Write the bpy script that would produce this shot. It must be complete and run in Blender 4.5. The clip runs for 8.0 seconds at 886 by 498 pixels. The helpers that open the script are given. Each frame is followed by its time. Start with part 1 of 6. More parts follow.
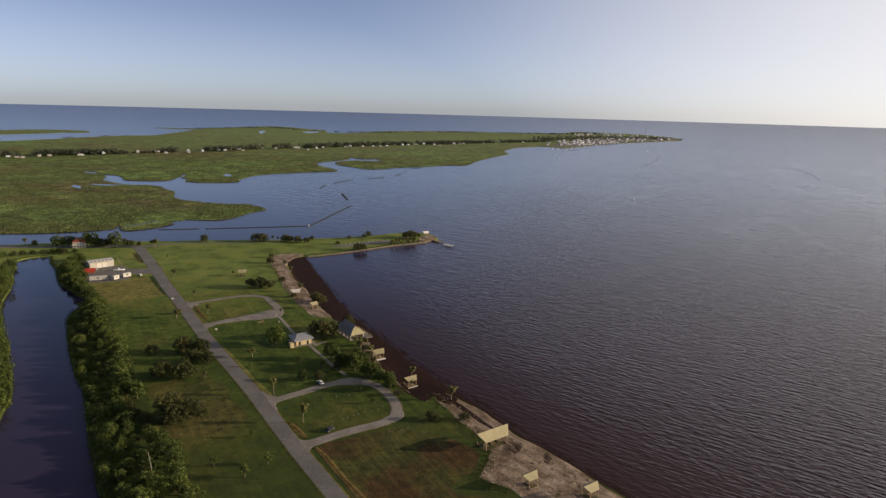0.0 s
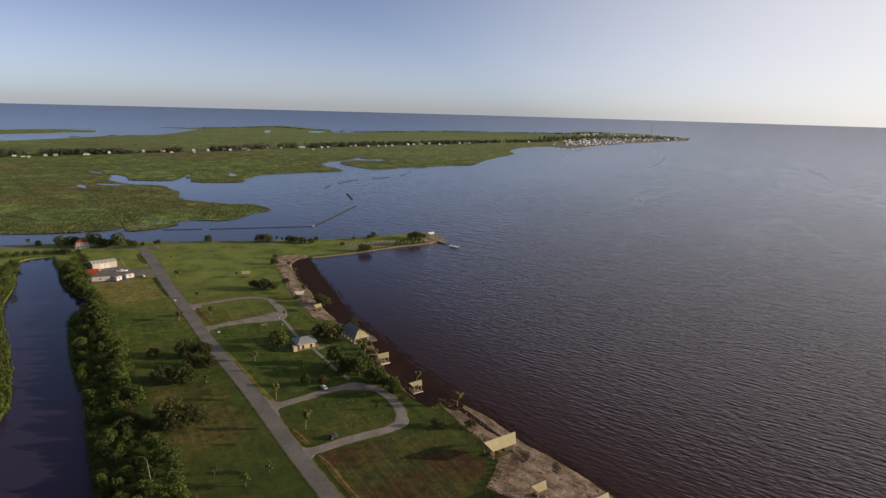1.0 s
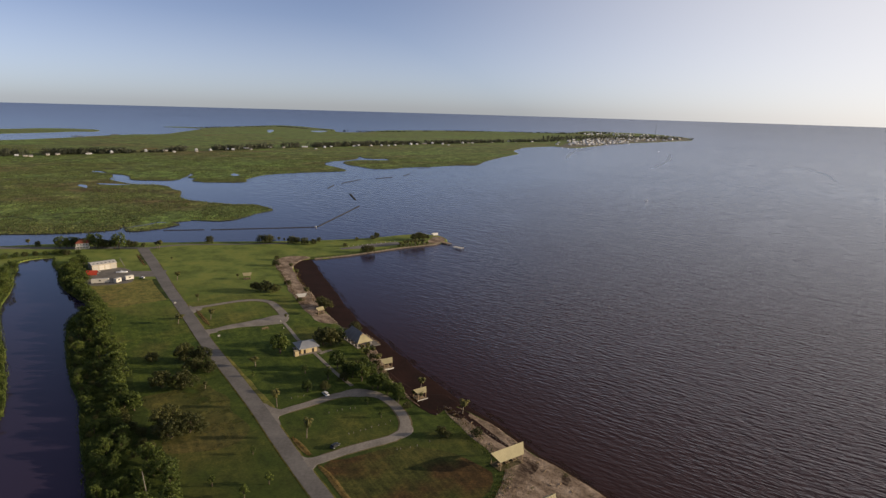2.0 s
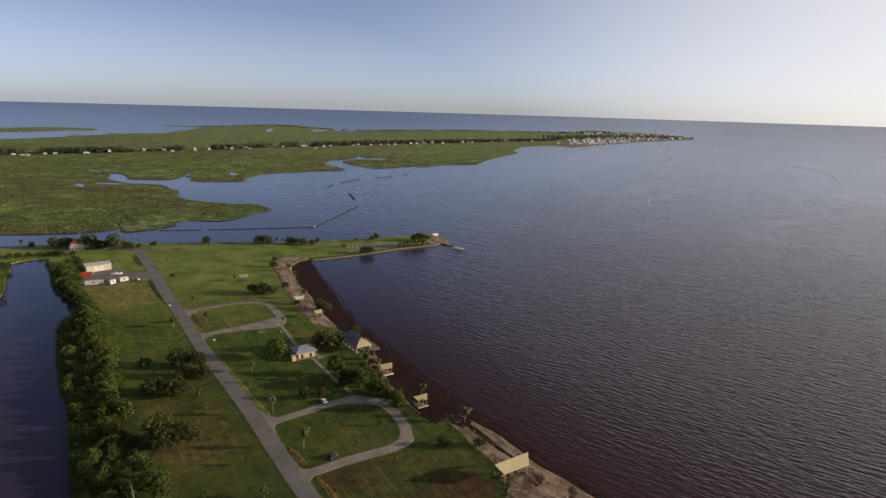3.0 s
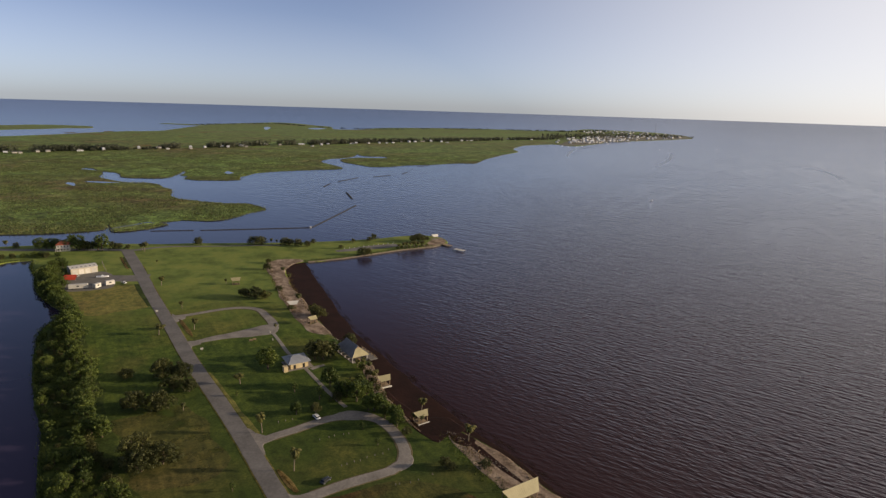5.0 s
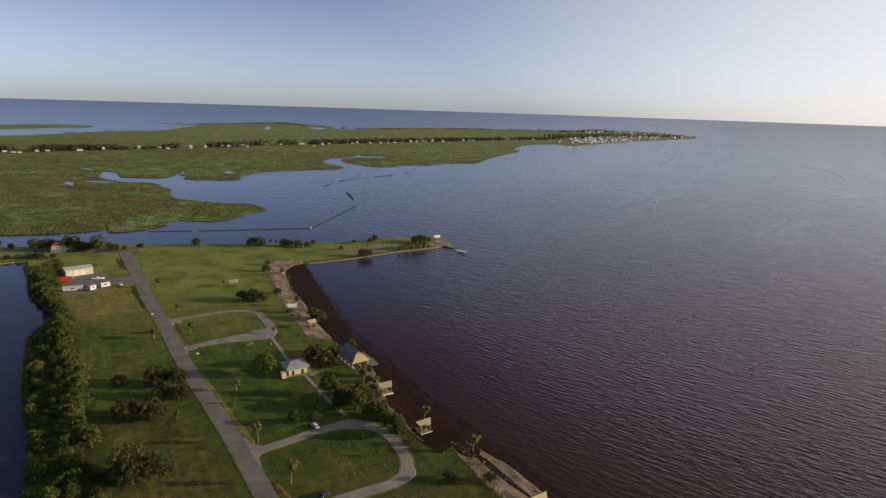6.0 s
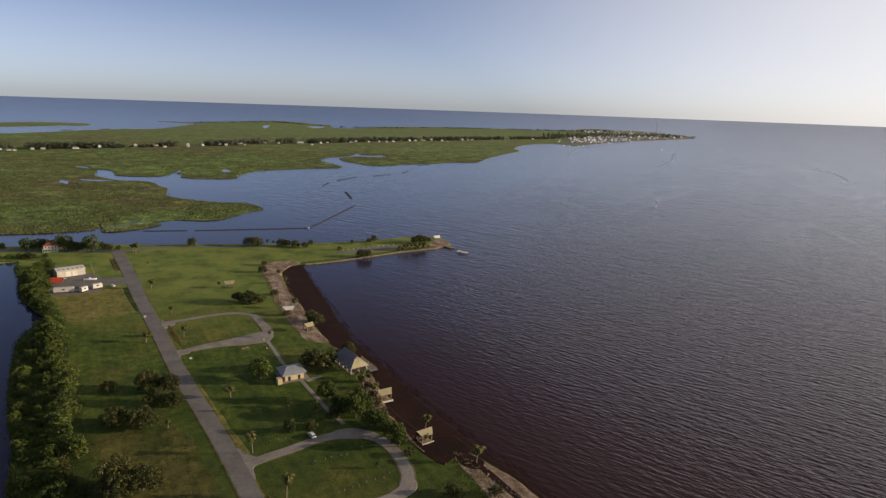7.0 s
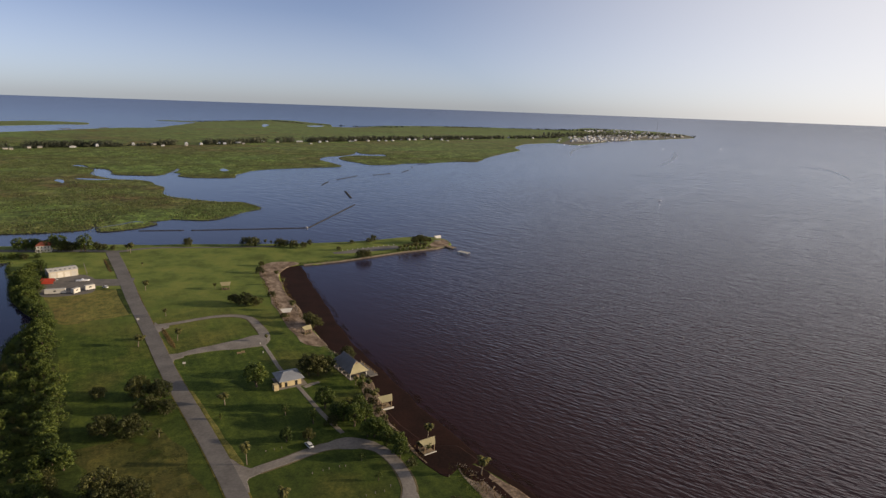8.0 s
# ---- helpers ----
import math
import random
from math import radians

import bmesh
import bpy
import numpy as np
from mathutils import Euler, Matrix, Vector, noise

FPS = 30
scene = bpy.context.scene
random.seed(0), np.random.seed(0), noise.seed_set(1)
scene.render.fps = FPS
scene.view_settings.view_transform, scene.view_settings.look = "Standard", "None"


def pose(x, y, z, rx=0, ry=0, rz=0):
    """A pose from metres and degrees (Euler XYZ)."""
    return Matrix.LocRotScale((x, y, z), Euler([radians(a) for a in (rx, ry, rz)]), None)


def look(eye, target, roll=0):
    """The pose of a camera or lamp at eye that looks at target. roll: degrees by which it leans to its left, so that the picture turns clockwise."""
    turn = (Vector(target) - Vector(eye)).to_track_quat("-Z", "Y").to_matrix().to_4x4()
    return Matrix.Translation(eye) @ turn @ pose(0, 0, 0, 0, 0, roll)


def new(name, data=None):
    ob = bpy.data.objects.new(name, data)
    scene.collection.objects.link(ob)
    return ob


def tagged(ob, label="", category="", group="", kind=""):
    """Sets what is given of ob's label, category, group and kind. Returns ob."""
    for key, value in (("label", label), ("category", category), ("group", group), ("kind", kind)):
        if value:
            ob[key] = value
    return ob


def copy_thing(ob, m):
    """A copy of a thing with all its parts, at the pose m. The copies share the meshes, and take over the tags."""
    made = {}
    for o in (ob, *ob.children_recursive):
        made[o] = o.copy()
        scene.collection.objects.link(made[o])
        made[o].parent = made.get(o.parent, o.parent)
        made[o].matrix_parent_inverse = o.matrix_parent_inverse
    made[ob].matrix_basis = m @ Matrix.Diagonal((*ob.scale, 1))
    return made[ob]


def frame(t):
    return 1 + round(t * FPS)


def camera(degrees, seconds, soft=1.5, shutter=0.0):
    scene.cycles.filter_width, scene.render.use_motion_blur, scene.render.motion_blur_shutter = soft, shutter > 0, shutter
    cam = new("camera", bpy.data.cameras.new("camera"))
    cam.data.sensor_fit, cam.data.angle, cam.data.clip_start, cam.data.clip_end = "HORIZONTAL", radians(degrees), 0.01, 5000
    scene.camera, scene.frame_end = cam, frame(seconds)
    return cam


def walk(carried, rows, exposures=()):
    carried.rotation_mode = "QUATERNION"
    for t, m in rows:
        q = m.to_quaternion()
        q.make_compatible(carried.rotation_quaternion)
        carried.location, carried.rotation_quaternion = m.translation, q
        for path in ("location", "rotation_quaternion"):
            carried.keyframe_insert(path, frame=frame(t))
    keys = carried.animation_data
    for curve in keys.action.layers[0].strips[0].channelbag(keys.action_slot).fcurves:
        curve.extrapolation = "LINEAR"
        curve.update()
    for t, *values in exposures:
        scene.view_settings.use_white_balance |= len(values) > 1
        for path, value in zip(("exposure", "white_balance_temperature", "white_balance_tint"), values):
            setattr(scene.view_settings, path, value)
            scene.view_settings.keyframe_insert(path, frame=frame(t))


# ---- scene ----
from mathutils.geometry import tessellate_polygon

# ---- camera: a slow forward flight with a gentle sink ----
cam = camera(72.22, 8.0, soft=1.38)
ROWS = [
    (0.0, 0.00, 0.00, 120.00, 77.055, -1.544, 0.355),
    (0.5, -0.23, 2.64, 120.02, 77.022, -1.536, 0.531),
    (1.0, -0.43, 5.70, 120.03, 77.007, -1.555, 0.854),
    (1.5, -1.01, 9.18, 119.97, 76.986, -1.586, 1.141),
    (3.0, -2.57, 20.72, 119.40, 76.895, -1.641, 1.096),
    (3.5, -3.06, 24.85, 119.17, 76.844, -1.669, 1.058),
    (4.0, -3.56, 29.08, 118.87, 76.818, -1.723, 0.991),
    (4.5, -3.91, 33.41, 118.39, 76.789, -1.748, 0.919),
    (6.0, -5.32, 46.20, 116.95, 76.763, -1.791, 1.064),
    (6.5, -6.05, 50.52, 116.47, 76.752, -1.921, 0.974),
    (7.0, -7.01, 54.95, 115.95, 76.705, -1.966, 0.930),
    (7.5, -7.55, 59.59, 115.28, 76.678, -1.957, 0.924),
    (8.0, -8.36, 64.08, 114.47, 76.651, -2.008, 0.891),
]
walk(cam, [(t, pose(x, y, z, rx, ry, rz)) for t, x, y, z, rx, ry, rz in ROWS],
     [(0.0, 0.13, 6580, 16), (8.0, 0.13, 6580, 16)])

# ---- sky and sun ----
SUN_EL, SUN_AZ = radians(11.5), radians(86.0)
world = bpy.data.worlds.new("sky")
scene.world = world
world.use_nodes = True
wn = world.node_tree.nodes
sky = wn.new("ShaderNodeTexSky")
sky.sky_type = "NISHITA"
sky.sun_disc = False
sky.sun_elevation, sky.sun_rotation = SUN_EL, SUN_AZ
sky.air_density, sky.dust_density, sky.ozone_density = 0.55, 0.5, 4.0
wn["Background"].inputs["Strength"].default_value = 0.123
haze = wn.new("ShaderNodeHueSaturation")
haze.inputs["Hue"].default_value = 0.499
world.node_tree.links.new(sky.outputs[0], haze.inputs["Color"])
# summer haze: the whole sky pales to cream towards the low sun
way = wn.new("ShaderNodeTexCoord")
toward = wn.new("ShaderNodeVectorMath")
toward.operation = "DOT_PRODUCT"
toward.inputs[1].default_value = (math.sin(SUN_AZ) * math.cos(SUN_EL), math.cos(SUN_AZ) * math.cos(SUN_EL), math.sin(SUN_EL))
world.node_tree.links.new(way.outputs["Generated"], toward.inputs[0])
glow = wn.new("ShaderNodeMapRange")
glow.interpolation_type = "SMOOTHSTEP"
glow.inputs["From Min"].default_value, glow.inputs["From Max"].default_value = -0.12, 1.1
glow.inputs["To Min"].default_value, glow.inputs["To Max"].default_value = 0.0, 1.0
world.node_tree.links.new(toward.outputs["Value"], glow.inputs["Value"])
blend = wn.new("ShaderNodeMix")
blend.data_type = "RGBA"
blend.inputs[7].default_value = (7.5, 7.3, 6.6, 1)
up = wn.new("ShaderNodeSeparateXYZ")
world.node_tree.links.new(way.outputs["Generated"], up.inputs[0])
clear = wn.new("ShaderNodeMapRange")
clear.inputs["From Min"].default_value, clear.inputs["From Max"].default_value = 0.0, 0.22
clear.inputs["To Min"].default_value, clear.inputs["To Max"].default_value = 0.55, 0.76
world.node_tree.links.new(up.outputs["Z"], clear.inputs["Value"])
world.node_tree.links.new(clear.outputs["Result"], haze.inputs["Saturation"])
low = wn.new("ShaderNodeMapRange")
low.inputs["From Min"].default_value, low.inputs["From Max"].default_value = 0.0, 2.2
low.inputs["To Min"].default_value, low.inputs["To Max"].default_value = 1.0, 0.0
world.node_tree.links.new(up.outputs["Z"], low.inputs["Value"])
depth = wn.new("ShaderNodeMath")
depth.operation = "MULTIPLY"
world.node_tree.links.new(glow.outputs["Result"], depth.inputs[0])
world.node_tree.links.new(low.outputs["Result"], depth.inputs[1])
band = wn.new("ShaderNodeMapRange")
band.inputs["From Min"].default_value, band.inputs["From Max"].default_value = 0.0, 0.13
band.inputs["To Min"].default_value, band.inputs["To Max"].default_value = 0.14, 0.0
world.node_tree.links.new(up.outputs["Z"], band.inputs["Value"])
veil = wn.new("ShaderNodeMath")
veil.operation = "MAXIMUM"
world.node_tree.links.new(depth.outputs[0], veil.inputs[0])
world.node_tree.links.new(band.outputs["Result"], veil.inputs[1])
world.node_tree.links.new(veil.outputs[0], blend.inputs[0])
# and deepens overhead
over = wn.new("ShaderNodeMapRange")
over.inputs["From Min"].default_value, over.inputs["From Max"].default_value = 0.24, 0.58
over.inputs["To Min"].default_value, over.inputs["To Max"].default_value = 1.03, 0.5
world.node_tree.links.new(up.outputs["Z"], over.inputs["Value"])
dome = wn.new("ShaderNodeVectorMath")
dome.operation = "SCALE"
world.node_tree.links.new(haze.outputs[0], dome.inputs[0])
world.node_tree.links.new(over.outputs["Result"], dome.inputs["Scale"])
world.node_tree.links.new(dome.outputs[0], blend.inputs[6])
world.node_tree.links.new(blend.outputs[2], wn["Background"].inputs["Color"])
lamp = bpy.data.lights.new("sun", "SUN")
lamp.energy, lamp.angle, lamp.color = 5.0, radians(0.6), (1.0, 0.82, 0.55)
sun = new("sun", lamp)
sun.matrix_world = look((math.sin(SUN_AZ) * 900, math.cos(SUN_AZ) * 900, 900 * math.tan(SUN_EL)), (0, 0, 0))

# ---- materials ----


def nodes_of(name):
    m = bpy.data.materials.new(name)
    m.use_nodes = True
    nt = m.node_tree
    return m, nt, nt.nodes["Principled BSDF"]


def noise_tex(nt, vec, scale, detail=4.0, rough=0.55):
    n = nt.nodes.new("ShaderNodeTexNoise")
    n.inputs["Scale"].default_value = scale
    n.inputs["Detail"].default_value = detail
    n.inputs["Roughness"].default_value = rough
    if vec is not None:
        nt.links.new(vec, n.inputs["Vector"])
    return n.outputs["Fac"]


def ramp(nt, fac, stops):
    r = nt.nodes.new("ShaderNodeValToRGB")
    e = r.color_ramp.elements
    while len(e) < len(stops):
        e.new(0.5)
    for el, (p, c) in zip(e, stops):
        el.position, el.color = p, (*c, 1) if len(c) == 3 else c
    nt.links.new(fac, r.inputs["Fac"])
    return r.outputs["Color"]


def mix(nt, fac, a, b, mode="MIX"):
    m = nt.nodes.new("ShaderNodeMix")
    m.data_type, m.blend_type = "RGBA", mode
    for sock, v in ((m.inputs[0], fac), (m.inputs[6], a), (m.inputs[7], b)):
        if isinstance(v, (int, float)):
            sock.default_value = v
        elif isinstance(v, tuple):
            sock.default_value = (*v, 1)
        else:
            nt.links.new(v, sock)
    return m.outputs[2]


def scaled(nt, vec, s, rot=0.0):
    m = nt.nodes.new("ShaderNodeMapping")
    m.vector_type = "TEXTURE"
    m.inputs["Scale"].default_value = tuple(1 / k for k in s)
    m.inputs["Rotation"].default_value = (0, 0, rot)
    nt.links.new(vec, m.inputs["Vector"])
    return m.outputs["Vector"]


def coords(nt):
    return nt.nodes.new("ShaderNodeTexCoord").outputs["Object"]


def bumped(nt, bsdf, height, strength, distance):
    b = nt.nodes.new("ShaderNodeBump")
    b.inputs["Strength"].default_value = strength
    b.inputs["Distance"].default_value = distance
    nt.links.new(height, b.inputs["Height"])
    nt.links.new(b.outputs["Normal"], bsdf.inputs["Normal"])


def surface(name, dark, light, s1, s2=None, rough=0.8, metal=0.0, bump=0.3, dist=0.02, vary=0.0, stretch=None, spec=0.5):
    """Two noises mix the two colours; vary: each object's own shade."""
    m, nt, b = nodes_of(name)
    v = coords(nt)
    if stretch:
        v = scaled(nt, v, stretch)
    n1 = noise_tex(nt, v, s1)
    n2 = noise_tex(nt, v, s2 or s1 * 7, 3)
    c = ramp(nt, n1, [(0.35, dark), (0.68, light)])
    c = mix(nt, 0.45, c, ramp(nt, n2, [(0.3, dark), (0.7, light)]))
    if vary:
        info = nt.nodes.new("ShaderNodeObjectInfo")
        k = ramp(nt, info.outputs["Random"], [(0.0, (1 - vary,) * 3), (1.0, (1 + vary * 0.5,) * 3)])
        c = mix(nt, 1.0, c, k, "MULTIPLY")
    nt.links.new(c, b.inputs["Base Color"])
    b.inputs["Roughness"].default_value = rough
    b.inputs["Metallic"].default_value = metal
    b.inputs["Specular IOR Level"].default_value = spec
    if bump:
        bumped(nt, b, n2, bump, dist)
    return m


def grass_material(name, deep, fresh, dry, dryness, stripe=0.0, far=None, reach=0.018):
    m, nt, b = nodes_of(name)
    v = coords(nt)
    broad = noise_tex(nt, v, reach, 3)
    mid = noise_tex(nt, v, 0.09, 5, 0.6)
    fine = noise_tex(nt, v, 3.4, 4, 0.7)
    c = ramp(nt, mid, [(0.3, deep), (0.66, fresh)])
    c = mix(nt, ramp(nt, broad, [(dryness, (0, 0, 0)), (dryness + 0.16, (1, 1, 1))]), c, dry)
    c = mix(nt, 0.55, c, ramp(nt, fine, [(0.25, (0.45, 0.45, 0.45)), (0.75, (1.35, 1.35, 1.3))]), "MULTIPLY")
    patch = noise_tex(nt, v, 0.3, 4, 0.65)
    c = mix(nt, 0.85, c, ramp(nt, patch, [(0.3, (0.46, 0.54, 0.5)), (0.5, (1, 1, 1)), (0.7, (1.5, 1.36, 1.25))]), "MULTIPLY")
    speck = noise_tex(nt, v, 1.1, 3, 0.65)
    c = mix(nt, 0.75, c, ramp(nt, speck, [(0.35, (0.6, 0.64, 0.6)), (0.5, (1, 1, 1)), (0.66, (1.4, 1.34, 1.25))]), "MULTIPLY")
    if stripe:
        st = noise_tex(nt, scaled(nt, v, (0.55, 0.03, 1), radians(32)), 1.0, 2)
        c = mix(nt, stripe, c, ramp(nt, st, [(0.4, (0.6, 0.62, 0.6)), (0.6, (1.3, 1.25, 1.1))]), "MULTIPLY")
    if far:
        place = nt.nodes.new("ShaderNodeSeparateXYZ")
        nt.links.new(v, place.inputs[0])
        # brightness of grazing light put into the colour: lawn pales from y 325
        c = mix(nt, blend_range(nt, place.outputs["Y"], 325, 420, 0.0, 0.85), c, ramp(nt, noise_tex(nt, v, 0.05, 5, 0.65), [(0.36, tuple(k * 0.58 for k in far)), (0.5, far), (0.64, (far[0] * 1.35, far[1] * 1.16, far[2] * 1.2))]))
        # shade and lens falloff put into the colour of the near lawn
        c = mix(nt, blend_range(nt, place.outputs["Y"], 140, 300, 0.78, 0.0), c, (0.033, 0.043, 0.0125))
    nt.links.new(c, b.inputs["Base Color"])
    b.inputs["Roughness"].default_value = 0.95
    b.inputs["Specular IOR Level"].default_value = 0.15
    bumped(nt, b, fine, 1.0, 0.1)
    return m


def marsh_material():
    """Salt marsh: green and brown drifts, threaded by thin dark creeks."""
    m, nt, b = nodes_of("marsh_grass")
    v = coords(nt)
    broad = noise_tex(nt, scaled(nt, v, (0.004, 0.009, 1), radians(20)), 1.0, 5, 0.62)
    mid = noise_tex(nt, v, 0.035, 6, 0.65)
    fine = noise_tex(nt, scaled(nt, v, (0.2, 0.12, 1), radians(10)), 1.0, 6, 0.75)
    c = ramp(nt, broad, [(0.35, (0.172, 0.138, 0.07)), (0.47, (0.142, 0.168, 0.06)), (0.63, (0.152, 0.228, 0.068))])
    c = mix(nt, 0.85, c, ramp(nt, mid, [(0.32, (0.4, 0.4, 0.4)), (0.68, (1.4, 1.4, 1.3))]), "MULTIPLY")
    c = mix(nt, 0.8, c, ramp(nt, fine, [(0.3, (0.35, 0.35, 0.35)), (0.7, (1.55, 1.5, 1.4))]), "MULTIPLY")
    tufts = noise_tex(nt, scaled(nt, v, (0.45, 0.3, 1), radians(10)), 1.0, 3, 0.7)
    c = mix(nt, 0.8, c, ramp(nt, tufts, [(0.34, (0.35, 0.36, 0.34)), (0.5, (1, 1, 1)), (0.66, (1.55, 1.5, 1.35))]), "MULTIPLY")
    clumps = noise_tex(nt, scaled(nt, v, (0.07, 0.05, 1), radians(15)), 1.0, 5, 0.7)
    c = mix(nt, 0.75, c, ramp(nt, clumps, [(0.36, (0.38, 0.36, 0.36)), (0.5, (1, 1, 1)), (0.64, (1.35, 1.4, 1.2))]), "MULTIPLY")
    creek = noise_tex(nt, scaled(nt, v, (0.007, 0.012, 1)), 1.0, 3, 0.5)
    place = nt.nodes.new("ShaderNodeSeparateXYZ")
    nt.links.new(v, place.inputs[0])
    # distance haze put into the colour: marsh pales to light green beyond y 1200
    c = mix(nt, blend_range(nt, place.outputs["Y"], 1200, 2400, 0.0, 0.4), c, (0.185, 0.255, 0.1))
    line = ramp(nt, creek, [(0.483, (0, 0, 0)), (0.488, (0.8, 0.8, 0.8)), (0.494, (0, 0, 0))])
    c = mix(nt, line, c, (0.03, 0.028, 0.018))
    nt.links.new(c, b.inputs["Base Color"])
    b.inputs["Roughness"].default_value = 0.95
    b.inputs["Specular IOR Level"].default_value = 0.15
    bumped(nt, b, fine, 1.0, 1.2)
    return m


def sand_material():
    """Trampled sand: pale drifts, damp hollows, brown litter and sparse weeds."""
    m, nt, b = nodes_of("sand")
    v = coords(nt)
    drift = noise_tex(nt, scaled(nt, v, (0.14, 0.22, 1), radians(-50)), 1.0, 5, 0.6)
    lumps = noise_tex(nt, v, 0.9, 4, 0.65)
    litter = noise_tex(nt, scaled(nt, v, (0.1, 0.3, 1), radians(-50)), 1.0, 6, 0.75)
    weeds = noise_tex(nt, v, 0.16, 5, 0.7)
    c = ramp(nt, drift, [(0.34, (0.13, 0.092, 0.066)), (0.5, (0.268, 0.2, 0.148)), (0.66, (0.42, 0.33, 0.255))])
    c = mix(nt, 0.6, c, ramp(nt, lumps, [(0.3, (0.5, 0.48, 0.46)), (0.7, (1.3, 1.3, 1.28))]), "MULTIPLY")
    c = mix(nt, ramp(nt, litter, [(0.59, (0, 0, 0)), (0.68, (0.75, 0.75, 0.75))]), c, (0.06, 0.035, 0.024))
    c = mix(nt, ramp(nt, weeds, [(0.6, (0, 0, 0)), (0.66, (0.9, 0.9, 0.9))]), c, (0.065, 0.062, 0.02))
    nt.links.new(c, b.inputs["Base Color"])
    b.inputs["Roughness"].default_value = 0.95
    b.inputs["Specular IOR Level"].default_value = 0.15
    bumped(nt, b, lumps, 0.8, 0.35)
    return m


def blend_range(nt, value, a, b, lo, hi):
    r = nt.nodes.new("ShaderNodeMapRange")
    for key, x in (("From Min", a), ("From Max", b), ("To Min", lo), ("To Max", hi)):
        r.inputs[key].default_value = x
    nt.links.new(value, r.inputs["Value"])
    return r.outputs["Result"]


def arith(nt, op, *args):
    m = nt.nodes.new("ShaderNodeMath")
    m.operation = op
    for sock, a in zip(m.inputs, args):
        if isinstance(a, (int, float)):
            sock.default_value = a
        else:
            nt.links.new(a, sock)
    return m.outputs[0]


def waves(nt, v, length, crest, deg, detail=2.0, rough=0.5):
    """Crests of about that wavelength and crest length in metres; deg: the way the crests run."""
    return noise_tex(nt, scaled(nt, v, (1.7 / crest, 1.7 / length, 1), radians(deg)), 1.0, detail, rough)


def water_material(name, body, choppy, rough, deep):
    """Short-crested wind waves over tannin-brown shallows, calmer and bluer behind the spit, slicks between."""
    m, nt, b = nodes_of(name)
    v = coords(nt)
    main = waves(nt, v, 3.4, 12, -36, 1.6, 0.42)
    cross = waves(nt, v, 2.6, 6.8, -25, 1.5, 0.45)
    chop = waves(nt, v, 1.4, 4, -42, 1.5, 0.5)
    swell = waves(nt, v, 11, 38, -34, 1.5, 0.45)
    slick = noise_tex(nt, scaled(nt, v, (0.0022, 0.0085, 1), radians(62)), 1.0, 3, 0.55)
    gust = noise_tex(nt, scaled(nt, v, (0.004, 0.006, 1), radians(-33)), 1.0, 3, 0.5)
    off = nt.nodes.new("ShaderNodeVectorMath")
    off.operation = "DISTANCE"
    off.inputs[1].default_value = (120, 150, 0)
    nt.links.new(v, off.inputs[0])
    away = off.outputs["Value"]
    # how far the water lies from the park's shore
    shore = nt.nodes.new("ShaderNodeVectorMath")
    shore.operation = "DOT_PRODUCT"
    shore.inputs[1].default_value = (0.873, 0.487, 0)
    nt.links.new(v, shore.inputs[0])
    offshore = arith(nt, "ADD", arith(nt, "SUBTRACT", shore.outputs["Value"], 135.0), arith(nt, "MULTIPLY", gust, 60.0))
    lee = nt.nodes.new("ShaderNodeVectorMath")
    lee.operation = "DOT_PRODUCT"
    lee.inputs[1].default_value = (-0.905, 0.424, 0)
    nt.links.new(v, lee.inputs[0])
    calm = blend_range(nt, arith(nt, "MULTIPLY_ADD", gust, 260.0, lee.outputs["Value"]), 180, 480, 0.95, 0.3)
    calm = arith(nt, "MAXIMUM", calm, blend_range(nt, away, 2000, 3200, 0.0, 0.25))
    cove = nt.nodes.new("ShaderNodeVectorMath")
    cove.operation = "DISTANCE"
    cove.inputs[1].default_value = (-95, 485, 0)
    nt.links.new(v, cove.inputs[0])
    calm = arith(nt, "MULTIPLY", calm, blend_range(nt, cove.outputs["Value"], 40, 200, 0.55, 1.0))
    calm = arith(nt, "MULTIPLY", calm, blend_range(nt, offshore, 18, 120, 0.12, 1.0))
    height = arith(nt, "MULTIPLY_ADD", cross, 0.7, main)
    height = arith(nt, "MULTIPLY_ADD", chop, 0.3, height)
    height = arith(nt, "MULTIPLY", height, blend_range(nt, away, 300, 900, 1.0, 0.4))
    height = arith(nt, "MULTIPLY_ADD", swell, blend_range(nt, away, 180, 750, 0.3, 2.7), height)
    bumped(nt, b, height, 1.0, choppy)
    rest = mix(nt, blend_range(nt, away, 260, 520, 0.0, 1.0), calm, ramp(nt, slick, [(0.555, (1, 1, 1)), (0.585, (0.66, 0.66, 0.66)), (0.6, (0.66, 0.66, 0.66)), (0.63, (1, 1, 1))]), "MULTIPLY")
    nt.links.new(rest, nt.nodes["Bump"].inputs["Strength"])
    # besides clearer water, sky reflection is put into the paler offshore colour
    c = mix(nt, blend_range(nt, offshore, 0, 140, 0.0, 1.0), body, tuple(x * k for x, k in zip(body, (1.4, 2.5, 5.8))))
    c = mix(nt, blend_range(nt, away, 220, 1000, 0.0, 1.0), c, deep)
    # far rim paled in colour, making up for sky reflection the lift loses
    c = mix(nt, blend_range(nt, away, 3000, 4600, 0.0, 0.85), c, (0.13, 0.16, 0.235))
    nt.links.new(c, b.inputs["Base Color"])
    nt.links.new(blend_range(nt, away, 150, 2500, rough, rough + 0.1), b.inputs["Roughness"])
    nt.links.new(blend_range(nt, away, 100, 500, 1.27, 1.36), b.inputs["IOR"])
    return m


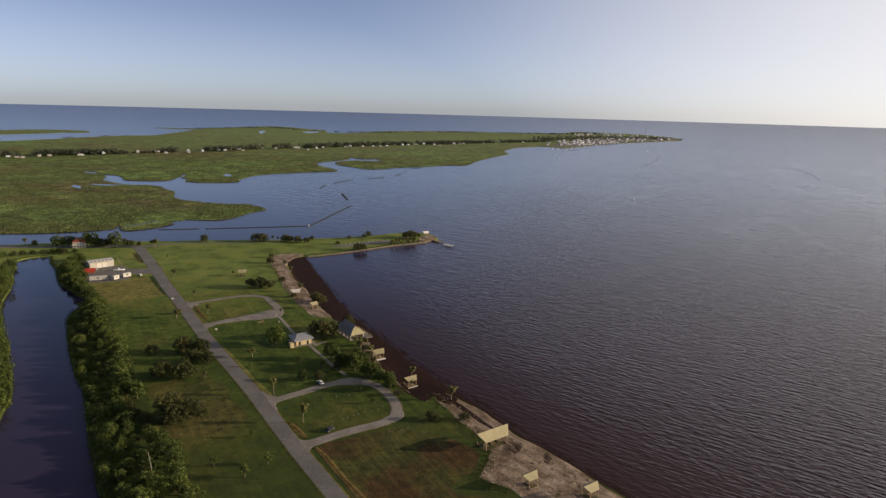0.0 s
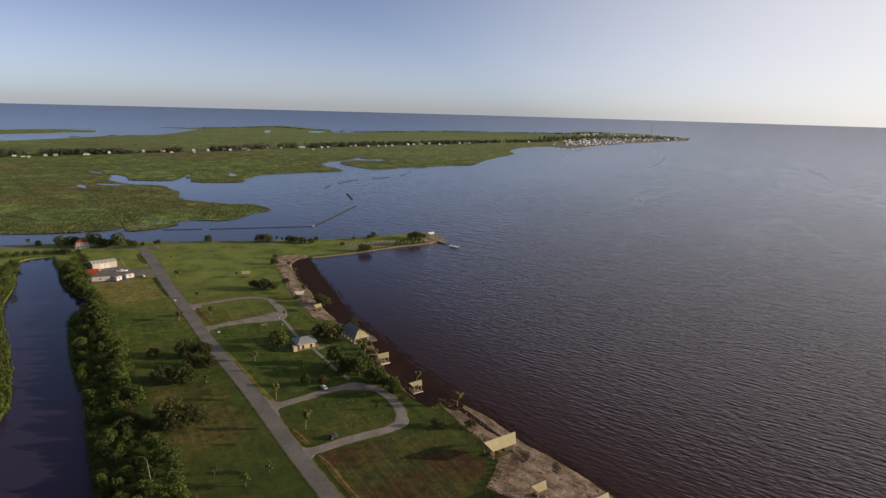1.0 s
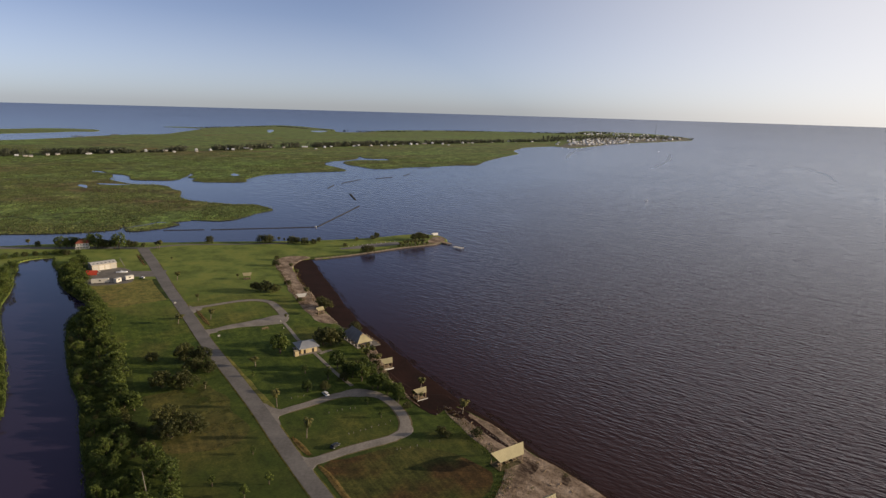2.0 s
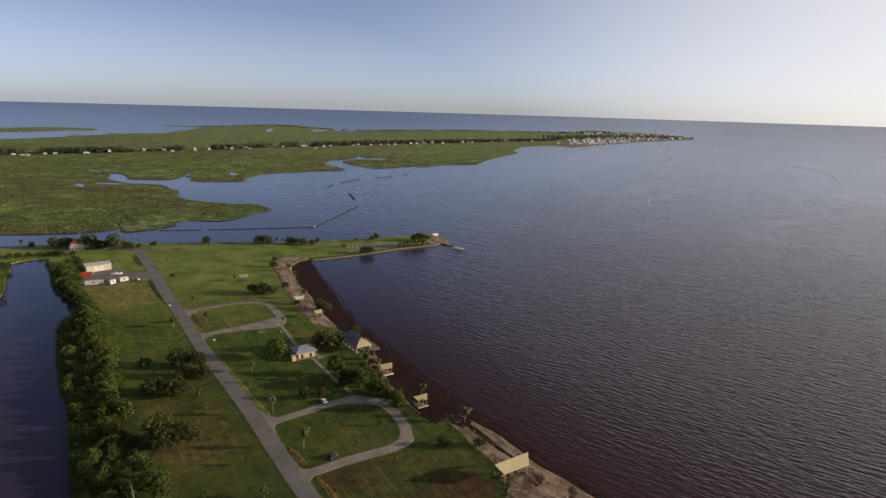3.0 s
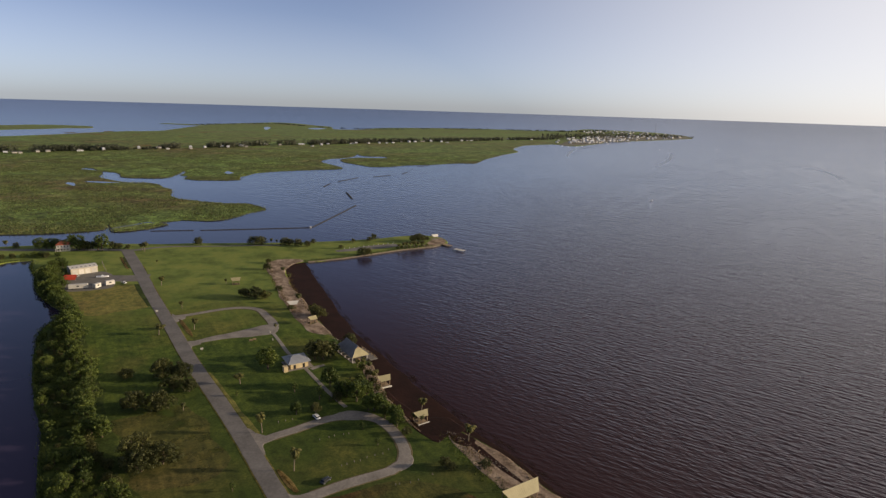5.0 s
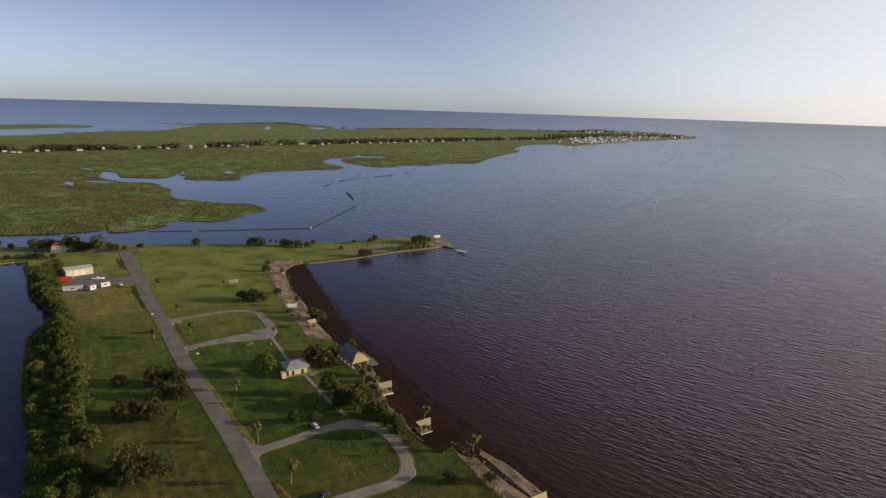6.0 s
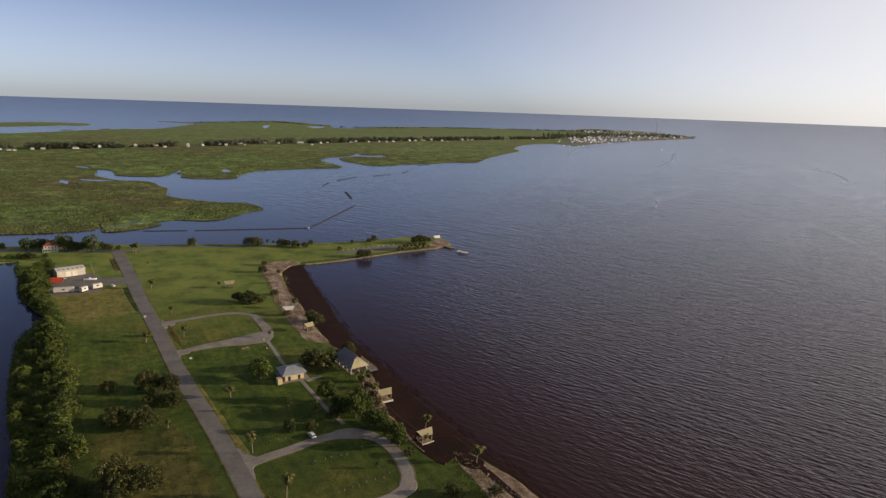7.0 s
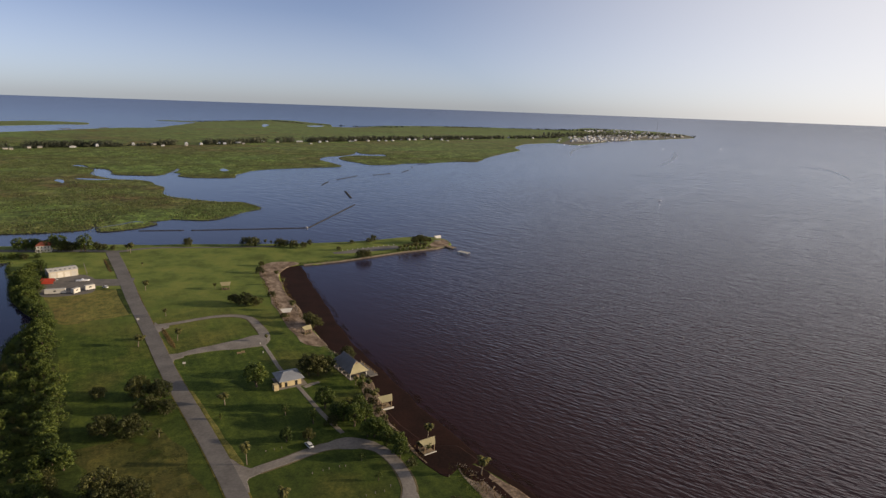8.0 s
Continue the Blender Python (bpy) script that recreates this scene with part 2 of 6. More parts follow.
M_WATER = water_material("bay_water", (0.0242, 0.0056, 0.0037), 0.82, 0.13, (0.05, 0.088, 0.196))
M_CANAL = water_material("canal_water", (0.04, 0.03, 0.06), 0.02, 0.05, (0.02, 0.03, 0.06))
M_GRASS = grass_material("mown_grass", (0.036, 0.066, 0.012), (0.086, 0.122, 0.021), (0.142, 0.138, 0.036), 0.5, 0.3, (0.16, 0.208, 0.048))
M_VERGE = grass_material("verge_grass", (0.08, 0.082, 0.02), (0.14, 0.13, 0.032), (0.14, 0.105, 0.036), 0.48, 0.3)
M_WORN = grass_material("worn_grass", (0.058, 0.066, 0.019), (0.105, 0.108, 0.031), (0.108, 0.096, 0.034), 0.5, 0.4)
nt = M_WORN.node_tree
worn = ramp(nt, noise_tex(nt, coords(nt), 0.07, 6, 0.65), [(0.3, (0, 0, 0)), (0.5, (0.95, 0.95, 0.95))])
nt.links.new(worn, nt.nodes["Principled BSDF"].inputs["Alpha"])
M_DRYGRASS = grass_material("dry_grass", (0.042, 0.05, 0.014), (0.086, 0.088, 0.025), (0.068, 0.043, 0.018), 0.44, 0.45, reach=0.04)
M_DRYLAWN = grass_material("dry_lawn", (0.13, 0.128, 0.036), (0.2, 0.19, 0.056), (0.19, 0.14, 0.056), 0.52, 0.2)
M_MARSH = marsh_material()
M_SCRUB = grass_material("undergrowth", (0.02, 0.034, 0.008), (0.055, 0.078, 0.017), (0.06, 0.06, 0.02), 0.6)
M_SAND = sand_material()
M_WRACK = surface("seaweed_mat", (0.01, 0.004, 0.003), (0.035, 0.013, 0.009), 0.08, 0.9, 0.9, bump=0.6, dist=0.1, spec=0.15)
M_FRINGE = surface("seaweed_scraps", (0.012, 0.005, 0.004), (0.035, 0.014, 0.01), 0.1, 0.9, 0.9, bump=0.4, dist=0.05, spec=0.2)
nt = M_FRINGE.node_tree
gaps = ramp(nt, noise_tex(nt, scaled(nt, coords(nt), (0.12, 0.3, 1), radians(-52)), 1.0, 6, 0.7), [(0.46, (0, 0, 0)), (0.6, (0.75, 0.75, 0.75))])
nt.links.new(gaps, nt.nodes["Principled BSDF"].inputs["Alpha"])
M_MUD = surface("wet_mud", (0.018, 0.016, 0.012), (0.05, 0.043, 0.03), 0.1, 0.6, 0.7, bump=0.3, dist=0.05)
M_STRAW = grass_material("straw", (0.09, 0.062, 0.02), (0.22, 0.16, 0.06), (0.07, 0.05, 0.02), 0.55)
M_ASPHALT = surface("worn_asphalt", (0.092, 0.086, 0.082), (0.185, 0.174, 0.166), 0.09, 0.9, 0.9, bump=0.15)
M_CONCRETE = surface("pale_concrete", (0.13, 0.116, 0.102), (0.29, 0.262, 0.235), 0.16, 1.2, 0.9, bump=0.15)
M_YARD = surface("yard_gravel", (0.09, 0.085, 0.08), (0.18, 0.165, 0.15), 0.2, 2.5, 0.95)
M_ROCK = surface("dark_rock", (0.012, 0.012, 0.013), (0.04, 0.037, 0.035), 0.6, 4, 0.9, bump=0.6, dist=0.2)
M_PALMTRUNK = surface("palm_trunk", (0.14, 0.11, 0.08), (0.3, 0.25, 0.19), 2, 12, 0.95, bump=0.6, stretch=(1, 1, 3))
M_BARK = surface("bark", (0.07, 0.05, 0.035), (0.16, 0.125, 0.09), 2, 12, 0.95, bump=0.6, stretch=(1, 1, 0.3))


def leaf_material(name, dark, light):
    m, nt, b = nodes_of(name)
    geo = nt.nodes.new("ShaderNodeNewGeometry")
    info = nt.nodes.new("ShaderNodeObjectInfo")
    c = ramp(nt, geo.outputs["Random Per Island"], [(0.1, dark), (0.9, light)])
    k = ramp(nt, info.outputs["Random"], [(0.0, (0.6, 0.65, 0.6)), (1.0, (1.35, 1.25, 1.1))])
    c = mix(nt, 1.0, c, k, "MULTIPLY")
    nt.links.new(c, b.inputs["Base Color"])
    b.inputs["Roughness"].default_value = 0.6
    b.inputs["Specular IOR Level"].default_value = 0.3
    tr = nt.nodes.new("ShaderNodeBsdfTranslucent")
    nt.links.new(c, tr.inputs["Color"])
    sh = nt.nodes.new("ShaderNodeMixShader")
    sh.inputs[0].default_value = 0.28
    nt.links.new(b.outputs[0], sh.inputs[1])
    nt.links.new(tr.outputs[0], sh.inputs[2])
    nt.links.new(sh.outputs[0], nt.nodes["Material Output"].inputs["Surface"])
    return m


M_OAKLEAF = leaf_material("oak_leaf", (0.032, 0.04, 0.013), (0.095, 0.102, 0.032))
M_LEAF = leaf_material("broad_leaf", (0.03, 0.052, 0.011), (0.128, 0.172, 0.036))
M_PALMLEAF = leaf_material("palm_leaf", (0.05, 0.058, 0.016), (0.15, 0.145, 0.045))
M_REED = leaf_material("dry_reed", (0.06, 0.04, 0.014), (0.16, 0.11, 0.042))
M_REEDGREEN = leaf_material("green_reed", (0.06, 0.09, 0.018), (0.14, 0.17, 0.04))
# darker copy of green_reed, the bank's shade put into its colour
M_REEDDARK = leaf_material("shaded_reed", (0.025, 0.042, 0.01), (0.07, 0.095, 0.024))
M_TUFT = leaf_material("cordgrass", (0.125, 0.118, 0.052), (0.148, 0.205, 0.068))
# leaf of the far belt: distance haze greys the colour itself
M_HAZELEAF = leaf_material("hazed_far_leaf", (0.05, 0.06, 0.045), (0.11, 0.12, 0.085))
M_ROOF_YELLOW = surface("cream_metal_roof", (0.31, 0.275, 0.155), (0.42, 0.37, 0.215), 0.3, 3, 0.55, bump=0.1, vary=0.15)
# this grey also holds the shade on the pavilion's long roof sides
M_ROOF_BLUE = surface("grey_metal_roof", (0.15, 0.15, 0.155), (0.235, 0.23, 0.235), 0.3, 3, 0.7, bump=0.1, spec=0.2)
M_ROOF_PALE = surface("pale_metal_roof", (0.25, 0.265, 0.3), (0.36, 0.375, 0.41), 0.3, 3, 0.5, metal=0.1, bump=0.1)
M_WHITE = surface("white_paint", (0.5, 0.48, 0.44), (0.66, 0.64, 0.6), 0.5, 4, 0.6, bump=0.1, vary=0.25)
M_CREAM = surface("cream_wall", (0.4, 0.36, 0.28), (0.54, 0.49, 0.4), 0.5, 4, 0.8, bump=0.15)
M_TAN = surface("tan_block_wall", (0.44, 0.35, 0.2), (0.58, 0.48, 0.29), 0.5, 4, 0.85, bump=0.2)
M_WOOD = surface("weathered_wood", (0.2, 0.14, 0.08), (0.36, 0.27, 0.17), 1.5, 9, 0.85, bump=0.4)
M_RED = surface("red_canvas", (0.38, 0.04, 0.02), (0.5, 0.06, 0.03), 0.8, 5, 0.7, bump=0.2)
M_TILE = surface("red_roof", (0.24, 0.06, 0.035), (0.36, 0.11, 0.06), 0.8, 5, 0.8, bump=0.3)
M_ROOF_GREY = surface("shingle_roof", (0.12, 0.115, 0.11), (0.26, 0.25, 0.24), 0.4, 4, 0.85, vary=0.4)
M_DARK = surface("dark_opening", (0.015, 0.015, 0.016), (0.03, 0.03, 0.032), 1, 6, 0.4, bump=0)
M_TYRE = surface("tyre_rubber", (0.012, 0.012, 0.012), (0.03, 0.03, 0.03), 3, 20, 0.9)

# ---- shape helpers ----


def lift(x, y):
    """The sea's far rim, raised to the height at which the true horizon stands."""
    return 3.0e-5 * max(0.0, math.hypot(x, y - 30) - 3300) ** 2


def mesh_object(name, bm, mat, smooth=False):
    me = bpy.data.meshes.new(name)
    bm.to_mesh(me)
    bm.free()
    if mat:
        me.materials.append(mat)
    if smooth:
        for p in me.polygons:
            p.use_smooth = True
    return new(name, me)


def part(name, bm, mat, parent, label="", smooth=False):
    ob = mesh_object(name, bm, mat, smooth)
    ob.parent = parent
    if label:
        tagged(ob, label)
    return ob


def spline(pts, step, closed=False):
    """Catmull-Rom through the points, in steps of about that many metres."""
    out, n = [], len(pts)
    for i in range(n if closed else n - 1):
        if closed:
            p0, p1, p2, p3 = (pts[(i + k) % n] for k in (-1, 0, 1, 2))
        else:
            p0, p1, p2, p3 = (pts[min(max(i + k, 0), n - 1)] for k in (-1, 0, 1, 2))
        d = math.dist(p1, p2)
        k = max(1, min(60, round(d / step)))
        for j in range(k):
            t = j / k
            out.append(tuple(0.5 * (2 * b + (c - a) * t + (2 * a - 5 * b + 4 * c - e) * t * t + (3 * b - a - 3 * c + e) * t ** 3)
                             for a, b, c, e in zip(p0, p1, p2, p3)))
    if not closed:
        out.append(tuple(pts[-1]))
    return out


def rough_outline(pts, step, amp):
    out = spline(pts, step, True)
    k = 0.35 / step
    return [(x + amp * noise.noise((x * k, y * k, 1.7)), y + amp * noise.noise((x * k, y * k, 8.3))) for x, y in out]


def area(pts):
    return 0.5 * sum(a[0] * b[1] - b[0] * a[1] for a, b in zip(pts, pts[1:] + pts[:1]))


def sheet(name, pts, top, bottom, rim, mat, label, category, kind="structure"):
    """A piece of land or paving: a level top with sloping edges."""
    if area(pts) < 0:
        pts = pts[::-1]
    n = len(pts)
    bm = bmesh.new()
    inner = [bm.verts.new((x, y, top + lift(x, y))) for x, y in pts]
    outer = []
    for i, (x, y) in enumerate(pts):
        ax, ay = pts[i - 1]
        bx, by = pts[(i + 1) % n]
        d = Vector((by - ay, ax - bx))
        if d.length > 1e-6:
            d.normalize()
        outer.append(bm.verts.new((x + d.x * rim, y + d.y * rim, bottom + lift(x, y))))
    for a, b, c in tessellate_polygon([[Vector((x, y, 0)) for x, y in pts]]):
        try:
            bm.faces.new((inner[a], inner[b], inner[c]))
        except ValueError:
            pass
    for i in range(n):
        j = (i + 1) % n
        bm.faces.new((outer[i], outer[j], inner[j], inner[i]))
    bmesh.ops.recalc_face_normals(bm, faces=bm.faces)
    if sum(f.normal.z * f.calc_area() for f in bm.faces) < 0:
        bmesh.ops.reverse_faces(bm, faces=bm.faces)
    return tagged(mesh_object(name, bm, mat), label, category, kind=kind)


def ribbon(name, line, widths, top, mat, label, category):
    """A road or path along a line, with a bevelled edge."""
    pts = spline(line, 4.0)
    n = len(pts)
    bm = bmesh.new()
    rows = []
    for i, (x, y) in enumerate(pts):
        a, b = pts[max(i - 1, 0)], pts[min(i + 1, n - 1)]
        d = Vector((b[1] - a[1], a[0] - b[0])).normalized()
        u = i / (n - 1) * (len(widths) - 1)
        k = min(int(u), len(widths) - 2) if len(widths) > 1 else 0
        w = widths[k] + (widths[min(k + 1, len(widths) - 1)] - widths[k]) * (u - k)
        w = w / 2 * (1 + 0.05 * noise.noise((x * 0.2, y * 0.2, 3.1)))
        rows.append([bm.verts.new((x + d.x * s * (w + o), y + d.y * s * (w + o), top + z)) for s, o, z in ((-1, 0.15, -0.08), (-1, 0, 0), (1, 0, 0), (1, 0.15, -0.08))])
    for r, s in zip(rows, rows[1:]):
        for k in range(3):
            bm.faces.new((r[k], r[k + 1], s[k + 1], s[k]))
    bmesh.ops.recalc_face_normals(bm, faces=bm.faces)
    if sum(f.normal.z for f in bm.faces) < 0:
        bmesh.ops.reverse_faces(bm, faces=bm.faces)
    return tagged(mesh_object(name, bm, mat), label, category, kind="structure")


def box(bm, x0, y0, z0, x1, y1, z1):
    v = [bm.verts.new((x, y, z)) for z in (z0, z1) for x, y in ((x0, y0), (x1, y0), (x1, y1), (x0, y1))]
    for f in ((3, 2, 1, 0), (4, 5, 6, 7), (0, 1, 5, 4), (1, 2, 6, 5), (2, 3, 7, 6), (3, 0, 4, 7)):
        bm.faces.new([v[i] for i in f])


def boxed(*args):
    bm = bmesh.new()
    box(bm, *args)
    return bm


def tube(bm, a, b, r0, r1, sides=8):
    a, b = Vector(a), Vector(b)
    d = (b - a).normalized()
    s = d.orthogonal().normalized()
    t = d.cross(s)
    rings = [[bm.verts.new(p + (s * math.cos(2 * math.pi * i / sides) + t * math.sin(2 * math.pi * i / sides)) * r) for i in range(sides)] for p, r in ((a, r0), (b, r1))]
    for i in range(sides):
        j = (i + 1) % sides
        bm.faces.new((rings[0][i], rings[0][j], rings[1][j], rings[1][i]))
    bm.faces.new(rings[1])
    bm.faces.new(rings[0][::-1])


def slab(bm, corners, thick):
    """A flat plate over four corners, thick downwards along its normal."""
    c = [Vector(p) for p in corners]
    n = (c[1] - c[0]).cross(c[-1] - c[0]).normalized()
    if n.z < 0:
        n.negate()
    a = [bm.verts.new(p) for p in c]
    b = [bm.verts.new(p - n * thick) for p in c]
    k = len(c)
    bm.faces.new(a)
    bm.faces.new(b[::-1])
    for i in range(k):
        j = (i + 1) % k
        bm.faces.new((a[i], b[i], b[j], a[j]))
    bmesh.ops.recalc_face_normals(bm, faces=bm.faces)


# ---- water ----


def sea():
    bm = bmesh.new()
    radii = [60, 200, 500, 1000, 1800, 2600, 3300, 3500, 3700, 3900, 4100, 4300, 4500, 4650, 4800, 4920]
    n = 128
    mid = bm.verts.new((0, 30, 0))
    rings = []
    for r in radii:
        rings.append([bm.verts.new((r * math.cos(2 * math.pi * i / n), 30 + r * math.sin(2 * math.pi * i / n), 3.0e-5 * max(0, r - 3300) ** 2)) for i in range(n)])
    for i in range(n):
        j = (i + 1) % n
        bm.faces.new((mid, rings[0][i], rings[0][j]))
        for a, b in zip(rings, rings[1:]):
            bm.faces.new((a[i], b[i], b[j], a[j]))
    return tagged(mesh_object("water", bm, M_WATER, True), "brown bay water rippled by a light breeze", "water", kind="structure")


sea()

# ---- land ----
BAY_SHORE = [(560, -420), (400, -225), (310, -120), (183, 30), (140, 79), (100, 126), (75, 154)] + [(59.4, 172.4), (52.3, 180.6), (44.7, 190.6), (36.3, 200.4), (28, 210.7), (21.2, 221.2), (12.6, 232.2), (4.4, 240.5), (-4.3, 247.6), (-10.5, 246.1), (-20.2, 258.3), (-26.8, 267.9), (-32.3, 278.3), (-38.1, 297.2), (-48.5, 311.2), (-57, 324.8), (-64.7, 335.7), (-72.6, 348.4), (-82.7, 366.5), (-91.1, 388), (-101.6, 406.1), (-112.9, 432.2), (-120.8, 455), (-119.7, 473.6), (-113.5, 480.1)]
SPIT = [(-103.5, 483.2), (-87.1, 495.3), (-65.6, 512.9), (-42.7, 531.6), (-17.9, 546.8), (-7.7, 558.2), (-6.8, 568.7), (-12.5, 581.4), (-25, 588), (-46.8, 582.1), (-72.3, 565.1), (-97.2, 553.9), (-121.8, 545.5), (-146.3, 539.8), (-170.2, 534.2), (-194.6, 530.9), (-217.7, 525.5), (-240.4, 520.1), (-263.7, 517.1), (-285.7, 511.9), (-328.3, 501.8), (-366.5, 488.1), (-420.2, 468.9)]
FIELD_WEST = [(-900, 420), (-900, -420)]
POND_WEST = [(-215, -420), (-185, 60)] + [(-148, 162.1), (-156.5, 187.3), (-163.9, 204.1), (-171.8, 218.1), (-179.3, 233.5), (-209.7, 274.2), (-235.8, 307.7), (-263.2, 344.6), (-276.1, 370.3), (-284.3, 385.1), (-295.6, 400.8), (-309.3, 423.9), (-319.8, 437.8), (-317.8, 450.5)]
POND_EAST = [(-305.2, 459.4), (-296.3, 444), (-278.9, 422.4), (-264, 401.1), (-250.2, 383.1), (-235.4, 369.2), (-221.6, 359.7), (-215.2, 353.4), (-212.4, 343.7), (-211.7, 331.3), (-206.6, 318.2), (-189, 290.6), (-170.9, 263.3), (-155.4, 243.1), (-145.4, 229.4), (-134.5, 212.1), (-124.2, 196.3), (-115.5, 182.4), (-108.1, 172.5), (-100.7, 164.2)] + [(-104, 120), (-110, -420)]
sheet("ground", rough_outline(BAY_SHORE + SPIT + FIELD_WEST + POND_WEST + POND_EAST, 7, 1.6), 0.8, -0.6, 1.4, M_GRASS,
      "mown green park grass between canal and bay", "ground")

MARSH_SOUTH = [(-525.6, 507.1), (-464.3, 520.5), (-399.7, 534.5), (-376.4, 537.7), (-354.4, 543.4), (-333.3, 551.7), (-319.9, 561.7), (-315.7, 567.9), (-319.8, 581.8), (-324.2, 593.2), (-313.4, 576.9), (-300.6, 561.7), (-289.2, 568.9), (-279, 581.9), (-275.1, 600.6), (-288, 611.3), (-281.2, 615.6), (-270.3, 627.3), (-241.1, 628.5), (-230.9, 636.9), (-223.4, 655.8), (-220.2, 675), (-214.5, 687.7), (-209.2, 700.8), (-218.4, 716), (-233.1, 726.5), (-245.6, 733.2), (-265, 729.7), (-281.1, 735.8), (-305.6, 745.3), (-325.6, 751.1), (-347.4, 771.8), (-361.7, 800.9), (-372.5, 827.3), (-393.9, 846.9), (-414.6, 874.4)]
MARSH_CREEK = [(-431.4, 884.1), (-464.2, 883.4), (-492.5, 897.8), (-517.2, 921.3), (-546.4, 969.6), (-567.2, 998.8), (-586.6, 1011.8), (-603.5, 1016.5), (-616.2, 1041.7), (-596.4, 1037.5), (-561.5, 1000.4), (-541, 996.9), (-513, 969.8), (-490, 935.5), (-460.1, 935.1), (-436.5, 940.8), (-430.8, 957.8), (-439.7, 997), (-447.6, 1039.9), (-433.8, 1016.1), (-426.5, 983.4), (-408.7, 971.3), (-401.7, 941.5), (-380.1, 931.6), (-360.2, 936.3), (-340, 941.1), (-326.1, 952), (-335.1, 981.4), (-333.3, 1006.9), (-332.3, 1042.6), (-319.4, 1064.6), (-291.8, 1091.4), (-248.1, 1123.6), (-204.9, 1156.9)]
MARSH_HOOK = [(-227.2, 1207.4), (-268.4, 1270.3), (-268.1, 1340.2), (-246.2, 1377.7), (-229.3, 1431.5), (-230.6, 1500.7), (-212.8, 1454.1), (-185, 1446.9), (-161.8, 1455), (-152.8, 1409.1), (-192.2, 1402.1), (-216.9, 1393.8), (-238.8, 1349.9), (-236.2, 1314.6), (-215.9, 1273.3), (-180.5, 1233.2), (-154.8, 1210.7), (-122.6, 1226), (-102.4, 1256.4), (-57, 1282.6), (-22.1, 1319.5), (14.8, 1344.5), (47.5, 1354.6), (61.3, 1417.3), (85.7, 1506), (139.5, 1655.3), (180.1, 1756.4), (178.1, 1876.4), (218.6, 2032.5), (274.5, 2119.7), (342.8, 2183.9)]
MARSH_TIP = [(384.8, 2137.6), (410.4, 2117.5), (498.9, 2256.2), (610.5, 2458.9), (743, 2609.5), (923.2, 2795.6), (1096.6, 2991.4), (1171, 3087.8), (1238.1, 3340.4), (1195, 3532), (1102.7, 3656.1), (889.8, 3745), (791.4, 3765.6), (694.8, 3617.7), (647.4, 3537.4), (542.4, 3485.4), (350.7, 3479.5), (192.2, 3490.6), (32.4, 3463.3), (-123.4, 3395.4), (-269.4, 3283), (-374.6, 3157.8), (-407.7, 2977.1), (-470.2, 2859.8), (-550.8, 2870.3), (-615.1, 3131.7), (-708.5, 3231.2), (-836.3, 3390.5)]
MARSH_BACK = [(-974.9, 3442.2), (-1040.6, 3349.1), (-1120.8, 3143.4), (-1151.8, 2928.2), (-1132.1, 2780.1), (-1086.3, 2470.6), (-1059.4, 2266.1), (-1088, 2197.1), (-1133, 2167.1), (-1143.9, 2113.2), (-1177.8, 2004.4), (-1191.3, 1878.9), (-1245.2, 1712.9), (-1358.8, 1488.1), (-1458.3, 1271.1)]
MARSH_EDGE = rough_outline(MARSH_SOUTH + MARSH_CREEK + MARSH_HOOK + MARSH_TIP + MARSH_BACK, 16, 5.0)
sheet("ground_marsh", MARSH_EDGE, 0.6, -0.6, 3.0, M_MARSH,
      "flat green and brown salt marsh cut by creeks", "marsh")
near_bank = MARSH_EDGE[:next(i for i, q in enumerate(MARSH_EDGE) if q[1] > 1700)]
ribbon("mud_bank", near_bank, [2.0, 3.4, 2.4, 3.8, 2.0, 3.2, 2.6, 3.6, 2.2], 0.46, M_MUD, "dark wet mud bank at the marsh edge", "mud")
sheet("ground_islet", rough_outline([(-1888.9, 2077.7), (-1663.4, 2295.8), (-1638.5, 2383), (-1582.3, 2431.5), (-1495.9, 2436.3), (-1401, 2415.1), (-1339.1, 2281.9), (-1389.4, 2244.4), (-1418.7, 2117.5), (-1462, 2015.2), (-1591.1, 1746.4)], 25, 8), 0.6, -0.6, 3, M_MARSH,
      "low grassy islet in the far sound", "marsh")
sheet("ground_bar", rough_outline([(-1353.4, 2866.4), (-1311, 2924.4), (-1171.1, 2876.5), (-1143.5, 2802), (-1272, 2836.9)], 25, 3), 0.6, -0.6, 3, M_MARSH, "thin dark marsh bar in the far water", "marsh")
for k, pts in enumerate(([(-846.5, 2787.4), (-859.3, 2882.2), (-821.6, 2807), (-787, 2654.7), (-782.9, 2600.6)], [(-665.6, 2855.2), (-634.4, 2953.9), (-595.5, 2908.9), (-605.8, 2761)], [(-376.7, 1031), (-381.3, 1057.6), (-363.5, 1034.4), (-363, 1016.7)],
                         [(-529, 855.3), (-524, 863), (-501.2, 829.8), (-508.5, 834.3)], [(-516.5, 878.2), (-482.6, 879.2), (-464.7, 876.5), (-491.9, 866.3)])):
    sheet("water_pool", rough_outline(pts, 6, 4), 0.68, 0.5, 1, M_CANAL, "small still pool in the marsh grass", "water")

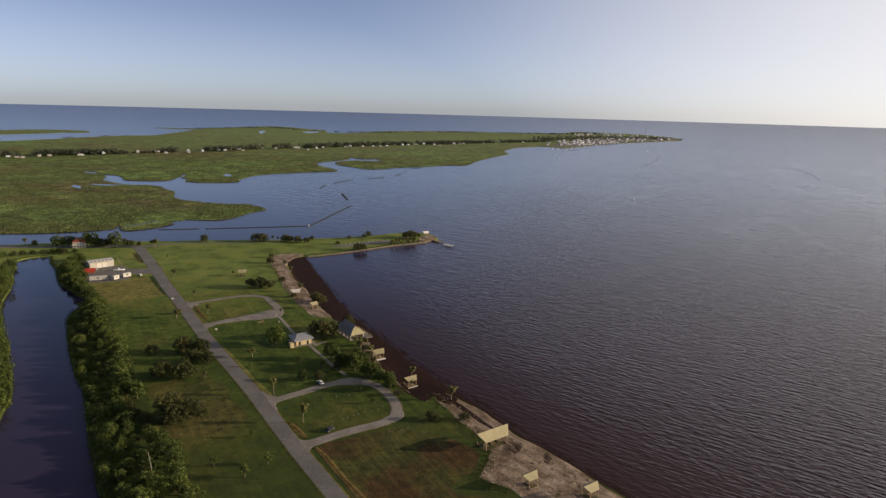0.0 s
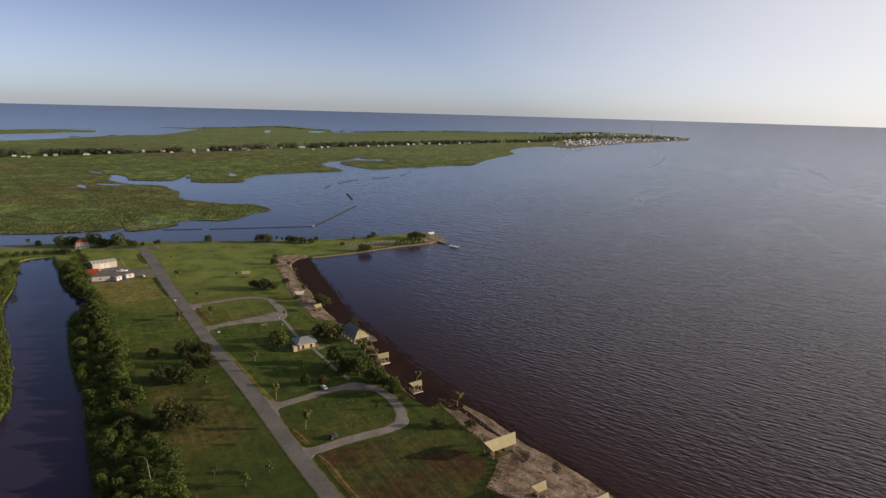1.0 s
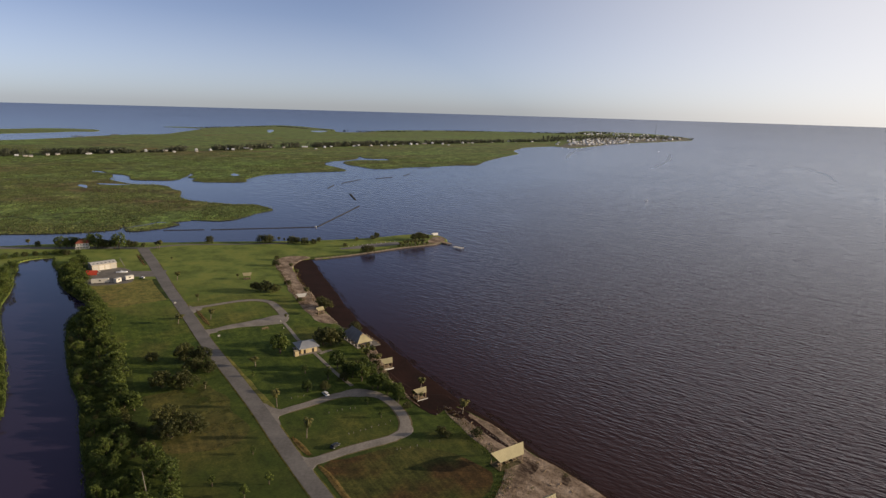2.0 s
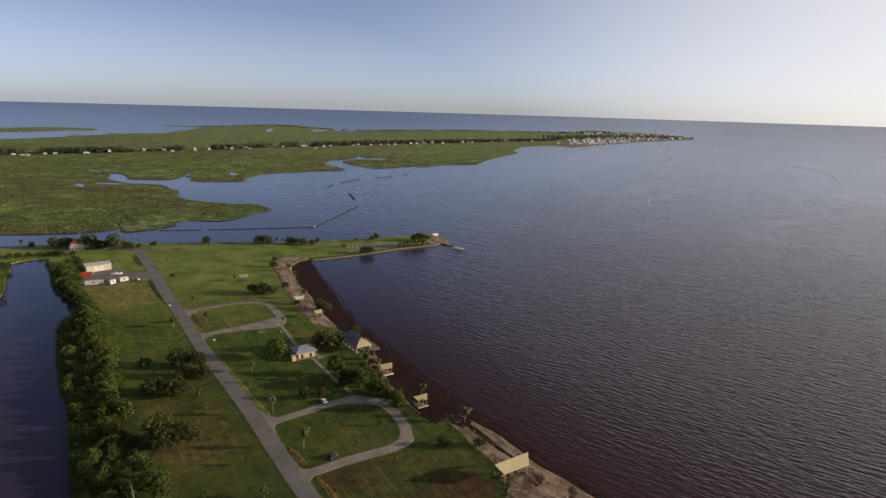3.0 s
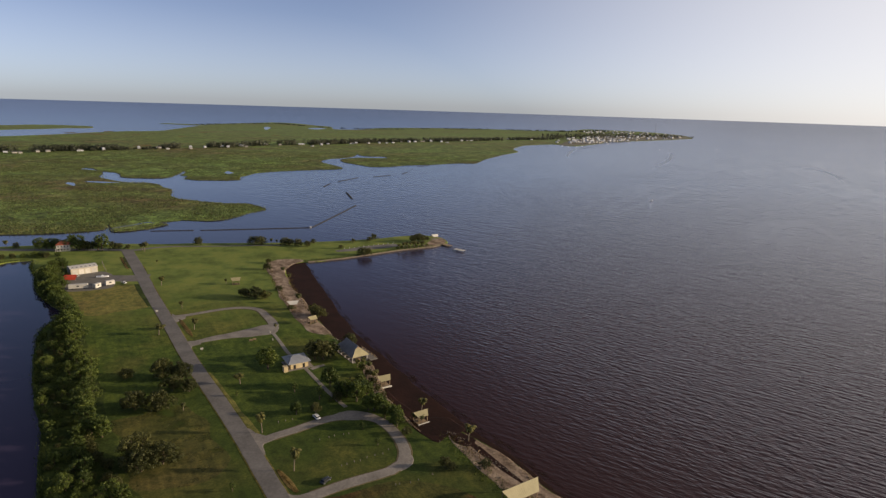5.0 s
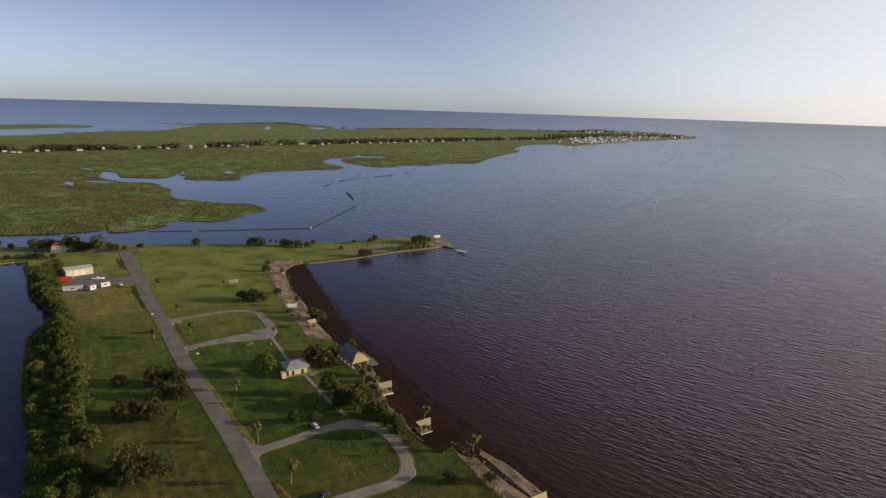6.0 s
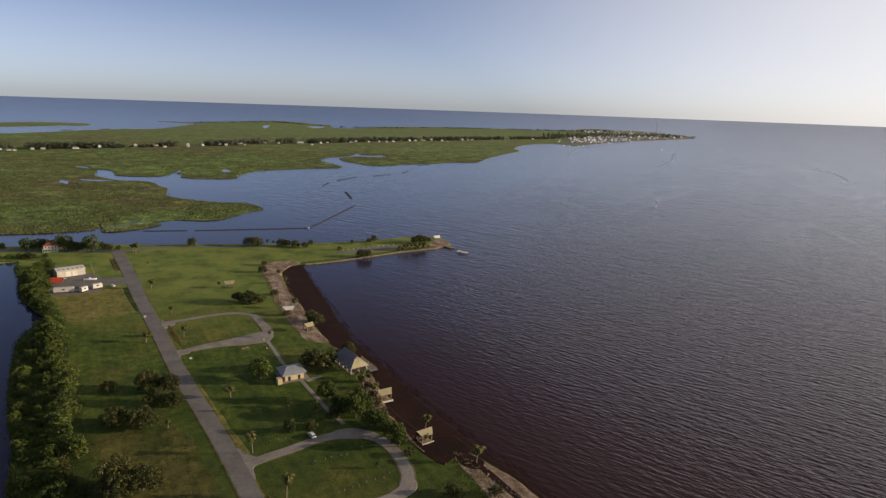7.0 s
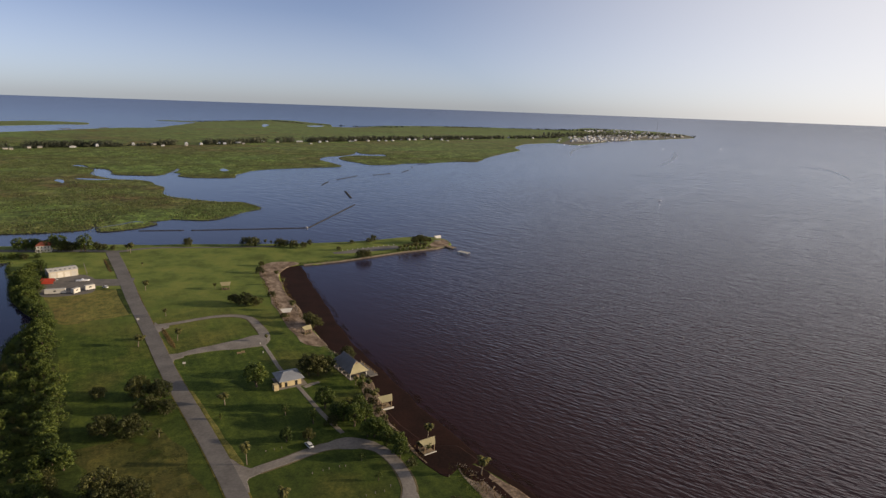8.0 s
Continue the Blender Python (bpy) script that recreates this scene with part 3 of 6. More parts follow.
for x, y, half in [(-1170.3, 1791.5, 17), (-1217.4, 1983.1, 12), (-1088.8, 1912.5, 15), (-1007.9, 1983.5, 9), (-772.2, 1549.5, 21), (-702.1, 1460.9, 10), (-854.4, 1972.3, 11), (-624.1, 2197.9, 14), (-890.6, 2230.6, 12), (-1169.7, 2115.6, 10)]:
    sheet("dry_reed_bed", rough_outline([(x - half, y - 12), (x, y - 22), (x + half, y - 4), (x + half * 0.7, y + 14), (x - half * 0.2, y + 20), (x - half * 0.8, y + 8)], 8, 6), 0.72, 0.5, 1.5, M_STRAW, "pale dead reed bed in the far marsh", "reed bed")
ribbon("water_creek", [(-311.3, 574.1), (-307.1, 582.4), (-301, 591.4), (-294.8, 606.1), (-286.5, 605)], [0.8, 1.6, 1.4, 4.0, 1.5], 0.68, M_CANAL, "narrow tidal creek winding through the marsh", "water")

POND = POND_WEST[1:] + POND_EAST[:-1]
sheet("water_canal", rough_outline(POND, 12, 0.0), 0.06, -0.3, 6.0, M_CANAL, "still dark water of the dead-end canal", "water")

# beach, seaweed and dry patches
sheet("beach_north", rough_outline([(-137.8, 473.4), (-129.3, 484.2), (-118, 485.5), (-113.9, 480), (-119.2, 471.7), (-120, 453.3), (-112.5, 432.3), (-100.8, 404.8), (-90.5, 386.8), (-82.1, 365.4), (-72, 347.4), (-64.2, 334.8), (-70.2, 333.3), (-77, 337.7), (-86.4, 353.7), (-98.2, 377.2), (-107.9, 394.4), (-120.9, 428.2), (-133.1, 453.6)], 4, 1.2), 0.86, 0.7, 0.5, M_SAND,
      "pale trampled sand beach with litter of shells", "beach")
BEACH_SOUTH = [(-0.5, 241.8), (4.6, 239.4), (12.8, 231.2), (21.4, 220.3), (28.2, 209.9), (36.4, 199.6), (44.8, 189.9), (52.3, 180), (59.4, 171.8)] + [(74, 153), (99, 124), (139, 77), (181, 27), (305, -120), (255, -120), (140, 25), (85, 90), (50, 135), (34, 156)] + [(27.4, 169.8), (24.2, 173.8), (18.1, 176.8), (14.1, 180.1), (17.3, 188.2), (19.6, 196.1), (19.3, 200.6), (16, 206.8), (10.2, 214.9), (6.8, 219.5), (3.2, 227.2), (-0.4, 233.9), (-2.1, 239)]
sheet("beach_south", rough_outline(BEACH_SOUTH, 4, 1.2), 0.86, 0.7, 0.5, M_SAND, "pale footprinted sand beach along the bay", "beach")
sheet("seaweed_mat", rough_outline([(-113.3, 479.1), (-100.8, 451.2), (-86.9, 417.4), (-73.6, 386.8), (-61.4, 359.2), (-51.1, 336.9), (-40.2, 318.9), (-26.3, 296.6), (-15.7, 277.6), (-4.1, 260.8), (5.7, 245.7), (17.3, 230.9), (27.5, 216.2), (36.7, 203.1), (45.2, 192.7), (52.8, 182.6), (60, 174.3), (62.8, 171.2), (58.9, 172.8), (52.4, 180.7), (44.8, 190.6), (36.3, 200.4), (28.1, 210.7), (21.3, 221.2), (12.6, 232.1), (4.4, 240.3), (-4.3, 247.3), (-10.4, 245.9), (-20.1, 258), (-26.8, 267.5), (-33.1, 279.9), (-38.8, 298.1), (-49.1, 311.3), (-57.6, 324.8), (-65.4, 335.7), (-73.3, 348.3), (-83.4, 366.3), (-91.8, 387.7), (-102.2, 405.7), (-113.6, 431.6), (-122.4, 457.6), (-120.4, 476.3)], 4, 1.2), 0.07, -0.2, 1.2, M_WRACK,
      "dark brown seaweed mat floating along the shore", "seaweed")
sheet("seaweed_fringe", rough_outline([(-112, 479.5), (-98.7, 451.6), (-84.5, 419.3), (-70.7, 387.3), (-58.3, 359.6), (-47.5, 337.3), (-36.5, 319.4), (-22.8, 297), (-11.8, 278), (-0.8, 263), (8.7, 248.8), (20.3, 233.6), (30.4, 218.2), (39.5, 204.9), (47.9, 194.4), (55.5, 184.1), (62.5, 175.4), (63, 171.9), (59.1, 173.5), (52.8, 182.4), (45.2, 192.5), (36.6, 202.4), (28.4, 214.2), (21.5, 225), (12.8, 237.2), (4.4, 247.4), (-4.7, 260.9), (-16.2, 277.7), (-26.2, 296), (-40.9, 319), (-51.8, 337), (-62.2, 359.2), (-74.4, 386.9), (-88.5, 418.9), (-101.7, 449.6), (-114.2, 477.3)], 4, 1.5), 0.04, -0.2, 0.6, M_FRINGE,
      "loose drifting scraps of brown seaweed", "seaweed")
sheet("wrack_flat", rough_outline([(-29, 273), (-23.2, 263.6), (-15.8, 254.9), (-9.4, 250.7), (-3.4, 251), (3.7, 243.1), (0.3, 239.7), (-2.8, 237.4), (-5.8, 233.1), (-10, 237), (-14.4, 242), (-18.7, 249.5), (-23.1, 256.8), (-27.6, 265.2)], 3, 1.2), 0.872, 0.7, 0.5, M_WRACK, "dried brown seaweed over the low shore", "seaweed")
sheet("wrack_patch", rough_outline([(-1.8, 240.6), (3.6, 240.4), (7.4, 236), (5.6, 232), (1.6, 232.6), (-1.4, 236)], 2, 1.0), 0.882, 0.75, 0.4, M_WRACK, "dried brown seaweed over the head of the beach", "seaweed")
ribbon("wrack_line", [(3.7, 236.7), (9, 229.5), (14.5, 221.3), (19.4, 214.5), (22.6, 210.4)], [1.6, 2.8, 2.4, 2.2, 0.8], 0.884, M_WRACK, "dark line of washed-up seaweed on the sand", "seaweed")
for pts in ([(23, 202.4), (26.5, 205.7), (30.5, 204.3), (31.7, 200.5), (27.9, 195.4), (23.9, 196)], [(37.9, 194.9), (40.2, 196.4), (42.2, 192.9), (39.5, 188.6), (37.6, 190.6)], [(43.8, 185.4), (46.2, 184.2), (47, 180.4), (44.3, 178.4), (42.6, 181.4)]):
    sheet("wrack_patch", rough_outline(pts, 2, 1.0), 0.886, 0.75, 0.4, M_FRINGE, "scattered brown seaweed on the sand", "seaweed")
ribbon("beach_edge", [(-36, 280.8), (-32.2, 272.8), (-27.6, 265.2), (-23.2, 258.1), (-19.6, 251.8), (-15.6, 244.7), (-12.4, 240.5)], [0.4, 1.2, 0.5, 1.5, 0.6, 1.2, 0.3], 0.878, M_SAND, "thin sandy bank between lawn and seaweed", "beach")
sheet("bare_bank", rough_outline([(-42, 296.1), (-38.9, 298.7), (-34.6, 288.2), (-31.6, 276.9), (-26.7, 266.6), (-29.2, 265.1), (-34.4, 272.7), (-38.6, 283.5)], 3, 1.5), 0.868, 0.7, 0.5, M_SAND, "bare trampled sandy bank beside the pavilion", "ground")
sheet("dry_field", rough_outline([(-42.4, 196), (-36.1, 200.9), (-24.5, 207.9), (-7.5, 209.6), (5.3, 203), (14.4, 195.9), (12.9, 185.3), (5.1, 174.7), (10.4, 169.1), (22.5, 166), (1.6, 155.9), (-21.6, 154.9), (-31.9, 176.7)], 5, 2.5), 0.83, 0.7, 0.6, M_DRYGRASS, "brown dried-out grass with mowing streaks", "grass")
sheet("worn_lawn", rough_outline([(-127, 239.5), (-119, 245.4), (-109.7, 252), (-102.9, 250.6), (-94, 243.4), (-84, 230), (-76.5, 218), (-79, 206), (-86, 200.6), (-98.4, 201), (-104, 212), (-112, 222), (-121, 232)], 4, 3.5), 0.826, 0.7, 0.6, M_WORN, "worn yellowish lawn under the oaks", "grass")
sheet("dry_verge", rough_outline([(-236.5, 391.5), (-222.7, 400.8), (-204.9, 406.5), (-188.9, 386.0), (-174.7, 367.7), (-187.4, 356.6), (-200.4, 348.6), (-218.1, 369.0)], 3, 1.5), 0.83, 0.7, 0.6, M_DRYLAWN, "patchy dry grass beside the yard", "grass")

for ditch in ([(-56.9, 212.5), (-54.3, 209.2), (-51.2, 205.2), (-48.6, 202.2)], [(-43.7, 195.5), (-39.2, 190.3), (-32.6, 180.5), (-27.3, 173.2), (-23.3, 167.6), (-17.9, 158.9)], [(-148.5, 347.2), (-142.2, 338.3), (-133.5, 326.1)], [(-246.2, 470.2), (-236.5, 456.3), (-227, 443.1)]):
    ribbon("ditch", ditch, [1.2, 2.2, 1.8, 2.4, 1.2], 0.874, M_STRAW, "straw-coloured dry bank of a roadside ditch", "ditch")
# roads
sheet("dry_strip", rough_outline([(-107.9, 284.3), (-90.3, 258.3), (-78.6, 240.7), (-74.2, 235.1), (-70.3, 234.2), (-76.0, 242.1), (-84.6, 253.2), (-97.1, 269.9), (-105.9, 282.7)], 3, 0.8), 0.828, 0.7, 0.5, M_DRYLAWN, "dry straw-coloured verge beside the park road", "grass")
M_DIRT = surface("road_shoulder", (0.075, 0.07, 0.026), (0.17, 0.135, 0.085), 0.25, 1.6, 0.95, bump=0.3, dist=0.05, spec=0.15)
ribbon("shoulder", [(-224.1, 450.5), (-188, 394.7), (-150, 338.6), (-121.1, 295.7), (-96.6, 261.9), (-77.1, 234.5), (-61.9, 211.8), (-48.9, 192.7), (-37.3, 176.4), (-30.8, 167.2)] + [(0, 123), (40, 66)], [7.6, 7.6, 7.0, 7.2, 6.8, 7.2, 6.8], 0.862, M_VERGE, "dry grass shoulder beside the park road", "verge")
ribbon("shoulder_loop", [(-65.2, 232.6), (-58.3, 238.3), (-53.2, 242.9), (-47.9, 247.1), (-42, 249.2), (-34.5, 249.7), (-28.8, 247.7), (-23.7, 242), (-19.7, 234.8), (-17.1, 227), (-17.4, 219.5), (-21, 214.9), (-29.1, 210.1), (-36.9, 205.2), (-43.3, 200.5)], [4.6, 5.0, 4.8, 5.2, 4.8, 4.6, 4.6, 5.2, 5.0, 5.2, 5.2, 5.0], 0.866, M_DIRT, "bare dirt shoulder of the loop drive", "verge")
ribbon("shoulder_loop", [(-150.4, 353.4), (-146.8, 355.6), (-138.5, 362.2), (-129.7, 368.2), (-120.3, 370.4), (-111.7, 367.4), (-104, 356.8), (-98.2, 347.4)], [4.2, 4.0, 4.2, 4.4, 5.0, 5.4, 5.2], 0.866, M_DIRT, "bare dirt shoulder of the loop drive", "verge")
for flare in ([(-57.4, 207), (-53, 201.9), (-49, 200.2), (-44.5, 201.2), (-41.3, 201), (-44.5, 197.4), (-45.5, 193.6), (-43.4, 188.7), (-45.5, 187.5), (-52.6, 196.2)], [(-75.9, 238.2), (-71.9, 235.3), (-67.8, 233.5), (-64.7, 235.2), (-63.8, 231.7), (-66.7, 229.5), (-66.6, 226.6), (-64.1, 221.5), (-68, 224.1)],
              [(-157, 356.4), (-152.6, 352.3), (-147.9, 352.7), (-146.7, 349.5), (-148.4, 346.1), (-148.7, 342.9), (-152.5, 347.9)], [(-133.6, 316.8), (-130.4, 318), (-125.6, 318.8), (-124.2, 314.9), (-127.1, 312), (-124.2, 303.6), (-128.5, 308.4)]):
    sheet("road_flare", spline(flare, 3, True), 0.898, 0.7, 0.15, M_CONCRETE, "rounded mouth of the loop drive", "road")
ribbon("road", [(-256, 496.5), (-250.6, 488.2), (-238.2, 470), (-224.6, 450), (-211.4, 430), (-198.2, 410), (-185.2, 390), (-150, 338.6), (-121.1, 295.7), (-96.6, 261.9), (-77.1, 234.5), (-61.9, 211.8), (-48.9, 192.7), (-37.3, 176.4), (-30.8, 167.2)] + [(0, 123), (40, 66), (120, -48), (300, -305)], [7.9, 7.4, 6.7, 6.2, 5.9, 6.0, 6.0, 6.0, 6.0, 6.0, 6.0], 0.9, M_ASPHALT, "straight grey asphalt park road", "road")
ribbon("road_canal", [(-420.2, 468.9), (-361.6, 481.3), (-318.8, 486.7), (-276.2, 494.2), (-251.6, 496.2), (-242.8, 503.9), (-227.3, 512.6), (-190.6, 519.6), (-143.8, 530.4)], [7.0, 7, 7, 3, 2.5], 0.895, M_ASPHALT, "narrow asphalt road along the canal bank", "road")
ribbon("road_spit", [(-95.6, 515.8), (-84.2, 521.7), (-72.9, 530.1), (-58.7, 539.1), (-48, 545.3)], [5, 9, 12, 12, 9], 0.885, M_ASPHALT, "asphalt parking lane out on the spit", "road")
ribbon("road_loop", [(-68.2, 229.9), (-64.3, 233.7), (-58.3, 238.3), (-53.2, 242.9), (-47.9, 247.1), (-42, 249.2), (-34.5, 249.7), (-28.8, 247.7), (-23.7, 242), (-19.7, 234.8), (-17.1, 227), (-17.4, 219.5), (-21, 214.9), (-29.1, 210.1), (-36.9, 205.2), (-42.4, 200.9), (-48.6, 196.8)], [4.2, 4.0, 4.2, 4.4, 4.4, 4.0, 3.8, 4.2, 4.4, 4.2, 4.8], 0.905, M_CONCRETE, "curved pale concrete loop drive", "road")
ribbon("road_loop_far", [(-154.4, 350.9), (-146.8, 355.6), (-138.5, 362.2), (-129.7, 368.2), (-120.3, 370.4), (-111.7, 367.4), (-104, 356.8), (-98.2, 347.4), (-96.2, 340.6), (-101.6, 333.4), (-108.6, 328.8), (-116, 325.2), (-123.1, 320.8), (-129.6, 314.4)], [3.8, 3.2, 3.2, 3.8, 4.6, 5, 4.6, 4.2], 0.905, M_CONCRETE, "curved pale concrete loop drive", "road")
sheet("road_parking", rough_outline([(-46.5, 250.2), (-41.5, 254), (-34, 253), (-29, 250), (-31.9, 247.6), (-44.3, 247)], 3, 0.5), 0.893, 0.7, 0.2, M_CONCRETE, "widened concrete parking on the loop drive", "road")
sheet("road_apron", rough_outline([(-17.9, 229.4), (-15.3, 226), (-13.9, 222.2), (-14.2, 219), (-15.6, 216.9), (-18.9, 215.6)], 2, 0.2), 0.891, 0.7, 0.2, M_CONCRETE, "worn concrete turning corner of the loop drive", "road")
sheet("road_apron_far", rough_outline([(-127.6, 317.6), (-123.9, 324), (-116.1, 330), (-106.7, 338.2), (-101.2, 344.2), (-95.9, 344.2), (-92.6, 339.9), (-92.8, 333), (-96.4, 330), (-104.8, 326.2), (-115.5, 322.6), (-123.6, 317.9)], 2, 0.5), 0.896, 0.7, 0.25, M_CONCRETE, "widened pale concrete parking side of the loop", "road")
ribbon("path", [(-94.1, 333.3), (-87.1, 321.5), (-78.8, 307.1), (-68, 292.6), (-60.8, 281.9), (-53.7, 271.3), (-47.4, 262.7), (-42.7, 256.8)], [1.5], 0.87, M_CONCRETE, "narrow concrete footpath", "path")
for line in ([(-203.6, 408.4), (-196.4, 397.8), (-189, 387.2), (-181.6, 376.8), (-174.8, 366.8)], [(-246.2, 474.4), (-241, 466), (-235, 456.8), (-227, 444.6)]):
    ribbon("ditch", line, [2.2, 3.2, 2.8, 2.4, 1.2], 0.88, M_SCRUB, "dark weedy roadside ditch", "ditch")
ribbon("path_pavilion", [(-64.4, 290.6), (-62.2, 293.6), (-59.4, 296)], [1.8, 2.2, 1.4], 0.876, M_CONCRETE, "narrow concrete footpath", "path")
ribbon("drive", [(-203, 424), (-211, 421.5), (-220, 420), (-230, 420)], [17, 15, 14, 12], 0.89, M_YARD, "gravel drive into the storage yard", "road")
sheet("yard", rough_outline([(-257.5, 419.9), (-254.6, 423.4), (-242.9, 434.5), (-231, 429.2), (-220.7, 414.5), (-214.7, 400.4), (-220.7, 394.2), (-234.7, 388.7), (-242.8, 394.7)], 4, 0.4), 0.87, 0.7, 0.2, M_YARD, "dark gravel yard round a storage building", "yard")

# ---- trees ----


def leaf_cloud(centres, radii, per, size, flat=0.75, seed=1):
    """A mesh of many small folded leaves, each an island of its own, round the clump centres."""
    r = np.random.default_rng(seed)
    verts, faces = [], []
    for c, rad in zip(centres, radii):
        d = r.normal(size=(per, 3))
        d /= np.linalg.norm(d, axis=1)[:, None]
        p = np.array(c) + d * (rad * r.uniform(0.55, 1.05, (per, 1))) * np.array([1, 1, flat])
        u = np.cross(d, r.normal(size=(per, 3)))
        u /= np.linalg.norm(u, axis=1)[:, None] + 1e-9
        nrm = d + 0.4 * r.normal(size=(per, 3))
        w = np.cross(nrm, u)
        w /= np.linalg.norm(w, axis=1)[:, None] + 1e-9
        s = size * r.uniform(0.6, 1.3, (per, 1))
        for q, a, b in zip(p, u * s, w * s * 0.6):
            k = len(verts)
            verts += [q - a, q - b * 0.9, q + a, q + b * 0.9]
            faces.append((k, k + 1, k + 2, k + 3))
    me = bpy.data.meshes.new("crown")
    me.from_pydata([tuple(v) for v in verts], [], faces)
    return me


def crown_object(me, mat, parent, name="crown"):
    me.materials.append(mat)
    ob = new(name, me)
    ob.parent = parent
    return ob


def make_tree(name, label, category, spread, trunk, clumps, per, size, mat, seed, puff=(0.15, 0.24), limbs=False):
    """A tree of unit height: a tapered trunk, limbs, and a lobed crown of leafy clumps that hang down its sides."""
    r = random.Random(seed)
    root = tagged(new(name), label, category)
    bm = bmesh.new()
    fork = trunk + 0.04
    tube(bm, (0, 0, -0.02), (0.02, 0.01, fork), 0.04, 0.026, 7)
    mid = trunk + (0.94 - trunk) * 0.42
    lobes = [r.uniform(0, 6.283) for _ in range(3)]
    centres, radii = [], []
    for i in range(clumps):
        a = i * 2.4 + r.uniform(-0.35, 0.35)
        e = -0.6 + 1.58 * (i + 0.5) / clumps
        out = math.sqrt(max(0.05, 1 - e * e)) * (1 + 0.16 * math.sin(2 * a + lobes[0]) + 0.12 * math.sin(3 * a + lobes[1]))
        shell = r.uniform(0.68, 1.0) if i % 4 else r.uniform(0.25, 0.55)
        rad = 0.5 * spread * out * shell
        high = (0.9 - mid) * (1 + 0.14 * math.sin(2 * a + lobes[2]))
        z = mid + (high if e > 0 else mid - trunk) * e * (0.55 + 0.45 * shell)
        c = (rad * math.cos(a), rad * math.sin(a), z)
        centres.append(c)
        radii.append(r.uniform(*puff) * (0.55 + 0.45 * spread))
        if i % 3 == 0:
            m = Vector((c[0] * 0.45, c[1] * 0.45, fork + (c[2] - fork) * 0.5))
            arm = bmesh.new() if limbs else bm
            tube(arm, (0.02, 0.01, fork - 0.03), m, 0.018, 0.011, 5)
            tube(arm, m, c, 0.011, 0.004, 5)
            if limbs:
                part("limb", arm, M_BARK, root)
    part("trunk", bm, M_BARK, root)
    crown_object(leaf_cloud(centres, radii, per, size, 0.8, seed), mat, root)
    return root


def make_palm(seed, lean):
    """A cabbage palm of unit height, with a skirt of drooping fans."""
    r = random.Random(seed)
    root = tagged(new("palm_tree"), "cabbage palm with a bare trunk and round head of fronds", "palm tree")
    bm = bmesh.new()
    pts = [Vector((lean * t * t, 0.02 * math.sin(3 * t), 0.82 * t - 0.01)) for t in (0, 0.3, 0.65, 1)]
    for a, b, ra, rb in zip(pts, pts[1:], (0.032, 0.026, 0.024), (0.026, 0.024, 0.026)):
        tube(bm, a, b, ra, rb, 7)
    part("trunk", bm, M_PALMTRUNK, root)
    top = pts[-1]
    verts, faces = [], []
    for i in range(76):
        az, up = i * 2.399 + r.uniform(-0.2, 0.2), r.uniform(-1.1, 1.2)
        ln = r.uniform(0.28, 0.42)
        side = Vector((-math.sin(az), math.cos(az), 0))
        out = Vector((math.cos(az), math.sin(az), 0))
        prev = top.copy()
        for s in range(1, 5):
            pit = up - 0.45 * s
            nxt = prev + (out * math.cos(pit) + Vector((0, 0, math.sin(pit)))) * ln / 4
            w0, w1 = (0.015, 0.045, 0.055, 0.045, 0.015)[s - 1:s + 1]
            k = len(verts)
            sag = Vector((0, 0, -0.02))
            verts += [prev + side * w0 + sag, prev, prev - side * w0 + sag, nxt + side * w1 + sag, nxt, nxt - side * w1 + sag]
            faces += [(k, k + 1, k + 4, k + 3), (k + 1, k + 2, k + 5, k + 4)]
            prev = nxt
    me = bpy.data.meshes.new("crown")
    me.from_pydata([tuple(v) for v in verts], [], faces)
    crown_object(me, M_PALMLEAF, root)
    return root


def plant(protos, spots, group, wide=1.0, base=0.78, seed=3):
    """Copies of the prototypes at (x, y, height)."""
    r = random.Random(seed)
    for i, (x, y, h) in enumerate(spots):
        src = protos[i % len(protos)]
        w = wide * r.uniform(0.88, 1.15)
        m = pose(x, y, base + lift(x, y), 0, 0, r.uniform(0, 360)) @ Matrix.Diagonal((h * w, h * w, h, 1))
        if "used" not in src:
            src["used"] = 1
            src.matrix_basis = m
            ob = src
        else:
            src_scale = src.scale.copy()
            ob = copy_thing(src, m @ Matrix.Diagonal((1 / src_scale.x, 1 / src_scale.y, 1 / src_scale.z, 1)))
        ob["group"] = group


OAKS = [make_tree("oak_tree", "broad dark live oak on the park lawn", "tree", 1.15, 0.06, 64, 80, 0.031, M_OAKLEAF, s, (0.1, 0.16)) for s in (11, 12, 13)]
BROAD = [make_tree("broadleaf_tree", "leafy green tree with a rounded crown", "tree", 0.72, 0.14, 44, 60, 0.031, M_LEAF, s, (0.09, 0.15)) for s in (21, 22)]
DARKS = [make_tree("broadleaf_tree", "dense dark green tree near the shore", "tree", 0.9, 0.1, 46, 65, 0.032, M_OAKLEAF, s, (0.1, 0.16)) for s in (31, 32)]
WOODS = [make_tree("broadleaf_tree", "wild green tree in the canal-bank thicket", "tree", w, 0.1, 50, 62, 0.03, M_LEAF, s, (0.08, 0.135)) for s, w in ((41, 0.95), (42, 0.8), (43, 1.1))]
SHRUBS = [make_tree("shrub", "low dense green shrub", "shrub", 1.25, 0.03, 26, 60, 0.05, M_LEAF, s, (0.16, 0.24)) for s in (51, 52)]
DARKSHRUBS = [make_tree("shrub", "low dense dark green shrub", "shrub", 1.2, 0.03, 26, 60, 0.05, M_OAKLEAF, s, (0.16, 0.24)) for s in (53, 54)]
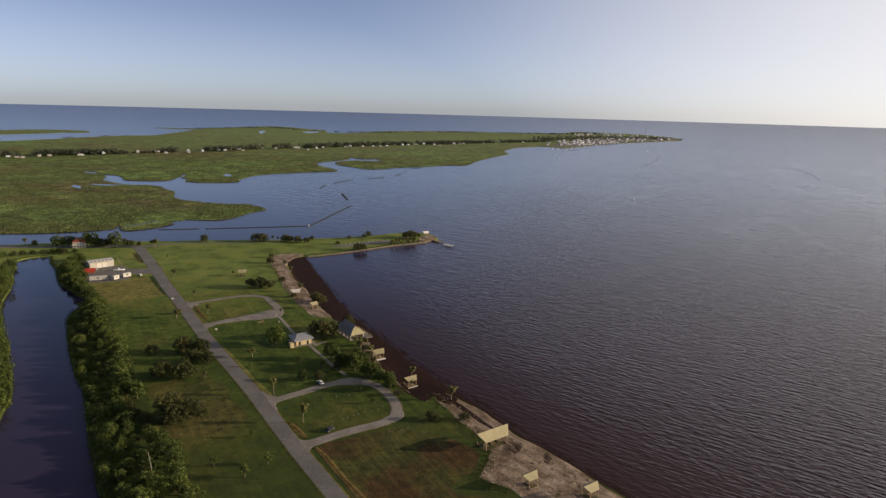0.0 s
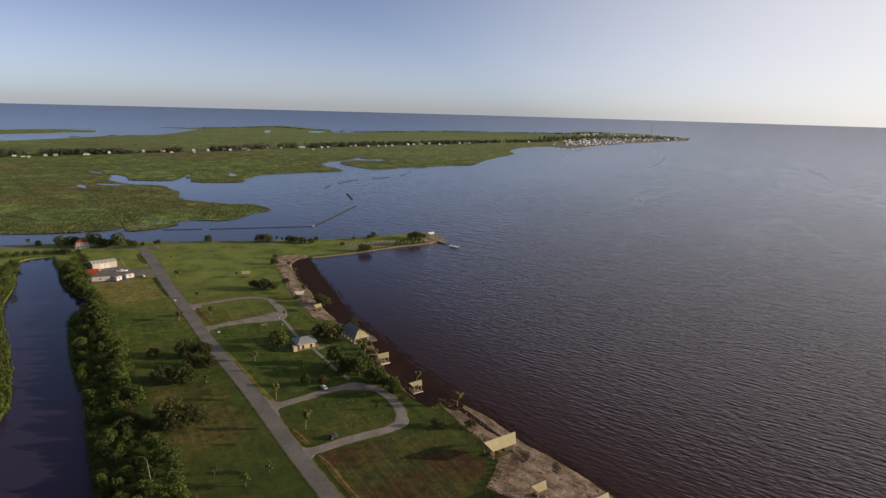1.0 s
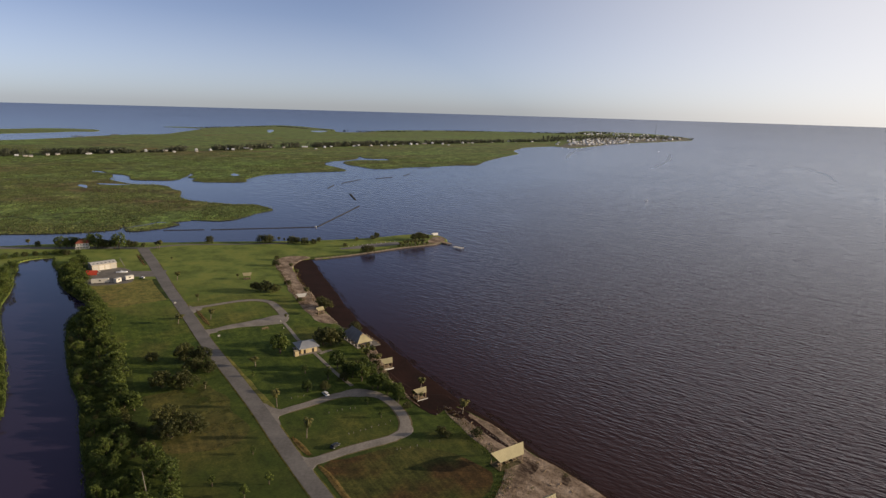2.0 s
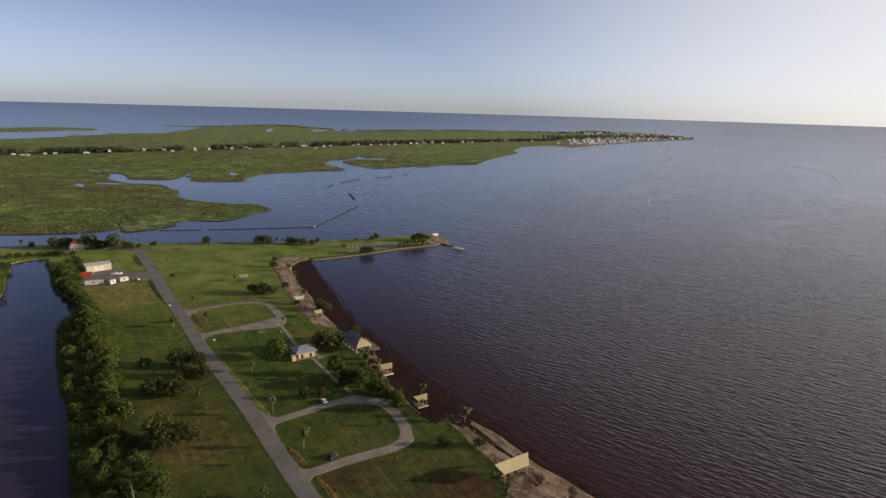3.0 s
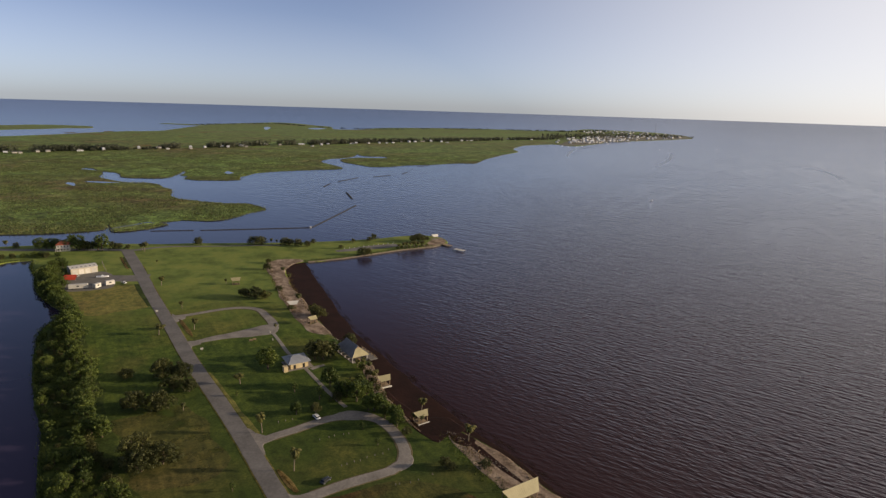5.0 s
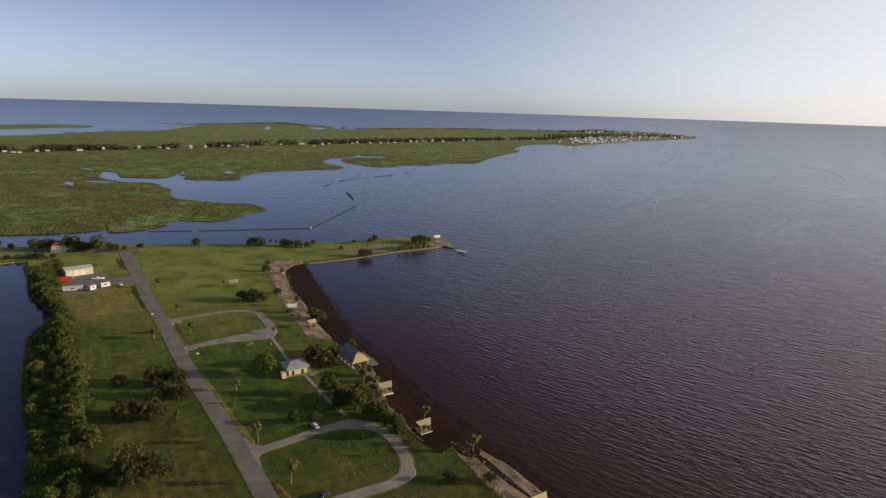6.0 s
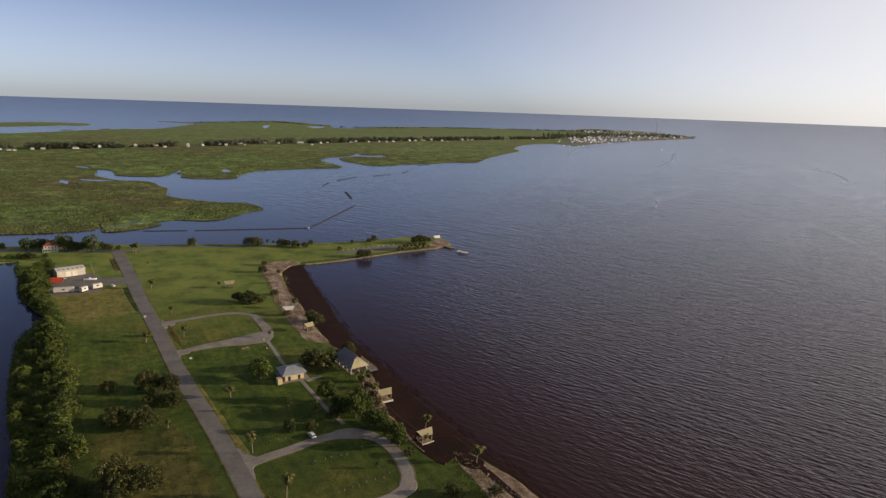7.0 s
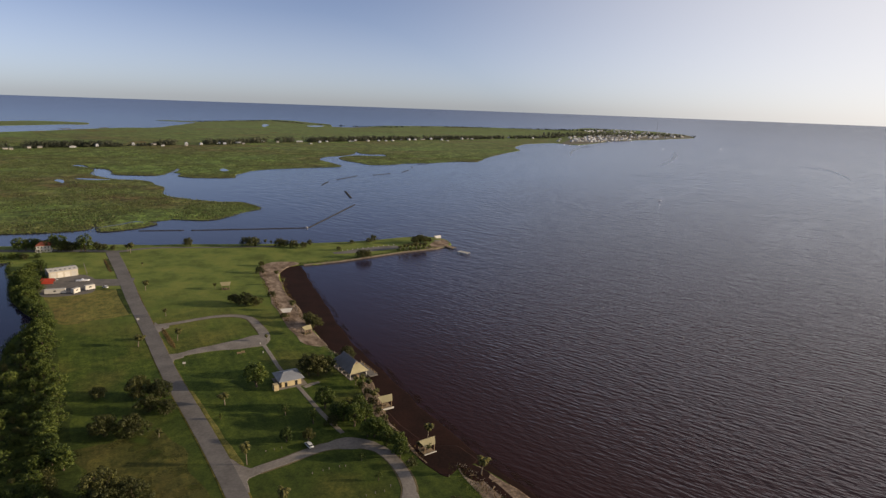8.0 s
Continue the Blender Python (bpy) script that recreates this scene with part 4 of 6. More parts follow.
SAPLINGS = [make_tree("sapling", "thin young tree with sparse yellow-green leaves", "tree", 0.6, 0.25, 16, 26, 0.05, M_LEAF, s, (0.1, 0.16), True) for s in (57, 58)]
PALMS = [make_palm(61, 0.06), make_palm(62, -0.1)]

plant(OAKS, [(-125.2, 277, 8.8), (-116.8, 277.4, 7.8), (-115.6, 266.2, 6.6), (-108.6, 265.2, 6.0), (-122.6, 248.6, 8.4), (-113.6, 249.6, 8.0), (-104.5, 214.5, 10.2), (-95.6, 214, 8.4), (-100.5, 209.5, 8.0), (-120.5, 387.8, 7.8), (-128.3, 391.1, 5.9), (-115, 388.4, 5.5)], "live oaks on the lawn", 1.0)
plant(BROAD, [(-52.4, 274.1, 9.9), (-44.1, 265.4, 8.3), (-33.7, 255, 6.7), (-21.4, 243.2, 7.8), (-39.5, 272.3, 7.8), (-26.8, 253, 6.0), (-83.3, 289.2, 11.5), (-60.7, 249.7, 5.9), (-39.4, 261.9, 9.6), (-36.2, 265.9, 8.3), (-31.4, 255.1, 8.1), (-26.6, 249.8, 6.8), (-22.4, 247.2, 7.6), (-46.7, 266.5, 7.0), (-29.4, 257.7, 6.1)], "green trees on the lawn")
plant(DARKS, [(-64.9, 301.6, 10.7), (-61.1, 301.8, 10.1), (-58.4, 305.3, 8.3), (-51.1, 316.2, 8.5), (-53.5, 251.3, 4.9), (-3, 218.5, 3.9)], "dark trees near the shore")
plant(PALMS, [(-90.6, 273.7, 5.2), (-149.6, 325.0, 6.0)], "palms across the park", 1.55)
plant(PALMS, [(-69.6, 235.6, 8.8), (-52.2, 213, 9.0)], "palms across the park", 0.72)
plant(SAPLINGS, [(-68.1, 201.3, 3.6), (-57.5, 184.7, 4.6), (-62.9, 176.8, 5.2), (-75.1, 182.5, 4.4), (-65.9, 267.5, 5.0), (-54.4, 262.4, 6.2), (-88.1, 262.8, 2.6), (-26.9, 230.1, 3.2), (-33.7, 240.4, 3.4)], "saplings on the lawn")
plant(DARKSHRUBS, [(-78.6, 362.4, 6.4), (-74.6, 359.6, 5.2)], "wide olive trees on the beach", 1.1)
plant(DARKSHRUBS, [(-41.5, 292.2, 2.8), (-38.1, 286.5, 3), (-35.1, 278.1, 3.3), (-32.1, 271.5, 2.9), (-29.4, 266.4, 2.6), (-24.6, 255.6, 2.8), (-19.7, 246.6, 2.4), (-110.8, 405.2, 3.7), (-94.3, 370.2, 3), (10.3, 218.4, 3.6), (-139.5, 275, 4.9), (-133.1, 453.6, 4.9), (-137.3, 471.5, 3.7), (-47.2, 262, 3.9), (-37.2, 269.1, 5.2), (-43, 272.1, 5.2), (-17.3, 238.1, 3.1), (-0.8, 217.3, 2.7)], "dark shrubs")
plant(PALMS, [(-155.4, 365.4, 5.0), (-135.2, 333.8, 6.8), (-187.1, 407.6, 6.9), (-214.4, 458.8, 3.2), (-93.8, 337.3, 3.8), (-240.6, 493.5, 8.5), (-243.6, 496, 6.5), (-92.5, 382.7, 6.6), (-12.8, 256.3, 6.1), (-15, 246.9, 4.3), (-12.4, 246, 4), (5.1, 235.3, 6.7), (-35.1, 280.2, 5.9), (-38.8, 291.7, 4.9), (-44.1, 294.4, 4.3), (-41.1, 295.4, 4.7), (-104.2, 249.3, 4), (-33.7, 285.3, 3.6), (-56.3, 317.6, 4), (-148.6, 416, 4.1), (-119, 444.8, 5.3), (-110.9, 429.2, 5.1)], "palms across the park")
plant(WOODS, [(-272.4, 491.5, 14.3), (-276.5, 493.1, 9.6), (-292.4, 491.1, 13.3), (-298.9, 496.7, 11.5), (-314.2, 488.3, 9.5), (-311.1, 490.9, 9.5), (-319, 487.7, 10.4), (-289.1, 493.6, 8.6), (-310, 495.3, 8.6)], "trees along the canal road", 0.85)
plant(PALMS, [(-345.3, 488.7, 7.1), (-322.4, 487.3, 6.6), (-303.2, 491.9, 8.6), (-152.7, 531.6, 5.7), (-148.3, 532.2, 4.7)], "palms along the canal road")
plant(DARKSHRUBS, [(-338.4, 489.6, 5.1), (-286.7, 491.8, 7.7), (-282.7, 492.3, 7.7), (-268, 498.5, 6.5), (-263.9, 499, 5.2), (-256.7, 499.9, 3.9), (-210.2, 521.7, 6.8), (-166.2, 527.5, 8.3), (-160.3, 528.2, 8.3), (-141.3, 530.7, 7), (-137.4, 531.2, 6.3), (-130, 529.8, 6.3), (-121.6, 528.5, 5.6), (-119.7, 540.8, 4.3), (-93.3, 525.2, 3.5), (-87.2, 550.1, 3.6), (-73.9, 557, 4.4), (-70.9, 562.6, 5.9), (-72.4, 505.5, 6.9), (-68.2, 506, 6.4)], "round shrubs along the canal bank", 0.9)
plant(DARKS, [(-35.5, 557, 7.6), (-31, 560.2, 8.4), (-27.5, 562.5, 6.8), (-23.6, 565.5, 4.6)], "trees at the spit end", 1.0)
plant(PALMS, [(-45.2, 530.8, 5.0), (-42.4, 532.6, 6.0), (-40.9, 536, 5.4), (-39.2, 534.2, 6.4), (-36.4, 536.1, 5.8), (-34.6, 539.6, 5.2), (-33.1, 538.2, 6.4), (-29.8, 540.2, 5.8), (-28, 543.6, 5.0), (-26.3, 542.2, 5.4)], "palms at the spit end", 1.3)
plant(SHRUBS, [(-47, 530.2, 2.2), (-43.5, 533.4, 2.6), (-38, 536.4, 2.4), (-32, 540.4, 2.8), (-27, 544.4, 2.4), (-23, 547, 2.0)], "shrubs at the spit end", 1.0)


def inside(p, poly):
    c = False
    for (ax, ay), (bx, by) in zip(poly, poly[1:] + poly[:1]):
        if (ay > p[1]) != (by > p[1]) and p[0] < (bx - ax) * (p[1] - ay) / (by - ay) + ax:
            c = not c
    return c


def scatter(poly, count, gap, seed):
    r = random.Random(seed)
    xs, ys = [p[0] for p in poly], [p[1] for p in poly]
    out = []
    for _ in range(count * 40):
        p = (r.uniform(min(xs), max(xs)), r.uniform(min(ys), max(ys)))
        if inside(p, poly) and all(math.dist(p, q) > gap for q in out):
            out.append(p)
            if len(out) == count:
                break
    return out


r0 = random.Random(5)
THICKET_EDGE = [(-284.1, 443.6), (-275.2, 451.8), (-235.3, 383.3), (-211.2, 354.9), (-193.6, 332.9), (-167.3, 293.8), (-150.7, 272.8), (-134.5, 248.5), (-117.7, 226), (-110.1, 209.1), (-95.8, 197.8), (-85.8, 180.5), (-72.6, 160.5), (-88.5, 159.8), (-102.3, 190), (-113.1, 204.8), (-122.3, 221.9), (-139.4, 241.4), (-157.8, 270.9), (-179.2, 299.4), (-198.6, 328.5), (-209.9, 348.3), (-237.4, 379.1), (-260.2, 404.4)]
THICKET_SCRUB = [(-293.4, 446.1), (-284.1, 443.6), (-260.2, 404.4), (-237.4, 379.1), (-209.9, 348.3), (-198.6, 328.5), (-179.2, 299.4), (-157.8, 270.9), (-139.4, 241.4), (-122.3, 221.9), (-113.1, 204.8), (-102.3, 190), (-88.5, 159.8), (-97.5, 160.7), (-108.9, 174.7), (-121, 192.7), (-133.7, 212.1), (-145.1, 230.4), (-154.4, 243.2), (-169.9, 263.4), (-187.9, 290.7), (-204.1, 316.6), (-208.9, 337.7), (-213.9, 352.4), (-236.5, 371.6), (-258, 394.6)]
sheet("thicket_floor", rough_outline(THICKET_EDGE[:12] + THICKET_SCRUB[12:], 4, 2.0), 0.84, 0.7, 0.8, M_SCRUB, "dark tangled undergrowth along the canal", "undergrowth")
# one ragged row of trees on the park side, filled to the water only towards the canal's head
TREE_ROW = spline([(-270, 420), (-262, 411), (-252, 399), (-240, 380), (-227.6, 367.5), (-215, 355), (-203, 339), (-187, 315), (-175.5, 298), (-163, 282.6), (-153.8, 270), (-146.6, 254.5), (-134, 236.4), (-123, 227)], 4.6)
plant(WOODS, [(x + r0.uniform(-2.2, 2.2), y + r0.uniform(-2, 2), r0.uniform(5.2, 8.8)) for x, y in TREE_ROW], "canal-bank thicket")
plant(WOODS, [(x, y, r0.uniform(4.0, 7.0)) for x, y in scatter(THICKET_EDGE + THICKET_SCRUB[2:], 130, 4.0, 8) if y > 322], "canal-bank thicket")
plant(WOODS, [(-194, 316, 7.4), (-186, 299, 6.6), (-179.5, 283, 6.2), (-165.5, 277, 6.6), (-172, 289, 7.2), (-158, 262, 6.0), (-139, 246, 7.6), (-129, 231, 6.4), (-117.9, 198.5, 6.6), (-110, 190.5, 5.2), (-107, 173.5, 5.5)], "canal-bank thicket", 0.8)
plant(DARKSHRUBS, [(-122, 219, 4.2), (-117, 214, 3.6), (-112, 211, 3.4), (-126, 224, 3.8), (-119, 209, 3.2), (-108, 204, 3.0), (-104, 201, 3.4)], "canal-bank scrub")
plant(SHRUBS + SHRUBS + DARKSHRUBS, [(x, y, r0.uniform(0.9, 2.7)) for x, y in scatter(THICKET_SCRUB, 230, 2.5, 9) if y < 335], "canal-bank scrub")
plant(WOODS, [(x, y, r0.uniform(3.2, 5.4)) for x, y in scatter(THICKET_SCRUB, 40, 6.0, 14) if y < 330], "canal-bank thicket")
plant(WOODS, [(-126.5, 219, 6.2), (-122.5, 213.5, 5.8), (-118, 207.5, 6.0), (-113.5, 201, 5.6), (-131, 226.5, 6.4)], "canal-bank thicket")
plant(WOODS, [(-101.8, 194.4, 7.5), (-97.6, 193, 7.2), (-91, 186, 7.6), (-87.1, 180.8, 8.2), (-94.2, 176.7, 6.8), (-84.8, 165.1, 7.8), (-83.6, 173, 7.4), (-79.7, 166.4, 8.0), (-75.1, 163, 7.2), (-101.3, 177.5, 5.4), (-101, 171.8, 5.6), (-96, 187, 6.4), (-91, 170, 6.6), (-99, 183, 5.8), (-88, 160, 7.6), (-95, 163, 6.4)], "canal-bank thicket", 0.9)
WEST_BANK = [(-305.9, 382.9), (-327.6, 438.7), (-314.1, 426.6), (-287.1, 384.8), (-278.2, 370.1), (-261.7, 339.4), (-224, 288), (-202.6, 261.2), (-181.3, 233.4), (-171.7, 216.7), (-156, 190.9), (-147.7, 168.3), (-200, 227.1)]
plant(WOODS + SHRUBS, [(x, y, r0.uniform(3.0, 6.0)) for x, y in scatter(WEST_BANK, 46, 5.4, 10)], "thicket on the far canal bank")
plant(WOODS, [(-299, 396, 9.0), (-292, 388, 8.2), (-280.5, 373, 9.2), (-286, 379, 7.4), (-271, 353.5, 8.2), (-285, 368, 8.0), (-277, 361, 7.0), (-224, 286.5, 7.6), (-214, 273.5, 8.2), (-206, 264, 7.2), (-200, 254, 8.2), (-191, 244, 7.4), (-184, 232.5, 8.0), (-176, 222, 7.4), (-171.5, 214, 7.6)], "thicket on the far canal bank")
plant(SHRUBS + DARKSHRUBS, [(-336, 447, 4.2), (-331, 452, 3.6), (-326, 456.5, 4.2), (-320, 460, 3.4), (-314, 463, 4.0), (-308, 465.5, 4.4), (-334, 458, 3.0), (-323, 463.5, 3.2), (-310, 469, 3.6), (-304, 468, 4.2), (-299, 465, 4.8), (-340, 455, 2.8), (-293, 470, 3.6)], "shrubs at the canal's head")
# ---- far tree belt ----


def far_belt(name, line, spread, count, size, seed):
    r = random.Random(seed)
    pts = spline(line, 20)
    centres, radii = [], []
    for _ in range(count):
        u = r.random() * (len(pts) - 1)
        k = int(u)
        a, b = pts[k], pts[k + 1]
        x, y, h = (p + (q - p) * (u - k) for p, q in zip(a, b))
        gap = noise.noise((x * 0.012, y * 0.012, 4.2))
        if gap < -0.28:
            continue
        x, y = x + r.uniform(-1, 1) * spread, y + r.uniform(-1.4, 1.8) * spread
        hh = h * r.uniform(0.45, 1.05)
        for z in (0.3, 0.7):
            centres.append((x + r.uniform(-2, 2), y + r.uniform(-2, 2), 0.6 + hh * z + lift(x, y)))
            radii.append(hh * 0.36)
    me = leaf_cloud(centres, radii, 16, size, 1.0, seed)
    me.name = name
    me.materials.append(M_HAZELEAF)
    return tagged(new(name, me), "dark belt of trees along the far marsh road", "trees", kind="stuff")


far_belt("tree_belt", [(-1048.3, 1086.4, 14.9), (-961.7, 1166.8, 16), (-916.6, 1254.9, 16.1), (-868.8, 1288.2, 15.3), (-826.8, 1336.8, 14.7), (-783.9, 1370.5, 13.8), (-755, 1399.6, 11.5), (-741, 1405.1, 5.1)], 12, 700, 1.6, 71)
far_belt("tree_belt", [(-728.8, 1437.9, 3.9), (-699.1, 1459.3, 5.3), (-683.8, 1485.2, 9.5), (-668.1, 1512, 13.8), (-568.4, 1585.4, 14.4), (-509.2, 1680.6, 15.3), (-434.9, 1756.4, 16), (-351.7, 1829.1, 15), (-265.7, 1938.9, 14.1)], 14, 620, 1.8, 72)
far_belt("tree_belt", [(-265.7, 1938.9, 14.1), (-167.2, 2043.3, 13), (-57, 2131.4, 13.5), (128.9, 2310.6, 12.5), (294.7, 2458.6, 11.1), (413.1, 2565.8, 11.6)], 16, 520, 2.2, 73)
far_belt("tree_belt", [(429.5, 2669.5, 16.8), (606.5, 2873.7, 18.1), (810.6, 3049.6, 19.2), (1016.4, 3170.6, 14.2), (1170.5, 3195.8, 11.5)], 70, 320, 2.0, 74)
far_belt("tree_belt", [(-1237.3, 2759, 3.7), (-1092.4, 3063.1, 4.4), (-935.1, 3300.9, 4.7), (-635.4, 3023, 4.3), (-356.7, 3006.9, 4.9), (-89.3, 3287.7, 5.3), (220.3, 3429.2, 5.5), (599.2, 3444.8, 9.3), (882.8, 3575, 12.8)], 10, 420, 2.4, 75)


# ---- reeds ----
def reeds(name, lines, width, per_metre, height, mat, label, seed, base=0.8):
    r = random.Random(seed)
    verts, faces = [], []
    for line in lines:
        pts = spline(line, 3.0)
        for a, b in zip(pts, pts[1:]):
            d = math.dist(a, b)
            for _ in range(max(1, int(d * per_metre))):
                t = r.random()
                x, y = a[0] + (b[0] - a[0]) * t + r.gauss(0, width), a[1] + (b[1] - a[1]) * t + r.gauss(0, width)
                az, h, w = r.uniform(0, 6.283), height * r.uniform(0.5, 1.2), r.uniform(0.08, 0.2)
                ux, uy, lx, ly = math.cos(az) * w, math.sin(az) * w, r.uniform(-0.3, 0.3) * h, r.uniform(-0.3, 0.3) * h
                k = len(verts)
                z = base - 0.05
                verts += [(x - ux, y - uy, z), (x + ux, y + uy, z), (x + ux * 0.7 + lx * 0.5, y + uy * 0.7 + ly * 0.5, z + h * 0.6), (x + lx, y + ly, z + h)]
                faces.append((k, k + 1, k + 2, k + 3))
    me = bpy.data.meshes.new(name)
    me.from_pydata(verts, [], faces)
    me.materials.append(mat)
    return tagged(new(name, me), label, "reeds", kind="stuff")


reeds("ditch_reeds", [[(-57.5, 213.3), (-54.3, 209.2), (-51.2, 205.2), (-48.1, 201.8)], [(-44.2, 195.9), (-39.2, 190.3), (-32.6, 180.5), (-27.3, 173.2), (-23.3, 167.6), (-17.9, 158.9)], [(-149.2, 348.2), (-142.2, 338.3), (-132.2, 324.3)], [(-248.9, 473.8), (-236.5, 456.3), (-227, 443.1)]], 0.3, 12, 0.4, M_REED,
      "rusty dry reeds filling a roadside ditch", 81)
reeds("beach_grass", [[(-2.1, 238), (-0.4, 233.4), (3.2, 226.8), (6.8, 219.1), (10.2, 214.4), (15.9, 206.4), (19.3, 200.3), (19.6, 195.8), (17.3, 187.8), (14.1, 179.8), (18, 176.5), (24.2, 173.5)]], 1.6, 16, 0.5, M_REEDGREEN, "ragged green grass creeping onto the sand", 85)
reeds("shore_scrub", [[(-41, 296.9), (-36, 285.2), (-31.1, 272.2), (-26.9, 263.4)], [(-27.1, 265.3), (-22.1, 256.3), (-17.8, 247.9), (-13.9, 242)], [(-1.7, 239), (3.2, 233.1), (8.2, 225.6), (13, 218.5)], [(-136.3, 467.8), (-126, 440.6), (-113.8, 410.7), (-102.2, 387), (-90.5, 363.5)], [(-117, 448.4), (-107, 420.3), (-94.2, 393), (-83.9, 368.8)], [(24.2, 173.8), (19.9, 176.6), (14.9, 180.1), (17.3, 187.5), (19.8, 196.1)]], 0.9, 5, 0.8, M_REED,
      "brown low plants and dead stalks along the beach", 84)
reeds("shore_reeds", [[(-300.7, 454.3), (-293.8, 440.8), (-278.9, 422.4), (-264, 401.1), (-250.2, 383.1), (-235.4, 369.2), (-221.6, 359.7), (-215.2, 353.4), (-212.4, 343.7), (-211.7, 331.3), (-206.6, 318.2), (-189, 290.6), (-170.9, 263.3), (-155.4, 243.1), (-145.4, 229.4), (-134.5, 212.1), (-124.2, 196.3), (-115.5, 182.4), (-108.1, 172.5), (-100.7, 164.2)],
                      [(-170.9, 216.8), (-179.3, 233.5), (-209.7, 274.2), (-235.8, 307.7), (-263.2, 344.6), (-276.1, 370.3), (-284.3, 385.1), (-295.6, 400.8), (-309.3, 423.9), (-319.8, 437.8), (-317.8, 450.5), (-305.2, 459.4)], [(-113.5, 480.1), (-87.1, 495.3), (-65.6, 512.9), (-42.7, 531.6), (-17.9, 546.8)]], 0.8, 7, 1.3, M_REEDDARK, "green reeds along the water's edge", 82)
def tussocks(name, poly, count, far, seed):
    """Standing clumps of cordgrass on the nearer marsh, in drifts with bare runs between."""
    r = np.random.default_rng(seed)
    q = np.array(poly)
    y = q[:, 1].min() + (far - q[:, 1].min()) * r.random(count * 5) ** 1.35
    x = r.uniform(-0.82, 0.12, count * 5) * y - 40
    odd = np.zeros(len(x), bool)
    for (ax, ay), (bx, by) in zip(q, np.roll(q, -1, 0)):
        if ay != by:
            odd ^= ((ay > y) != (by > y)) & (x < (bx - ax) * (y - ay) / (by - ay) + ax)
    x, y = x[odd], y[odd]
    keep = np.array([noise.noise((a * 0.03, b * 0.016, 2.5)) + 0.7 * noise.noise((a * 0.09, b * 0.05, 6.1)) > r.uniform(-0.45, 0.2) for a, b in zip(x, y)])
    x, y = x[keep][:count], y[keep][:count]
    dry = np.ones(len(x), bool)
    for cx, cy, cr in ((-370, 1035, 20), (-515, 846, 16), (-490, 875, 22), (-302, 588, 12), (-288, 604, 8)):
        dry &= np.hypot(x - cx, y - cy) > cr
    x, y = x[dry], y[dry]
    n = len(x)
    az, wide, tall = r.uniform(0, math.pi, n), r.uniform(0.4, 1.5, n), r.uniform(0.25, 0.9, n)
    ux, uy = np.cos(az) * wide * 0.5, np.sin(az) * wide * 0.5
    lx, ly = r.uniform(-0.5, 0.5, n), r.uniform(-0.5, 0.5, n)
    z = np.full(n, 0.55)
    v = np.stack([np.stack([x - ux, y - uy, z], 1), np.stack([x + ux, y + uy, z], 1), np.stack([x + ux * 0.7 + lx, y + uy * 0.7 + ly, z + tall], 1), np.stack([x - ux * 0.6 + lx, y - uy * 0.6 + ly, z + tall * 0.9], 1)], 1).reshape(-1, 3)
    me = bpy.data.meshes.new(name)
    me.from_pydata(v.tolist(), [], np.arange(4 * n).reshape(n, 4).tolist())
    me.materials.append(M_TUFT)
    return tagged(new(name, me), "standing clumps of green and brown cordgrass on the marsh", "marsh grass", kind="stuff")


tussocks("marsh_tussocks", MARSH_SOUTH + MARSH_CREEK + MARSH_HOOK + MARSH_TIP + MARSH_BACK, 80000, 1500, 86)
reeds("marsh_reeds", [MARSH_SOUTH, MARSH_CREEK], 3.0, 1.6, 1.8, M_REEDGREEN, "pale green cordgrass fringe of the marsh", 83, 0.6)

# ---- shelters and buildings ----


def frame_at(x, y, deg, z=0.8):
    return pose(x, y, z, 0, 0, deg)


